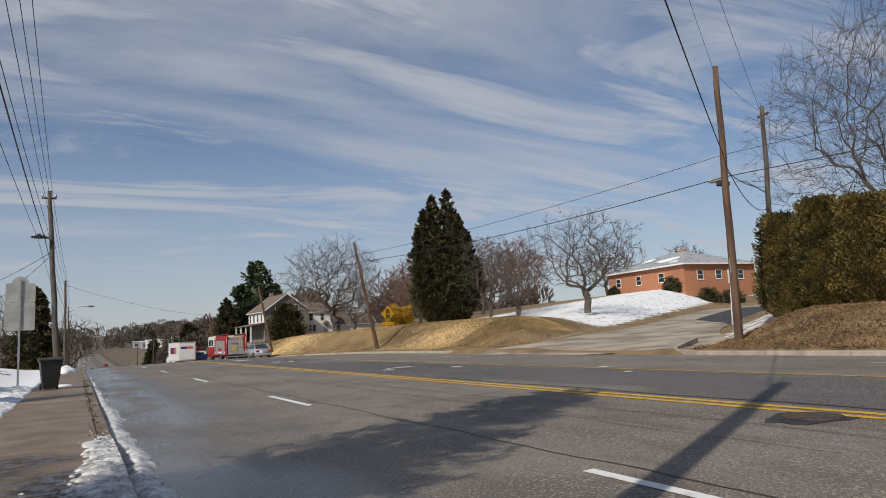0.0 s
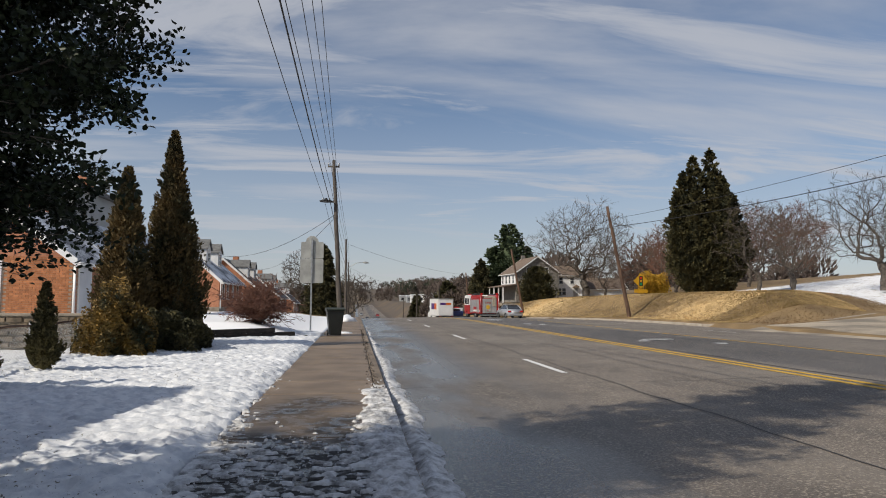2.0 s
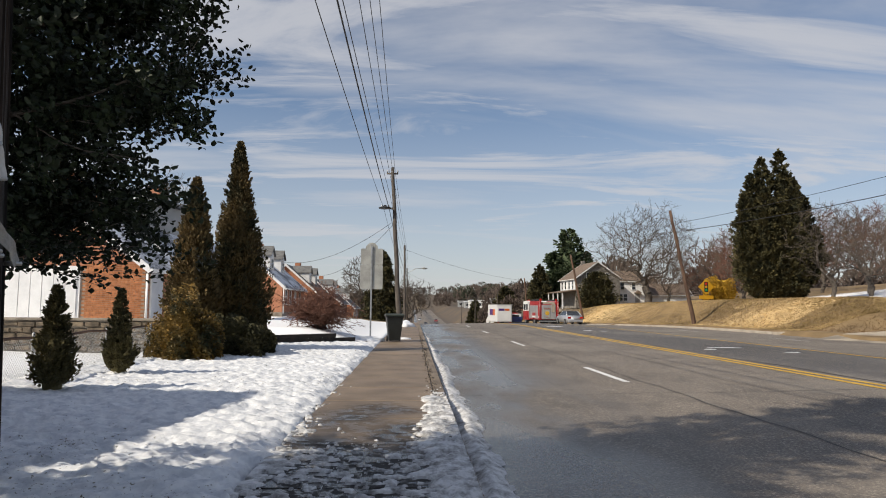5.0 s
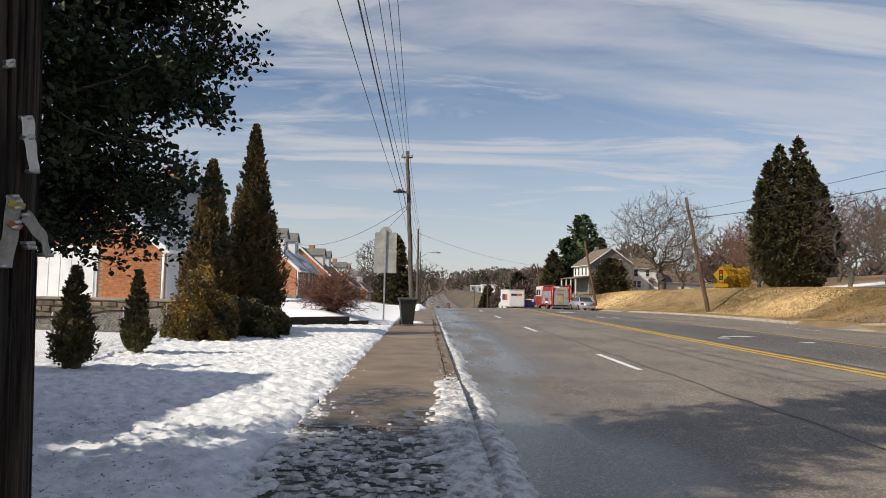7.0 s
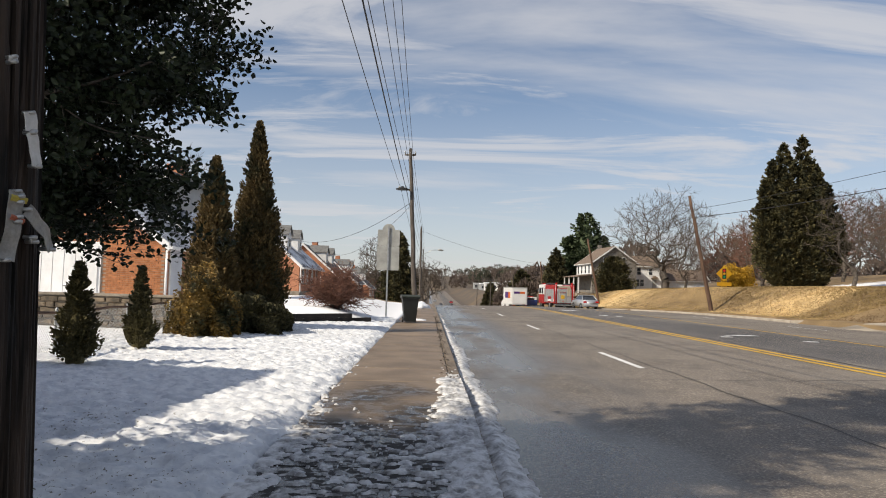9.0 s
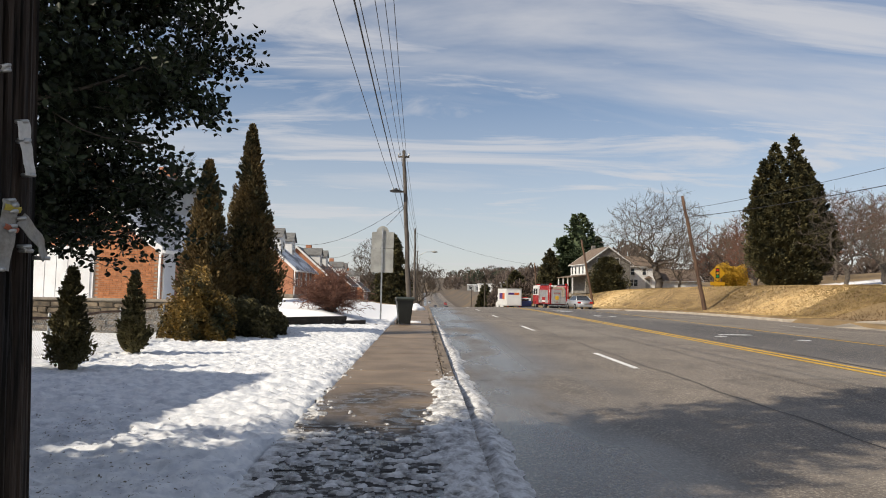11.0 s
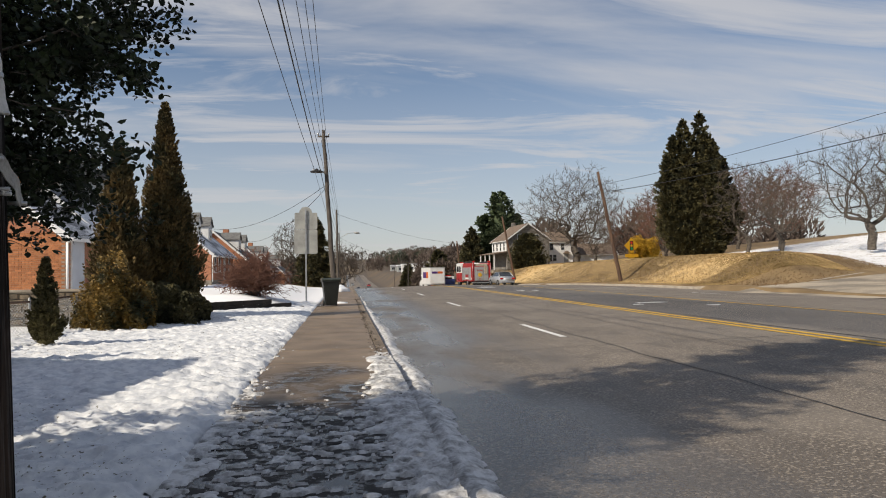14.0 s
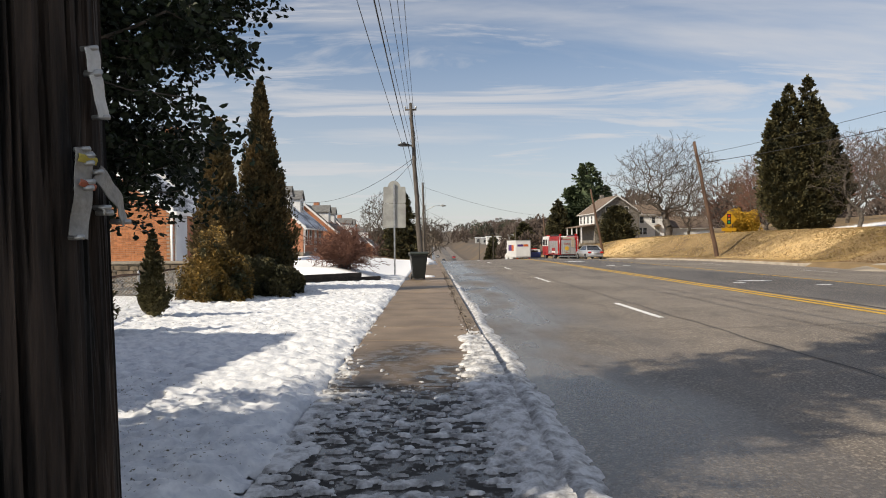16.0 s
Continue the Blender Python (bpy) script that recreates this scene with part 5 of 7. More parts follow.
def gable_house(name, label, loc, w, l, wall_h, rise, wall_mat, roof_mat, over=0.35, category="house", group="", roof_label=""):
    """Walls with gables at both ends of y and a two-sided roof with rakes and gutters. Origin at the near right corner on the ground."""
    th = thing(name, label, category, loc, group=group)
    part("wall", prism([(-w, -0.6), (0, -0.6), (0, wall_h), (-w / 2, wall_h + rise), (-w, wall_h)], "y", 0, l), wall_mat, th)
    s = rise / (w / 2)
    for e0 in (over, -w - over):
        e, r = (e0, wall_h - over * s), (-w / 2, wall_h + rise)
        part("roof", prism([(e[0], e[1] + 0.02), (r[0], r[1] + 0.02), (r[0], r[1] + 0.14), (e[0], e[1] + 0.14)], "y", -over + 0.06, l + over - 0.06), roof_mat, th, roof_label)
        for y0, y1 in ((-over, -over + 0.055), (l + over - 0.055, l + over)):
            part("rake_board", prism([(e[0], e[1] - 0.12), (r[0], r[1] - 0.12), (r[0], r[1] + 0.17), (e[0], e[1] + 0.17)], "y", y0, y1), WHITE, th, "white painted rake board")
        x = e0 + (0.01 if e0 > 0 else -0.13)
        part("gutter", box(x, x + 0.12, -over, l + over, e[1] - 0.06, e[1] + 0.06), WHITE, th, "white gutter")
    return th


def dormer(th, x0, x1, y, w, z0, z1, rise, wall, roof):
    """A small gabled dormer that faces +x, with a window in its front."""
    part("dormer", prism([(y - w / 2, z0), (y + w / 2, z0), (y + w / 2, z1), (y, z1 + rise), (y - w / 2, z1)], "x", x0, x1), wall, th, "white clapboard dormer")
    for sgn in (-1, 1):
        e = (y + sgn * (w / 2 + 0.12), z1 - 0.12 * rise / (w / 2))
        part("dormer_roof", prism([(e[0], e[1] + 0.02), (y, z1 + rise + 0.02), (y, z1 + rise + 0.1), (e[0], e[1] + 0.1)], "x", x0, x1 + 0.15), roof, th)
    window(th, (x1, y, (z0 + z1) / 2 + 0.15), "x", 1, w * 0.55, (z1 - z0) * 0.5)


SNOWY_ROOF = mat("snow_streaked_roof", (0.13, 0.14, 0.16), (0.74, 0.76, 0.8), 0.9, 0.75, 0.2, 12.0, spread=(0.38, 0.58), stretch=(1, 0.5, 1))


def cape_house(loc, seed, roof, label):
    w, l, wh, rise = 8.0, 11.0, 2.35, 3.5
    th = gable_house("brick_house", label, loc, w, l, wh, rise, BRICK_FAR, roof, 0.3, group="brick cape houses")
    for y in (2.7, 7.6):
        dormer(th, -3.6, -1.5, y, 1.7, wh + 1.0, wh + 2.75, 0.75, WHITE, SHINGLE)
    for y in (1.6, 3.6, 8.6):
        window(th, (0, y, 1.45), "x", 1, 1.0, 1.35)
    part("front_door", box(0.0, 0.06, 5.6, 6.55, 0.0, 2.05, 0.01), WHITE, th, "white panelled front door")
    for x in (-2.2, -5.8):
        window(th, (x, 0, 1.45), "y", -1, 0.95, 1.3)
    window(th, (-4.0, 0, 3.9), "y", -1, 0.85, 1.2)
    part("chimney", box(-4.6, -3.9, l - 1.6, l - 0.9, wh + 2.6, wh + rise + 0.9, 0.02), BRICK_FAR, th, "brick chimney")
    part("downpipe", tube("downpipe", [(0.1, 0.06, 0.0), (0.1, 0.06, wh - 0.2), (0.25, 0.06, wh)], 0.045, WHITE, 6), None, th)
    part("foundation", box(-w - 0.03, 0.03, -0.03, l + 0.03, -0.7, 0.12), CONCRETE, th)
    return th


# brick garage with its breezeway, and the house behind it
G = gable_house("garage", "orange brick garage with snow on its roof", (-9.8, 25.8, 0.75), 5.6, 4.4, 2.12, 2.05, MORTAR, SNOWY_ROOF, 0.22, "garage")
part("foundation", box(-5.65, 0.05, -0.05, 4.4, -0.75, 0.03), CONCRETE, G, "rough concrete foundation")
part("door_frame", box(-5.0, -2.33, -0.05, 0.05, 0.0, 2.1), WHITE, G, "white timber door surround")
for k in range(6):
    part("door_panel", box(-4.9 + 0.415 * k, -4.9 + 0.415 * k + 0.395, -0.085, -0.05, 0.05, 1.95, 0.008), WHITE, G, "white vertical garage door board")
part("side_door", box(-0.02, 0.05, 0.55, 1.6, 0.05, 1.95, 0.01), DOOR_GREY, G, "pale grey side door")
part("door_surround", box(-0.02, 0.035, 0.48, 1.67, 0.0, 2.02), WHITE, G)
part("downpipe", tube("downpipe", [(0.07, 0.0, -0.1), (0.07, 0.0, 1.85), (0.2, 0.0, 2.02)], 0.045, WHITE, 6), None, G, "white downpipe")
H1 = gable_house("brick_house", "brick house with snowy roof and grey dormer", (-10.6, 30.4, 0.75), 8.4, 12.0, 2.7, 3.9, BRICK_FAR, SNOWY_ROOF, 0.3)
part("shed_dormer", box(-6.0, -1.5, 1.0, 8.0, 3.2, 5.6), SIDING, H1, "grey clapboard shed dormer")
for k in range(15):
    part("clapboard", box(-6.0, -1.48, 0.955, 0.995, 3.2 + 0.16 * k, 3.2 + 0.16 * k + 0.145), SIDING, H1)
part("dormer_roof", prism([(-6.2, 6.15), (-1.2, 5.6), (-1.2, 5.75), (-6.2, 6.3)], "y", 0.75, 8.25), SHINGLE, H1, "grey shingle dormer roof")
part("dormer_trim", box(-6.1, -1.2, 0.72, 0.95, 5.42, 5.6), WHITE, H1)
for y in (2.5, 6.0):
    window(H1, (0, y, 1.5), "x", 1, 1.0, 1.3)
part("chimney", box(-4.9, -4.1, 9.5, 10.3, 5.5, 7.6, 0.02), BRICK_FAR, H1)
for k, (y, roof) in enumerate(((58, SNOWY_ROOF), (80.5, SHINGLE), (103, SHINGLE), (126, SHINGLE))):
    cape_house((-11.0, y, 0.85 + 0.75 * fall(y)), k, roof, "brick cape house with white dormers and streaked roof" if k == 0 else "brick cape house with white dormers, dark roof")
# the house beside the camera, which throws its gable's shadow on the lawn
H0 = gable_house("brick_house", "brick house beside the lawn, roof snowy", (-11.3, -8.0, 0.3), 8.0, 13.2, 3.2, 3.6, BRICK_FAR, SNOWY_ROOF, 0.3)
H0.matrix_basis = pose(-11.3, -8.0, 0.3, 0, 0, -22)
for y in (3, 7, 11):
    window(H0, (0, y, 1.6), "x", 1, 1.0, 1.3)

# stone house with porch and white wing
SH = gable_house("stone_house", "grey stone house with brown roof and porch", (39.7, 128, 2.0), 8.7, 10.0, 5.2, 3.1, STONE, SHINGLE_BROWN, 0.4)
for x, z, w, h in ((-6.2, 5.75, 0.8, 1.0), (-2.5, 5.75, 0.8, 1.0), (-2.4, 3.9, 1.1, 1.6), (-6.4, 3.9, 1.1, 1.6), (-6.4, 1.4, 1.1, 1.6), (-2.4, 1.4, 1.1, 1.6)):
    window(SH, (x, 0, z), "y", -1, w, h)
part("upper_band", box(-8.82, -8.71, 0.2, 9.8, 2.95, 5.0), WHITE, SH, "pale upper wall of the front")
for y in (1.5, 3.8, 6.2, 8.5):
    window(SH, (-8.82, y, 3.9), "x", -1, 1.1, 1.6)
part("porch_roof", prism([(-11.6, 2.35), (-8.83, 2.75), (-8.83, 2.95), (-11.6, 2.5)], "y", -0.2, 10.2), SHINGLE_BROWN, SH)
for y in (0.0, 3.2, 6.4, 9.8):
    part("porch_post", box(-11.4, -11.2, y, y + 0.2, -0.9, 2.36), WHITE, SH)
part("porch_floor", box(-11.6, -8.72, -0.2, 10.2, -1.2, -0.7), CONCRETE, SH)
part("chimney", box(-4.7, -4.0, 8.6, 9.3, 6.5, 9.1, 0.03), STONE, SH)
SH.matrix_basis = pose(39.7, 128, 2.0, 0, 0, 4)
WH = gable_house("white_house", "white two-storey wing with brown roof", (39.4, 131, 2.2), 6.0, 5.6, 4.7, 1.9, WHITE, SHINGLE_BROWN, 0.25)
WH.matrix_basis = pose(39.9, 131, 2.2, 0, 0, -90)
for y, z in ((1.2, 3.6), (3.5, 3.6), (0.9, 1.4), (1.8, 1.4)):
    window(WH, (0, y, z), "x", 1, 0.85, 1.4)
part("door_hood", prism([(3.5, 2.3), (4.9, 2.3), (4.2, 2.8)], "x", 0.0, 0.8), SHINGLE_BROWN, WH)
part("front_door", box(0.0, 0.05, 3.75, 4.65, 0.0, 2.1), SIDING, WH)
OUT = gable_house("long_shed", "low white shed with brown roof", (46.9, 134, 3.0), 7.5, 9.2, 1.3, 2.2, WHITE, SHINGLE_BROWN, 0.3, "shed")
OUT.matrix_basis = pose(46.9, 134, 3.0, 0, 0, -90)

# brick bungalow with hipped roof across the side street
def bungalow(loc, rz):
    th = thing("bungalow", "orange brick bungalow with grey hipped roof, snow patches", "house", loc, rz)
    L, D, h, rise = 17.4, 14.0, 2.85, 2.7
    part("wall", box(0, L, 0, D, -1.8, h), BRICK_FAR, th)
    o = 0.6
    def hip(name, x0, x1, y0, y1, z, r, lab):
        bm = bmesh.new()
        m = (y1 - y0) / 2
        a = [bm.verts.new(p) for p in ((x0, y0, z), (x1, y0, z), (x1, y1, z), (x0, y1, z))]
        b = [bm.verts.new((x, y, zz)) for x, y, zz in ((x0, y0, z - 0.18), (x1, y0, z - 0.18), (x1, y1, z - 0.18), (x0, y1, z - 0.18))]
        t = [bm.verts.new((x0 + m, y0 + m, z + r)), bm.verts.new((x1 - m, y0 + m, z + r))]
        for q in ((a[0], a[1], t[1], t[0]), (a[1], a[2], t[1]), (a[2], a[3], t[0], t[1]), (a[3], a[0], t[0])):
            bm.faces.new(q)
        for i in range(4):
            bm.faces.new((a[i], b[i], b[(i + 1) % 4], a[(i + 1) % 4]))
        bm.faces.new(b[::-1])
        bmesh.ops.recalc_face_normals(bm, faces=bm.faces[:])
        return part(name, bm, SUNLIT_SHINGLE, th, lab)
    hip("roof", -o, L + o, -o, D + o, h + 0.18, rise, "grey shingle hipped roof")
    part("fascia", box(-o - 0.03, L + o + 0.03, -o - 0.03, -o, h - 0.02, h + 0.2), WHITE, th)
    part("fascia", box(-o - 0.03, -o, -o, D + o, h - 0.02, h + 0.2), WHITE, th)
    part("fascia", box(L + o, L + o + 0.03, -o, D + o, h - 0.02, h + 0.2), WHITE, th)
    for k, (x, w) in enumerate(((2.4, 1.2), (7.4, 1.2), (12.6, 1.3))):
        window(th, (x, 0, 1.35), "y", -1, w, 1.4)
    for y in (3.0, 6.6, 11.0):
        window(th, (L, y, 1.35), "x", 1, 1.2, 1.4)
    part("front_door", box(L, L + 0.06, 8.4, 9.3, 0, 2.05), WHITE, th)
    part("chimney", box(8.6, 9.8, 7.4, 8.3, 4.0, 6.1, 0.03), BRICK_FAR, th, "brick chimney")
    bm = bmesh.new()
    for x, y, z, sx, sy in ((6.0, 3.6, h + 1.75, 1.3, 1.1), (11.4, 2.6, h + 1.35, 2.2, 1.3), (14.2, 1.2, h + 0.75, 1.2, 0.6)):
        vs = bmesh.ops.create_icosphere(bm, subdivisions=2, radius=1.0)["verts"]
        for v in vs:
            w = 1 + 0.45 * noise.noise(v.co * 1.7 + Vector((x, 0, 0)))
            v.co = Vector((x + v.co.x * sx * w, y + v.co.y * sy * w, z + v.co.y * sy * w * 0.36 + 0.04 + v.co.z * 0.07))
    part("roof_snow", bm, SNOW, th, "melting snow patch on the roof", True)
    return th


# Grey shingle with the sun's gloss on the bungalow roof put into its colour.
SUNLIT_SHINGLE = mat("sunlit_grey_shingle", (0.24, 0.25, 0.26), (0.40, 0.41, 0.42), 1.2, 0.6, 0.3, 14.0)
bungalow((78.9, 86.1, 6.6), -95)
for k, (x, y, z, s) in enumerate(((76.5, 70.4, 6.1, 1.4), (80.5, 67.4, 5.8, 1.4), (85.2, 67.0, 5.8, 1.6), (77.8, 84.0, 6.3, 0.9))):
    blob_bush("foundation_shrub", "dark rounded shrub before the bungalow", (x, y, min(z, bank_z(x, y) - 0.05)), s, s * 0.8, s * 1.2, NEEDLE, 2200, 60 + k, 0.22, group="bungalow shrubs")
for k in range(9):
    y = 22.8 - 2.0 * k
    conifer("hedge_arborvitae", "clipped bronze-green arborvitae in a tall hedge", (33.0 + 0.3 * min(k, 3), y, bank_z(33.0 + 0.3 * min(k, 3), y) - 0.25), 5.3 + 0.2 * math.sin(k * 1.7), 1.45, HEDGE, 34000, 80 + k, 0.24, 0.13, 0.22, 0.0, 0.6, group="hedge along the bank")


# ---- small things along the near pavement ----
sign = thing("road_sign", "back of a grey metal route sign assembly", "sign", (-1.52, 26.2, 0.15))
part("post", box(-0.03, 0.03, -0.02, 0.02, -0.2, 3.62), STEEL, sign, "green-grey steel post")


def rounded(w, h, r, n=5):
    pts = []
    for cx, cy, a0 in ((w / 2 - r, h / 2 - r, 0), (-w / 2 + r, h / 2 - r, 90), (-w / 2 + r, -h / 2 + r, 180), (w / 2 - r, -h / 2 + r, 270)):
        for i in range(n):
            a = radians(a0 + 90 * i / (n - 1))
            pts.append((cx + r * math.cos(a), cy + r * math.sin(a)))
    return pts


part("sign_plate", prism([(x, z + 2.42) for x, z in rounded(0.86, 0.92, 0.05)], "y", 0.03, 0.036), SIGN_BACK, sign, "pale grey back of a sign plate")
part("sign_plate", prism([(x + 0.01, z + 3.2) for x, z in rounded(0.84, 0.62, 0.05)], "y", 0.038, 0.044), SIGN_BACK, sign, "mottled grey back of a sign plate")
part("round_plate", prism([(0.24 * math.cos(a * 0.3142), 3.5 + 0.24 * math.sin(a * 0.3142)) for a in range(20)], "y", 0.046, 0.052), SIGN_BACK, sign, "round-topped plate")
for z in (2.1, 2.75, 3.05, 3.45):
    part("bolt", tube("bolt", [(0, -0.03, z), (0, 0.05, z)], 0.015, STEEL, 6), None, sign)

BIN = mat("dark_bin_plastic", (0.009, 0.011, 0.010), (0.018, 0.021, 0.019), 3.0, 0.45, 0.08, 40.0)
BIN_LID = mat("green_bin_lid", (0.02, 0.026, 0.018), (0.04, 0.047, 0.034), 3.0, 0.45, 0.08, 40.0)
wb = thing("wheelie_bin", "dark green plastic wheeled bin with closed lid", "bin", (-0.62, 26.1, 0.15), 8)
bm = bmesh.new()
low = [bm.verts.new(p) for p in ((-0.21, -0.24, 0.04), (0.21, -0.24, 0.04), (0.21, 0.24, 0.04), (-0.21, 0.24, 0.04))]
high = [bm.verts.new(p) for p in ((-0.31, -0.33, 0.95), (0.31, -0.33, 0.95), (0.31, 0.33, 0.95), (-0.31, 0.33, 0.95))]
for i in range(4):
    bm.faces.new((low[i], low[(i + 1) % 4], high[(i + 1) % 4], high[i]))
bm.faces.new(low[::-1]); bm.faces.new(high)
bmesh.ops.bevel(bm, geom=bm.edges[:], offset=0.03, segments=2, affect="EDGES")
part("body", bm, BIN, wb, shade=False)
part("rim", box(-0.34, 0.34, -0.36, 0.36, 0.9, 0.95, 0.015), BIN, wb)
part("lid", prism([(-0.37, 0.955), (0.37, 0.955), (0.37, 0.98), (0.2, 1.04), (-0.2, 1.05), (-0.37, 0.99)], "x", -0.345, 0.345), BIN_LID, wb, "faded green lid")
part("handle", tube("handle", [(-0.25, 0.36, 0.93), (-0.25, 0.43, 0.97), (0.25, 0.43, 0.97), (0.25, 0.36, 0.93)], 0.018, BIN, 6), None, wb)
for x in (-0.24, 0.24):
    wheel(wb, x, 0.24, 0.1, 0.1, 0.05)

# dark timbers that hold the snowy bank
low_wall = thing("low_retaining_wall", "low wall of dark stacked timbers in snow", "retaining wall")
TIMBER = mat("dark_timber", (0.006, 0.005, 0.004), (0.025, 0.019, 0.015), 5.0, 0.85, 0.4, 40.0, object_random=0.2)
for row, x1 in enumerate((-1.5, -1.9, -2.5)):
    for k in range(3):
        a = -4.9 + (x1 + 4.9) * k / 3
        b = -4.9 + (x1 + 4.9) * (k + 1) / 3
        bm = box(a + 0.006, b - 0.006, 24.3 + 0.012 * row, 24.56, 0.1 + 0.15 * row, 0.245 + 0.15 * row, 0.012)
        for v in bm.verts:
            v.co.y += 0.95 * (v.co.x + 1.5)
        part("timber", bm, TIMBER, low_wall)

# rough stone wall that holds the garage yard
garden_wall = thing("garden_wall", "low rough tan stone wall below the garage", "garden wall", (-5.75, 19.6, 0.0))
part("core", box(-6.6, -0.04, 0.06, 0.42, 0.0, 1.0), CONCRETE, garden_wall, "grey mortared core")
part("coping", box(-6.65, 0.02, -0.03, 0.47, 1.0, 1.07, 0.015), CONCRETE, garden_wall, "weathered concrete coping")
wall_rnd = random.Random(61)
for row in range(6):
    x = 0.0
    while x > -6.5:
        w = wall_rnd.uniform(0.22, 0.5)
        part("stone", box(x - w + 0.012, x - 0.012, wall_rnd.uniform(-0.04, 0.02), 0.06, 0.01 + 0.165 * row + wall_rnd.uniform(-0.02, 0.02), 0.15 + 0.165 * row + wall_rnd.uniform(-0.03, 0.01), 0.018), YARD_STONE, garden_wall)
        x -= w

# chain-link fence along the garden
fence = thing("chain_link_fence", "sagging grey chain-link fence in lawn snow", "fence")
FX = lambda y: -5.35 - 0.085 * (y - 8)
for y in (5.0, 8.0, 11.0, 14.0, 16.8):
    part("post", tube("post", [(FX(y), y, 0.1), (FX(y), y, 1.0), (FX(y), y, 1.03)], [0.024, 0.024, 0.008], STEEL, 8), None, fence)
part("top_rail", tube("top_rail", [(FX(5 + i * 0.9), 5 + i * 0.9, 0.95 - 0.02 * math.sin(i * 1.9)) for i in range(14)], 0.024, POLE_RED, 6), None, fence, "rusty brown top rail")
links = []
for i in range(190):
    y = 5.0 + i * 0.065
    for s in (1, -1):
        y1 = y + s * 0.68
        if 5.0 <= y1 <= 16.8:
            links.append(((FX(y), y, 0.27), (FX(y1), y1, 0.95), 0.0022, 0.0022))
tagged(part("wire_mesh", segs_mesh("wire_mesh", links, STEEL, 3), None, fence, "thin woven wire"), kind="stuff")

# tags nailed to the near pole
TAG = mat("weathered_tag", (0.22, 0.21, 0.19), (0.36, 0.35, 0.32), 30.0, 0.5, 0.2, 200.0, metal=0.3)
TAG_WHITE = mat("white_tag", (0.5, 0.5, 0.48), (0.66, 0.66, 0.64), 25.0, 0.6, 0.2, 150.0)
TAG_YELLOW = mat("yellow_tag", (0.42, 0.34, 0.05), (0.55, 0.46, 0.1), 25.0, 0.6, 0.1)
TAG_RED = mat("orange_mark", (0.36, 0.10, 0.05), (0.45, 0.16, 0.1), 25.0, 0.6, 0.1)


def pole_tag(name, label, path, width, material, lift=0.004, thick=0.0015):
    """A thin strip bent round the pole: path gives angles in degrees round the pole and heights."""
    th = thing(name, label, "tag", (-0.719, 1.73, 0), group="tags on the pole")
    v, f = [], []
    pts = []
    for i in range(len(path) - 1):
        for k in range(4):
            pts.append([path[i][j] + (path[i + 1][j] - path[i][j]) * k / 4 for j in (0, 1)])
    pts.append(list(path[-1]))
    R0 = 0.1655
    for layer in (0.0, thick):
        for i, (a, z) in enumerate(pts):
            a0, z0 = pts[max(i - 1, 0)]; a1, z1 = pts[min(i + 1, len(pts) - 1)]
            du, dz = radians(a1 - a0) * R0, z1 - z0
            ln = math.hypot(du, dz) or 1
            nu, nzz = -dz / ln, du / ln
            bulge = lift + layer + 0.0012 * math.sin(i * 1.1)
            for sgn in (-1, 1):
                aa = radians(a) + sgn * nu * width / 2 / R0
                v.append(((R0 + bulge) * math.cos(aa) - 0.03 * (z - 0.1), (R0 + bulge) * math.sin(aa), z + sgn * nzz * width / 2))
    n = len(pts)
    for i in range(n - 1):
        f.append((2 * i, 2 * i + 1, 2 * i + 3, 2 * i + 2))
        b = 2 * n
        f.append((b + 2 * i, b + 2 * i + 2, b + 2 * i + 3, b + 2 * i + 1))
        f.append((2 * i, 2 * i + 2, b + 2 * i + 2, b + 2 * i)); f.append((2 * i + 1, b + 2 * i + 1, b + 2 * i + 3, 2 * i + 3))
    part("strip", mesh_from("strip", v, f, material), None, th)
    for (a, z) in (path[0], path[-1]):
        c, s = math.cos(radians(a)), math.sin(radians(a))
        part("nail", tube("nail", [((R0 - 0.01) * c - 0.03 * (z - 0.1), (R0 - 0.01) * s, z), ((R0 + lift + 0.009) * c - 0.03 * (z - 0.1), (R0 + lift + 0.009) * s, z)], 0.0035, STEEL, 8), None, th, "nail head")
    return th


t1 = pole_tag("pole_tag", "bent grey metal tag strip with yellow end", [(-17.5, 1.62), (-18.0, 1.59), (-19.5, 1.55), (-22.5, 1.507)], 0.027, TAG)
t2 = pole_tag("pole_tag", "curled grey metal tag strip", [(-12, 1.592), (-3, 1.572), (6, 1.555), (12, 1.53)], 0.024, TAG, 0.008)
pole_tag("pole_tag", "yellow tag end nailed to the pole", [(-16.6, 1.612), (-16.9, 1.602)], 0.028, TAG_YELLOW, 0.0075)
pole_tag("pole_tag", "faded orange mark on a tag strip", [(-17.5, 1.578), (-18.2, 1.57)], 0.024, TAG_RED, 0.009)
pole_tag("pole_tag", "torn white tag high on the pole", [(-10.5, 1.755), (-8.5, 1.725)], 0.026, TAG_WHITE)
pole_tag("pole_tag", "torn white tag high on the pole", [(-9, 1.722), (-5.5, 1.695), (-4, 1.668)], 0.024, TAG_WHITE)
pole_tag("pole_tag", "small round white tag on the pole", [(-6, 1.547), (-4.5, 1.54)], 0.012, TAG_WHITE)
pole_tag("pole_tag", "small pale washer tag on the pole", [(-22.5, 1.838), (-22.3, 1.83)], 0.014, TAG_WHITE)

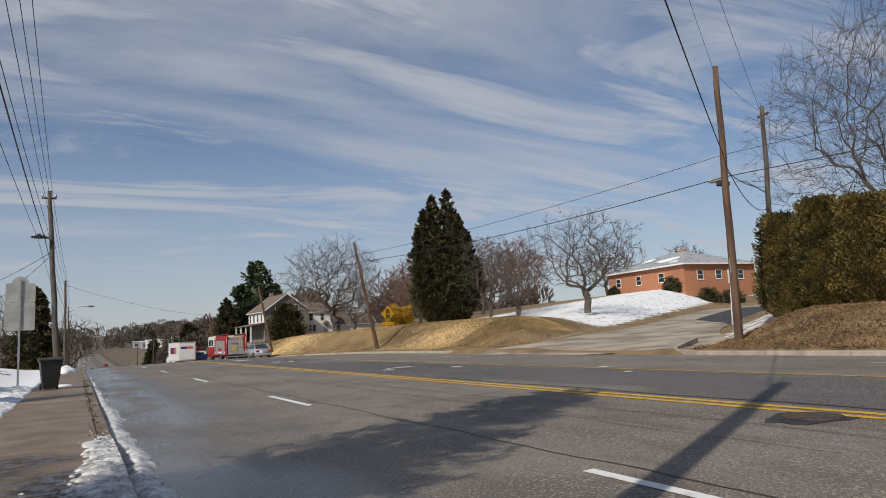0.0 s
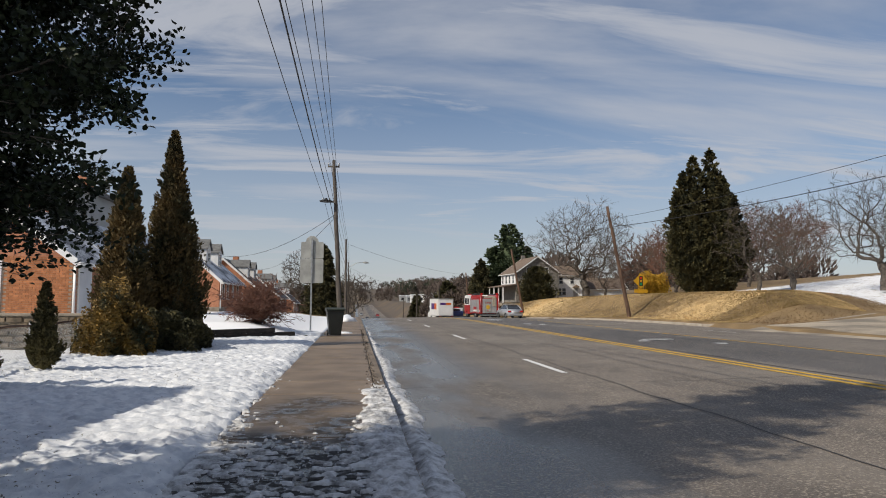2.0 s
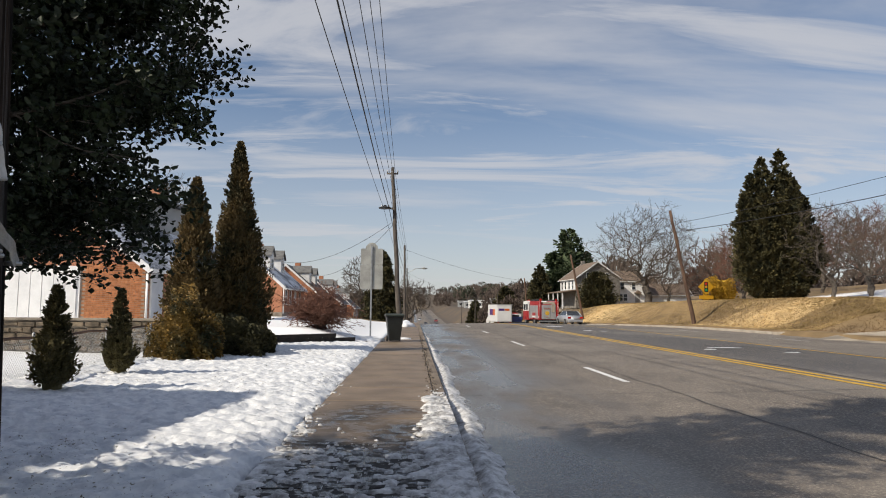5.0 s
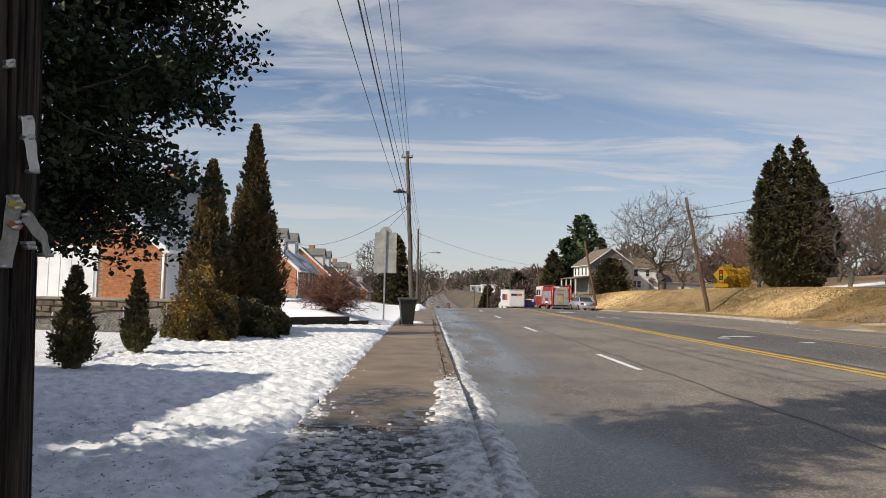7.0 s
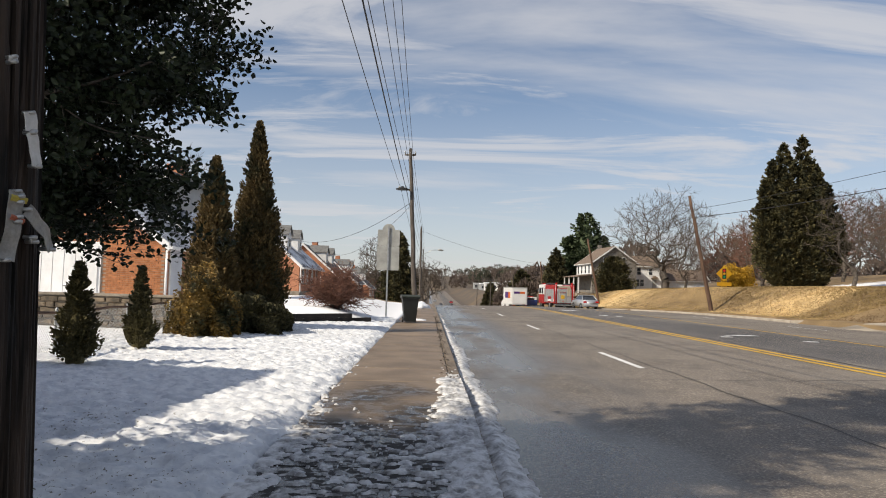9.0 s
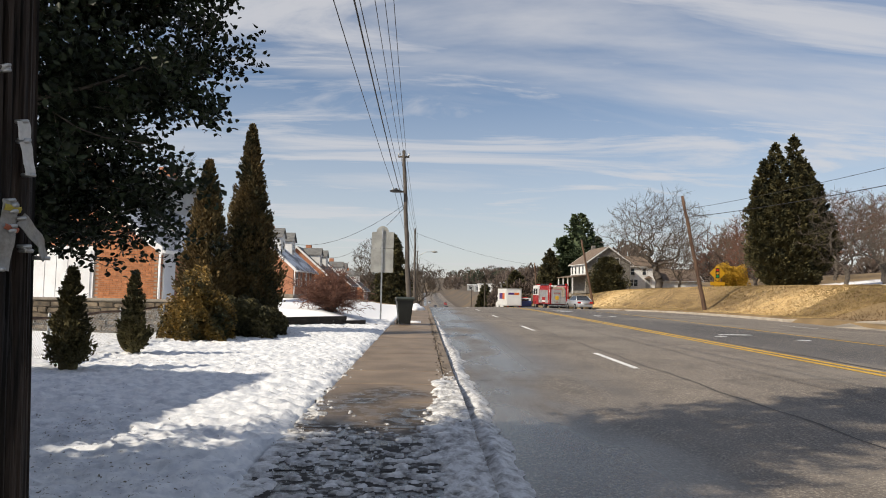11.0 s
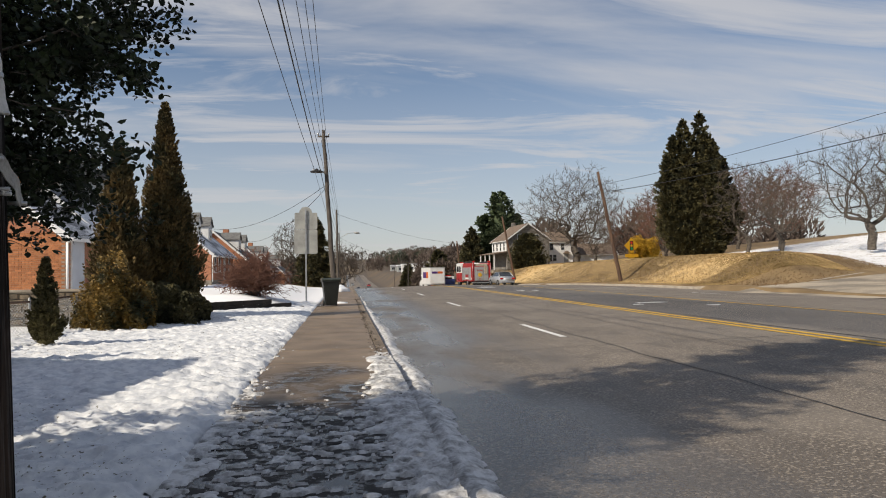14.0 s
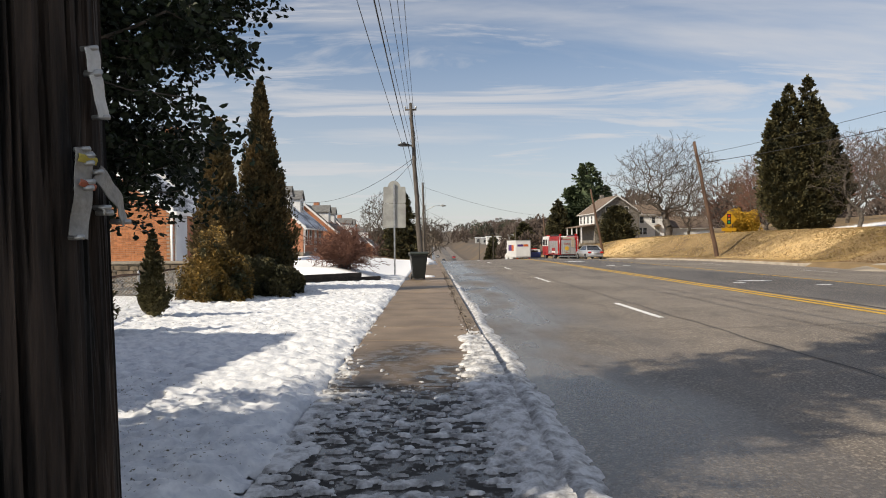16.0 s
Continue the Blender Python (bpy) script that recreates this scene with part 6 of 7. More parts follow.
# bracket lamp on the leaning street pole, street lamps and boxes on the others
part("lamp_arm", tube("lamp_arm", [rel(street_pole, (-1.1, 41.45, 7.35)), rel(street_pole, (-1.7, 41.2, 7.5))], 0.03, STEEL, 6), None, street_pole)
part("lamp_shade", tube("lamp_shade", [rel(street_pole, (-1.7, 41.2, 7.62)), rel(street_pole, (-1.7, 41.2, 7.52)), rel(street_pole, (-1.7, 41.2, 7.46)), rel(street_pole, (-1.7, 41.2, 7.4))], [0.06, 0.14, 0.4, 0.38], BLACK, 14), None, street_pole, "flat dish lamp shade")
part("lamp_arm", tube("lamp_arm", [rel(lamp_pole, (34.1, 24.0, 8.2)), rel(lamp_pole, (32.9, 24.4, 8.9)), rel(lamp_pole, (31.9, 24.8, 9.0))], 0.035, STEEL, 6), None, lamp_pole)
part("lamp_head", tube("lamp_head", [rel(lamp_pole, (32.0, 24.8, 9.0)), rel(lamp_pole, (31.6, 25.0, 9.03)), rel(lamp_pole, (31.0, 25.2, 8.98)), rel(lamp_pole, (30.8, 25.25, 8.95))], [0.05, 0.16, 0.14, 0.04], SIGN_BACK, 8), None, lamp_pole, "pale cobra-head lamp")
part("lamp_arm", tube("lamp_arm", [rel(pole_b, (-1.0, 79.5, 5.2)), rel(pole_b, (0.3, 79.3, 5.9)), rel(pole_b, (1.1, 79.2, 5.95))], 0.035, STEEL, 6), None, pole_b)
part("lamp_head", tube("lamp_head", [rel(pole_b, (1.0, 79.2, 5.95)), rel(pole_b, (1.3, 79.2, 5.95)), rel(pole_b, (1.7, 79.2, 5.9))], [0.05, 0.13, 0.04], SIGN_BACK, 8), None, pole_b, "pale cobra-head lamp")
part("cable_box", box(-0.35, 0.35, -0.12, 0.12, 6.9, 7.15, 0.04), BLACK, corner_pole, "black splice box")
part("pole_sign", box(-0.38, 0.02, -0.22, -0.2, 2.9, 3.6), SIGN_BACK, corner_pole, "small white sign")
post = thing("marker_post", "thin leaning white marker post in snow", "post", (32.0, 25.5, 1.3))
part("shaft", tube("shaft", [(0, 0, -0.3), (0.25, 0, 2.5)], 0.06, WHITE, 8), None, post)

# yellow warning sign with a signal picture
YSIGN = mat("yellow_sign_face", (0.52, 0.27, 0.01), (0.6, 0.33, 0.015), 3.0, 0.5, 0.0)
ws = thing("warning_sign", "yellow diamond signal-ahead sign on wooden posts", "sign", (30.2, 68.5, 2.2))
part("sign_face", prism([(0, 0.72), (0.82, 1.54), (0, 2.36), (-0.82, 1.54)], "y", -0.03, 0.0), YSIGN, ws)
part("signal_picture", box(-0.2, 0.2, -0.045, -0.035, 1.02, 2.06), BLACK, ws, "black signal outline")
for z, c in ((1.86, (0.5, 0.02, 0.01)), (1.54, (0.5, 0.28, 0.01)), (1.22, (0.01, 0.22, 0.08))):
    m = mat("signal_dot", c, tuple(q * 1.15 for q in c), 3.0, 0.5, 0.0)
    part("dot", prism([(0.13 * math.cos(a * 0.4488), z + 0.13 * math.sin(a * 0.4488)) for a in range(14)], "y", -0.055, -0.047), m, ws)
part("sub_plate", box(-0.75, 0.75, -0.03, 0.0, 0.3, 0.66), YSIGN, ws, "yellow plate below")
for x in (-0.4, 0.4):
    part("post", box(x - 0.04, x + 0.04, 0.01, 0.09, -0.6, 1.9), POLE_RED, ws)

# ---- vehicles as they stand on the road ----
RED = mat("red_paint", (0.36, 0.012, 0.016), (0.42, 0.02, 0.022), 1.0, 0.3, 0.0, coat=0.5)
TRUCK_WHITE = mat("white_truck_paint", (0.66, 0.66, 0.65), (0.75, 0.75, 0.74), 0.8, 0.35, 0.02)
ROLL_DOOR = mat("aluminium_shutter", (0.42, 0.42, 0.43), (0.52, 0.52, 0.53), 2.0, 0.4, 0.1, metal=0.6)
SILVER = mat("silver_paint", (0.42, 0.43, 0.45), (0.5, 0.51, 0.53), 1.0, 0.3, 0.0, metal=0.5, coat=0.5)
BLUE = mat("blue_paint", (0.015, 0.035, 0.16), (0.02, 0.05, 0.2), 1.0, 0.35, 0.0, coat=0.4)
TAIL = mat("red_lens", (0.4, 0.01, 0.01), (0.5, 0.02, 0.015), 2.0, 0.2, 0.0)
PURPLE = mat("purple_mark", (0.06, 0.015, 0.13), (0.07, 0.02, 0.16), 2.0, 0.5, 0.0)
ORANGE = mat("orange_mark_paint", (0.55, 0.10, 0.01), (0.6, 0.13, 0.02), 2.0, 0.5, 0.0)
HOSE = mat("tan_hose", (0.28, 0.24, 0.18), (0.4, 0.35, 0.28), 4.0, 0.8, 0.3)


def put_text(body, at, size, material, parent, name="lettering"):
    c = bpy.data.curves.new(name, "FONT")
    c.body, c.size, c.align_x, c.extrude = body, size, "CENTER", 0.004
    c.materials.append(material)
    ob = new(name, c)
    ob.parent = parent
    ob.matrix_basis = pose(*at, 90, 0, 0)
    return ob


def fire_truck(loc, rz):
    """Rear at y = 0, front at y = 9; the origin lies on the road under the tail."""
    th = thing("fire_engine", "red and white fire engine seen from behind", "fire engine", loc, rz)
    part("chassis", box(-0.9, 0.9, 0.4, 8.8, 0.45, 0.75, 0.02), BLACK, th)
    part("rear_body", box(-1.24, 1.24, 0.5, 5.2, 0.72, 2.55, 0.03), RED, th)
    part("white_band", box(-1.25, 1.25, 0.52, 5.18, 0.95, 1.18), TRUCK_WHITE, th, "white stripe")
    for s in (-1, 1):
        for y0, y1, z0 in ((0.75, 2.0, 0.85), (2.1, 3.7, 1.55), (3.8, 5.0, 0.85)):
            part("shutter", box(s * 1.22 - 0.04, s * 1.22 + 0.04, y0, y1, z0, 2.42, 0.01), ROLL_DOOR, th, "aluminium roller shutter")
        part("hose_tray", box(s * 1.05 - 0.18, s * 1.05 + 0.18, 0.5, 5.2, 2.56, 2.95, 0.03), RED, th)
        part("suction_hose", tube("suction_hose", [(s * 1.12, 0.7, 3.05), (s * 1.12, 5.0, 3.05)], 0.1, BLACK, 10), None, th)
        part("grab_rail", tube("grab_rail", [(s * 1.1, 0.42, 0.8), (s * 1.1, 0.38, 2.9)], 0.025, STEEL, 6), None, th)
        part("beacon", box(s * 0.95 - 0.12, s * 0.95 + 0.12, 0.5, 0.74, 3.0, 3.2, 0.03), TAIL, th, "red beacon")
        part("tail_light", box(s * 1.12 - 0.09, s * 1.12 + 0.09, 0.44, 0.5, 1.0, 1.5, 0.01), TAIL, th, "red tail lamp")
        part("chevron", box(s * 1.05 - 0.18, s * 1.05 + 0.18, 0.46, 0.5, 1.6, 2.5, 0.01), RED, th)
    part("rear_panel", box(-0.86, 0.86, 0.44, 0.5, 0.8, 2.5, 0.01), ROLL_DOOR, th, "grey rear panel")
    part("door_panel", box(-0.62, 0.2, 0.4, 0.44, 0.85, 2.2, 0.01), SIGN_BACK, th)
    part("emblem", prism([(-0.21 + 0.24 * math.cos(a * 0.3927), 1.5 + 0.26 * math.sin(a * 0.3927)) for a in range(16)], "y", 0.385, 0.4), YELLOW, th, "round yellow emblem")
    part("hose_load", box(-0.75, 0.75, 0.6, 4.8, 2.5, 2.85, 0.08), HOSE, th, "folded tan hose")
    part("hanging_hose", box(0.35, 0.75, 0.36, 0.44, 1.6, 2.75, 0.03), HOSE, th)
    part("tail_step", box(-1.22, 1.22, 0.0, 0.5, 0.5, 0.6, 0.01), STEEL, th)
    part("mud_flap", box(-1.15, 1.15, 0.3, 0.33, 0.2, 0.5), BLACK, th)
    part("pump_panel", box(-1.18, 1.18, 5.2, 6.0, 0.75, 2.6, 0.02), STEEL, th)
    part("cab", prism([(6.0, 0.6), (8.9, 0.6), (9.0, 1.5), (8.85, 2.75), (8.7, 2.95), (6.1, 3.0), (6.0, 2.9)], "x", -1.24, 1.24), RED, th)
    part("cab_top", prism([(5.99, 1.75), (8.99, 1.75), (8.86, 2.77), (8.71, 2.97), (6.1, 3.02), (5.99, 2.92)], "x", -1.25, 1.25), TRUCK_WHITE, th, "white cab top")
    for s in (-1, 1):
        for y0, y1 in ((6.3, 7.2), (7.5, 8.6)):
            part("cab_window", box(s * 1.25 - 0.012, s * 1.25 + 0.012, y0, y1, 1.85, 2.6, 0.005), GLASS, th, "dark cab window")
        part("mirror", box(s * 1.42 - 0.1, s * 1.42 + 0.1, 8.7, 8.76, 1.9, 2.4, 0.02), BLACK, th)
        wheel(th, s * 1.08, 2.9, 0.53, 0.53, 0.32); wheel(th, s * 1.08, 7.6, 0.53, 0.53, 0.32)
    part("light_bar", box(-0.9, 0.9, 7.9, 8.3, 2.98, 3.15, 0.03), TAIL, th, "red light bar")
    put_text("ENGINE", (-0.21, 0.383, 1.95), 0.22, RED, th)
    put_text("23", (-0.21, 0.383, 0.95), 0.24, RED, th)
    put_text("23", (0.0, 0.295, 0.25), 0.26, WHITE, th)
    return th


fire_truck((16.3, 80.0, road_z(16.3, 84) - 0.02), 3)


def box_truck(loc, rz):
    th = thing("box_truck", "white box lorry with purple and orange marks", "lorry", loc, rz)
    part("cargo_box", box(-1.28, 1.28, 0.3, 8.8, 1.15, 3.95, 0.03), TRUCK_WHITE, th)
    part("rear_door", box(-1.15, 1.15, 0.24, 0.3, 1.3, 3.8, 0.02), TRUCK_WHITE, th, "white roller door with fittings")
    part("top_rail", box(-1.3, 1.3, 0.22, 8.82, 3.9, 4.0), SIGN_BACK, th)
    for x0, x1, m in ((-0.95, 0.0, PURPLE), (0.05, 0.85, ORANGE)):
        part("mark", box(x0, x1, 0.225, 0.24, 2.95, 3.3), m, th, "plain coloured mark")
    for y0, y1, m in ((3.9, 6.9, PURPLE), (1.9, 3.8, ORANGE)):
        part("mark", box(-1.3, -1.285, y0, y1, 2.2, 3.2), m, th, "plain coloured mark")
    part("chassis", box(-0.5, 0.5, 0.3, 11.2, 0.6, 0.9), BLACK, th)
    part("bumper", box(-1.2, 1.2, 0.1, 0.2, 0.5, 0.62), TAIL, th, "red and white striped bumper")
    part("cab", prism([(9.0, 0.5), (11.6, 0.5), (11.7, 1.3), (10.4, 1.7), (10.1, 2.7), (9.0, 2.85)], "x", -1.15, 1.15), TRUCK_WHITE, th)
    for s in (-1, 1):
        part("side_skirt", box(s * 1.2 - 0.03, s * 1.2 + 0.03, 3.2, 6.6, 0.5, 1.1, 0.01), TRUCK_WHITE, th)
        part("cab_window", box(s * 1.16 - 0.012, s * 1.16 + 0.012, 9.3, 10.1, 1.75, 2.5), GLASS, th)
        part("tail_light", box(s * 1.0 - 0.12, s * 1.0 + 0.12, 0.2, 0.26, 0.95, 1.07), TAIL, th)
        wheel(th, s * 1.0, 1.7, 0.5, 0.5, 0.45); wheel(th, s * 1.0, 7.6, 0.5, 0.5, 0.45); wheel(th, s * 1.0, 10.8, 0.5, 0.5, 0.3)
    return th


box_truck((15.0, 110.0, road_z(15.0, 114) - 0.06), 3)


def car(loc, rz, paint, label):
    """A saloon: lower body, tapered glasshouse, lamps and wheels; the tail at y = 0."""
    th = thing("car", label, "car", loc, rz, group="cars on the road")
    bm = bmesh.new()
    prof = [(0.05, 0.35), (0.0, 0.62), (0.06, 0.92), (0.55, 1.0), (1.3, 1.0), (3.2, 0.98), (4.2, 0.86), (4.6, 0.66), (4.62, 0.4), (4.4, 0.25), (0.3, 0.25)]
    prism(prof, "x", -0.9, 0.9, bm)
    for v in bm.verts:
        if v.co.z > 0.8:
            v.co.x *= 0.93
        if v.co.y > 4.3 or v.co.y < 0.1:
            v.co.x *= 0.9
    bmesh.ops.bevel(bm, geom=[e for e in bm.edges], offset=0.04, segments=2, affect="EDGES")
    part("body", bm, paint, th, shade=True)
    bm = bmesh.new()
    lo = [bm.verts.new(p) for p in ((-0.78, 0.5, 0.97), (0.78, 0.5, 0.97), (0.8, 3.35, 0.97), (-0.8, 3.35, 0.97))]
    hi = [bm.verts.new(p) for p in ((-0.56, 1.25, 1.42), (0.56, 1.25, 1.42), (0.58, 2.45, 1.45), (-0.58, 2.45, 1.45))]
    for i in range(4):
        bm.faces.new((lo[i], lo[(i + 1) % 4], hi[(i + 1) % 4], hi[i]))
    bm.faces.new(hi)
    part("glasshouse", bm, GLASS, th, "dark car windows")
    part("roof", box(-0.6, 0.6, 1.15, 2.5, 1.42, 1.48, 0.025), paint, th)
    for s in (-1, 1):
        part("pillar", tube("pillar", [(s * 0.8, 0.45, 0.97), (s * 0.59, 1.22, 1.45)], 0.05, paint, 6), None, th)
        part("pillar", tube("pillar", [(s * 0.81, 3.35, 0.97), (s * 0.6, 2.45, 1.46)], 0.035, paint, 6), None, th)
        part("tail_light", box(s * 0.66 - 0.16, s * 0.66 + 0.16, -0.02, 0.1, 0.68, 0.86, 0.02), TAIL, th, "red tail lamp")
        part("mirror", box(s * 0.98 - 0.09, s * 0.98 + 0.09, 2.95, 3.1, 0.95, 1.07, 0.03), paint, th)
        wheel(th, s * 0.8, 0.95, 0.32, 0.32, 0.2); wheel(th, s * 0.8, 3.7, 0.32, 0.32, 0.2)
    part("number_plate", box(-0.16, 0.16, -0.02, 0.02, 0.62, 0.72), SIGN_BACK, th)
    part("bumper", box(-0.78, 0.78, -0.04, 0.12, 0.32, 0.52, 0.03), paint, th)
    return th


car((17.2, 71.0, road_z(17.2, 73) - 0.01), 4, SILVER, "silver saloon car driving off along the road")
DARK_PAINT = mat("dark_paint", (0.02, 0.022, 0.026), (0.035, 0.036, 0.04), 1.0, 0.3, 0.0, coat=0.4)
for k, (x, y, rz, p) in enumerate(((3.0, 210, 180, DARK_PAINT), (6.0, 240, 180, DARK_PAINT), (2.6, 300, 180, SILVER), (6.2, 330, 180, DARK_PAINT), (11, 260, 0, TRUCK_WHITE), (11, 310, 0, DARK_PAINT), (15, 285, 0, TRUCK_WHITE), (13, 380, 0, RED), (4, 400, 180, SILVER))):
    car((x, y, road_z(x, y) + hill_z(x, y)), rz, p, "small distant car on the valley road")


def tow_truck(loc, rz):
    th = thing("tow_truck", "white and blue flatbed tow lorry", "lorry", loc, rz)
    part("flatbed", box(-1.2, 1.2, 0.0, 5.6, 0.95, 1.12, 0.02), BLACK, th, "dark flat bed")
    part("chassis", box(-0.5, 0.5, 0.4, 8.0, 0.6, 0.9), BLACK, th)
    part("headboard", box(-1.15, 1.15, 5.5, 5.65, 1.12, 2.0, 0.02), BLUE, th)
    part("cab", prism([(5.8, 0.6), (8.2, 0.6), (8.3, 1.35), (7.4, 1.55), (7.0, 2.45), (5.8, 2.5)], "x", -1.1, 1.1), TRUCK_WHITE, th)
    part("rear_window", box(-0.7, 0.7, 5.77, 5.8, 1.6, 2.3), GLASS, th)
    part("light_bar", box(-0.6, 0.6, 6.1, 6.4, 2.5, 2.65, 0.03), TAIL, th)
    part("side_box", box(-1.22, -0.6, 3.6, 5.4, 0.4, 0.93, 0.02), BLUE, th)
    for s in (-1, 1):
        part("tail_light", box(s * 0.9 - 0.1, s * 0.9 + 0.1, -0.04, 0.02, 0.8, 0.92), TAIL, th)
        wheel(th, s * 0.95, 1.8, 0.45, 0.45, 0.4); wheel(th, s * 0.95, 7.3, 0.45, 0.45, 0.28)
    return th


tow_truck((18.2, 112.0, road_z(17.5, 115) - 0.05), 3)

# ---- the valley beyond the crest ----
WOOD_BROWN = mat("winter_woods", (0.075, 0.055, 0.045), (0.15, 0.115, 0.095), 0.05, 0.95, 0.0, 0.6, island=0.3)
WOOD_DARK = mat("evergreen_woods", (0.02, 0.028, 0.016), (0.045, 0.055, 0.03), 0.05, 0.95, 0.0, 0.6, island=0.3)


def woods(name, label, spots, material, height, per, seed, size):
    r = np.random.default_rng(seed)
    P, D = [], []
    for x, y in spots:
        h = height * r.uniform(0.7, 1.25)
        z0 = land_z(x, y)
        d = r.normal(size=(per, 3)); d /= np.linalg.norm(d, axis=1)[:, None]
        q = d * r.uniform(0.35, 1, per)[:, None] ** 0.5 * np.array([h * 0.38, h * 0.38, h * 0.48]) + np.array([x, y, z0 + h * 0.52])
        P.append(q); D.append(d + np.array([0, 0, 0.8]))
    v, f = sprays(np.concatenate(P), np.concatenate(D), size, size * 0.2, -0.1, seed)
    thing(name, label, "woods", kind="stuff", data=np_mesh(name, v, f, material))


rr = np.random.default_rng(9)
spots = []
while len(spots) < 800:
    y = rr.uniform(190, 1300); x = rr.uniform(-0.5 * y, 0.75 * y)
    if -45 < x < 62 and y < 620:
        continue
    if abs(x - 10) < 16 and y < 720:
        continue
    spots.append((x, y))
woods("far_woods", "brown leafless woods on the valley sides", spots, WOOD_BROWN, 13.0, 210, 91, 2.0)
spots = [(24 + 8 * math.sin(k * 1.7) + k * 0.9, 150 + k * 7.5) for k in range(26)] + [(34 + 11 * math.sin(k * 2.3) + k * 0.8, 125 + k * 6.5) for k in range(44)] + [(-14 - 10 * abs(math.sin(k)), 165 + 12 * k) for k in range(16)]
spots = [q for q in spots if not (22 < q[0] < 62 and q[1] < 152)]
woods("roadside_woods", "brown leafless thicket beside the valley road", spots, WOOD_BROWN, 7.0, 800, 92, 0.7)
spots = [(rr.uniform(-300, 400), rr.uniform(500, 1100)) for _ in range(120)]
spots = [s for s in spots if abs(s[0] - 10) > 25] 
woods("far_evergreens", "dark evergreens among the far woods", spots, WOOD_DARK, 14.0, 90, 93, 2.4)
conifer("spruce", "dark ragged evergreen beside the valley road", (23.0, 168.0, -6.2), 12.5, 4.0, NEEDLE, 9000, 94, 0.5, 0.6, 0.4, 0.0, 0.1)
conifer("spruce", "small dark spruce beside the valley road", (18.8, 205.0, -7.5), 11.0, 3.0, NEEDLE, 7000, 95, 0.7, 0.6, 0.3, 0.0, 0.0)
for k, (x, y) in enumerate(((20, 160), (17.5, 190), (-2.0, 165), (-2.0, 210), (18, 250), (-2, 260))):
    z = land_z(x, y)
    pole("utility_pole", "pale wooden pole beside the valley road", (x, y, z), (x + 0.1, y, z + 9.5), 0.17, 0.12, POLE_GREY, "valley poles")


def shop(loc, w, d, h, roof_snow, k):
    th = thing("shop_building", "low flat-roofed roadside building in the valley", "building", loc, group="valley buildings")
    part("wall", box(0, w, 0, d, -1, h), (WHITE, BRICK_FAR, SIDING, CONCRETE)[k % 4], th)
    part("roof", box(-0.3, w + 0.3, -0.3, d + 0.3, h, h + 0.4), SNOW if roof_snow else SHINGLE, th)
    n = max(2, int(w / 4))
    for i in range(n):
        window(th, (w * (i + 0.5) / n, 0, h * 0.5), "y", -1, w / n * 0.6, h * 0.45)
    return th


for k in range(16):
    side = 1 if k % 3 else -1
    y = 215 + 24 * k
    x = 26 + 9 * (k % 2) + 0.02 * y if side > 0 else -32 - 4 * (k % 2)
    shop((x, y, land_z(x, y)), 12 + 4 * (k % 3), 9, 3.6 + 0.6 * (k % 3), k % 2 == 0, k)

# snow crumbs on the far lanes and piles beside the pavement
def snow_lump(loc, sx, sy, sz, seed, label, material):
    bm = bmesh.new()
    bmesh.ops.create_icosphere(bm, subdivisions=3, radius=1.0)
    for v in bm.verts:
        n = 1 + 0.3 * noise.noise(v.co * 2.0 + Vector((seed, 0, 0))) + 0.12 * noise.noise(v.co * 6.0)
        v.co = Vector((v.co.x * sx * n, v.co.y * sy * n, max(-0.05, v.co.z) * sz * n))
    th = thing("snow_pile", label, "snow pile", loc, group="snow piles")
    part("lump", bm, material, th, shade=True)


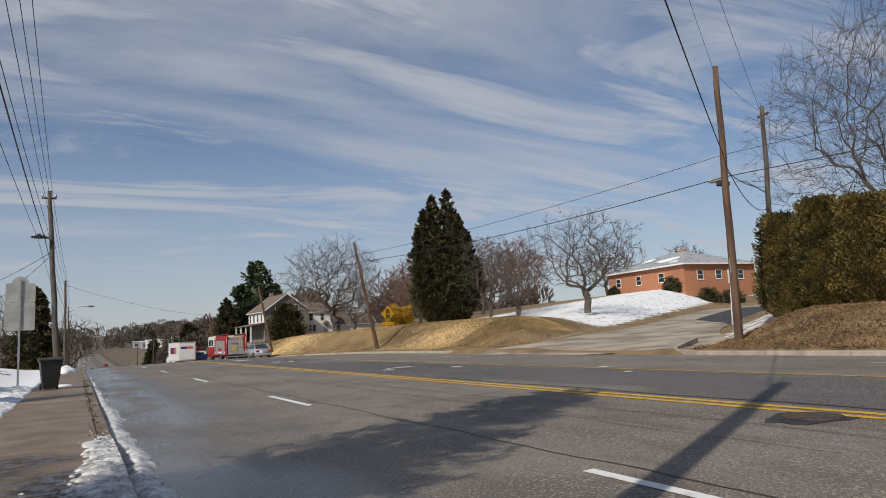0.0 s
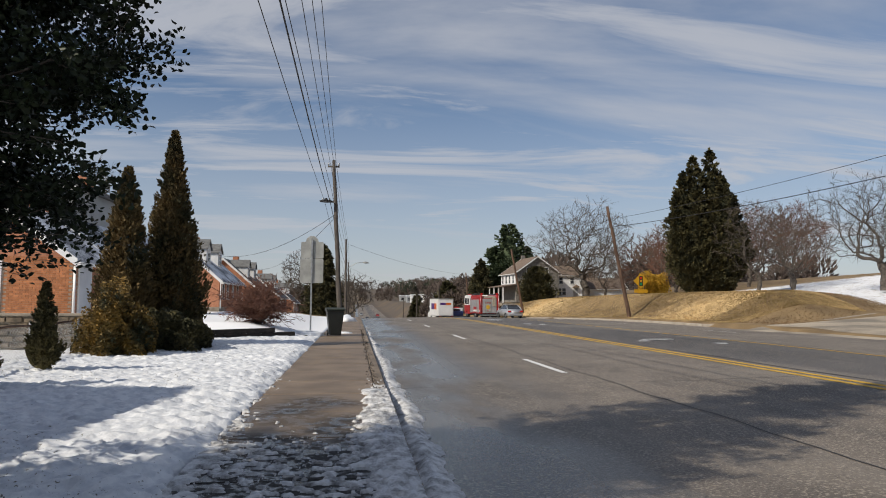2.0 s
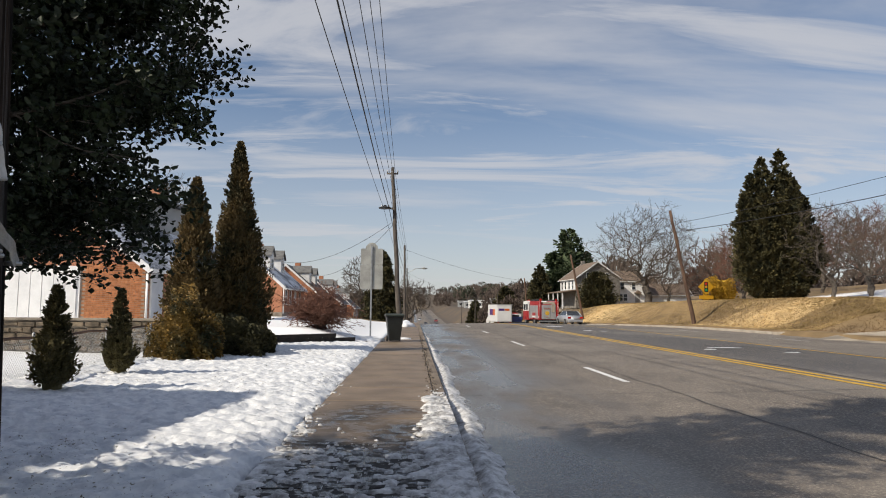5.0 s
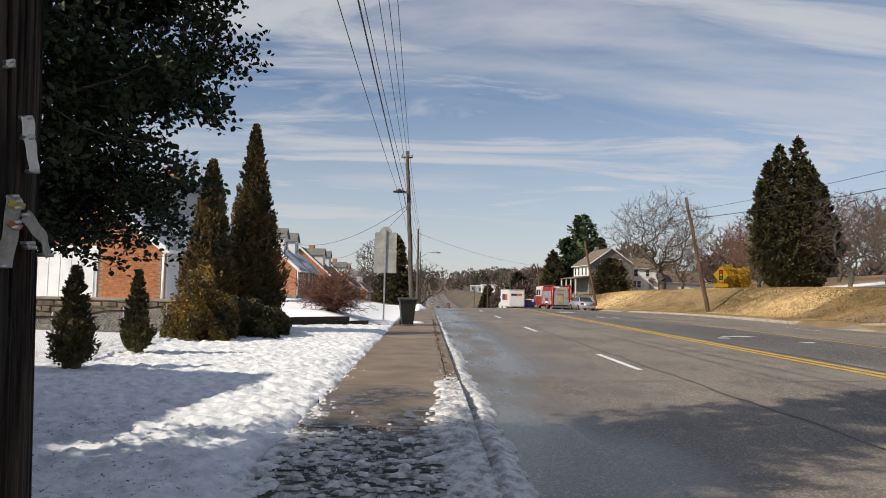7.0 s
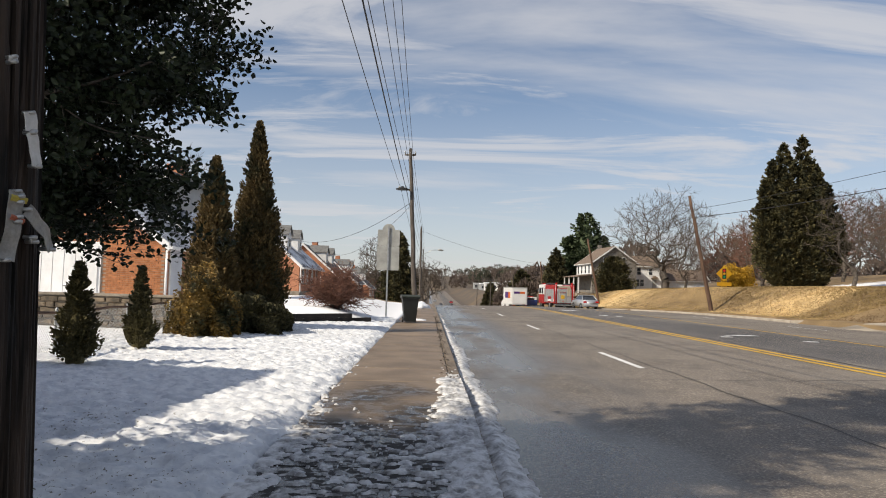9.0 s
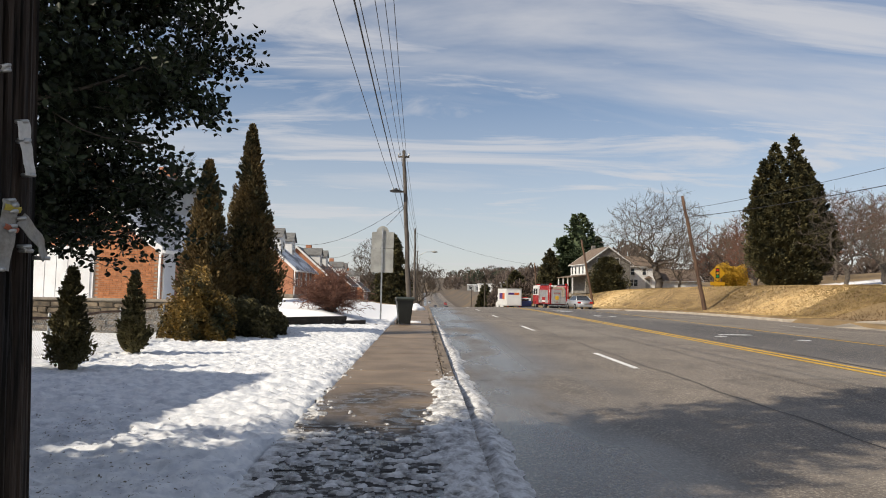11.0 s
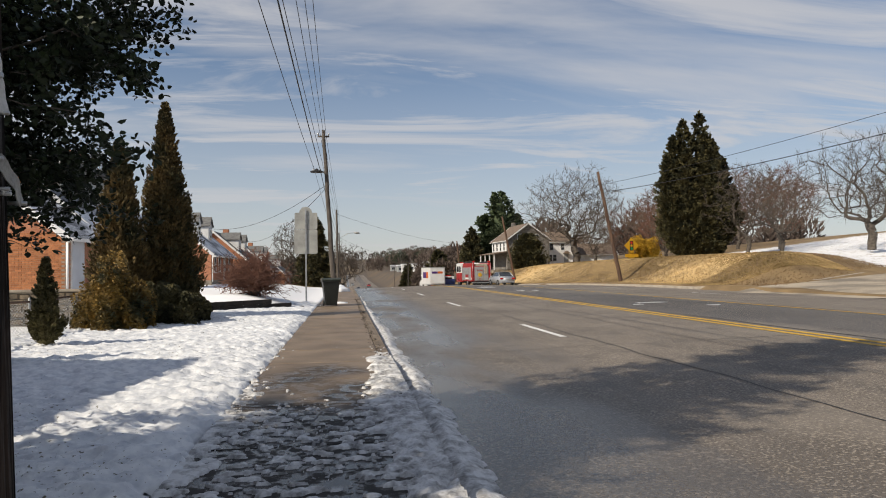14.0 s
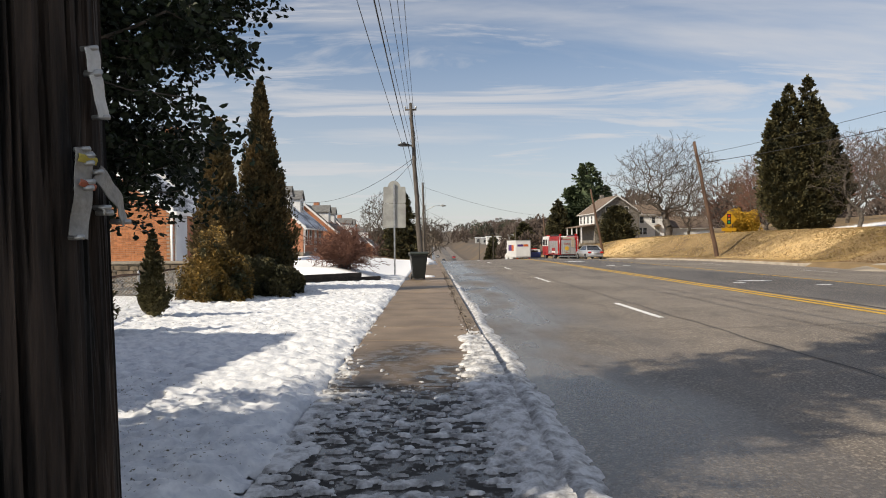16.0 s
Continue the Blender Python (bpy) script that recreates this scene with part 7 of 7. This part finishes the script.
snow_lump((-0.45, 44.5, 0.14), 0.7, 0.9, 0.4, 1, "small ploughed snow pile on the pavement", SNOW)
snow_lump((-0.3, 28.0, 0.14), 0.35, 0.3, 0.07, 2, "flat remnant of snow on the pavement", SNOW)
snow_lump((0.35, 10.2, 0.14), 0.16, 0.35, 0.06, 3, "melting snow lump beside the kerb", SLUSH)
snow_lump((-1.5, 26.0, 0.17), 0.5, 0.35, 0.16, 4, "snow heaped round the sign post", SNOW)
for k, (x, y, sx, sy) in enumerate(((11.5, 20.5, 0.35, 0.3), (10.4, 22.5, 0.8, 0.35), (9.6, 21.8, 0.3, 0.25), (9.8, 47.0, 0.9, 1.4), (10.0, 38.5, 0.35, 0.6), (10.6, 37.5, 0.3, 0.4), (13.6, 15.5, 0.25, 0.2), (12.2, 13.0, 0.2, 0.15))):
    snow_lump((x, y, road_z(x, y) - 0.005), sx * 0.7, sy * 0.7, 0.02, 10 + k, "thin patch of packed snow on asphalt", SLUSH)

# separate bricks on the garage gable that faces the lawn
brick_bm = box(0, 0.205, -0.014, 0.012, 0, 0.062)
bm_me = bpy.data.meshes.new("brick"); brick_bm.to_mesh(bm_me); brick_bm.free(); bm_me.materials.append(BRICK)
count = 0
rest = bmesh.new()
for row in range(58):
    z = 0.06 + row * 0.0715
    half = 2.8 if z < 2.08 else 2.8 - (z + 0.08 - 2.12) / 2.05 * 2.8
    if half < 0.2:
        break
    x = -2.8 + half - 0.215 + (0.1 if row % 2 else 0)
    while x > -2.8 - half:
        inside = x + 0.205 < -2.8 + half
        in_door = -5.15 < x < -2.32 and z < 2.06
        if inside and not in_door:
            if count < 300 and x > -2.4:
                ob = part("brick", bm_me, None, G)
                ob.matrix_basis = pose(x, 0, z)
                count += 1
            else:
                box(x, x + 0.205, -0.014, 0.0, z, z + 0.062, 0, rest)
        x -= 0.215
for row in range(28):
    z = 0.06 + row * 0.0715
    y = 0.02 + (0.1 if row % 2 else 0)
    while y < 4.2:
        if not (0.28 < y < 1.67 and z < 2.02):
            box(0.0, 0.014, y, y + 0.205, z, z + 0.062, 0, rest)
        y += 0.215
tagged(part("brickwork", rest, BRICK_FAR, G), kind="stuff")
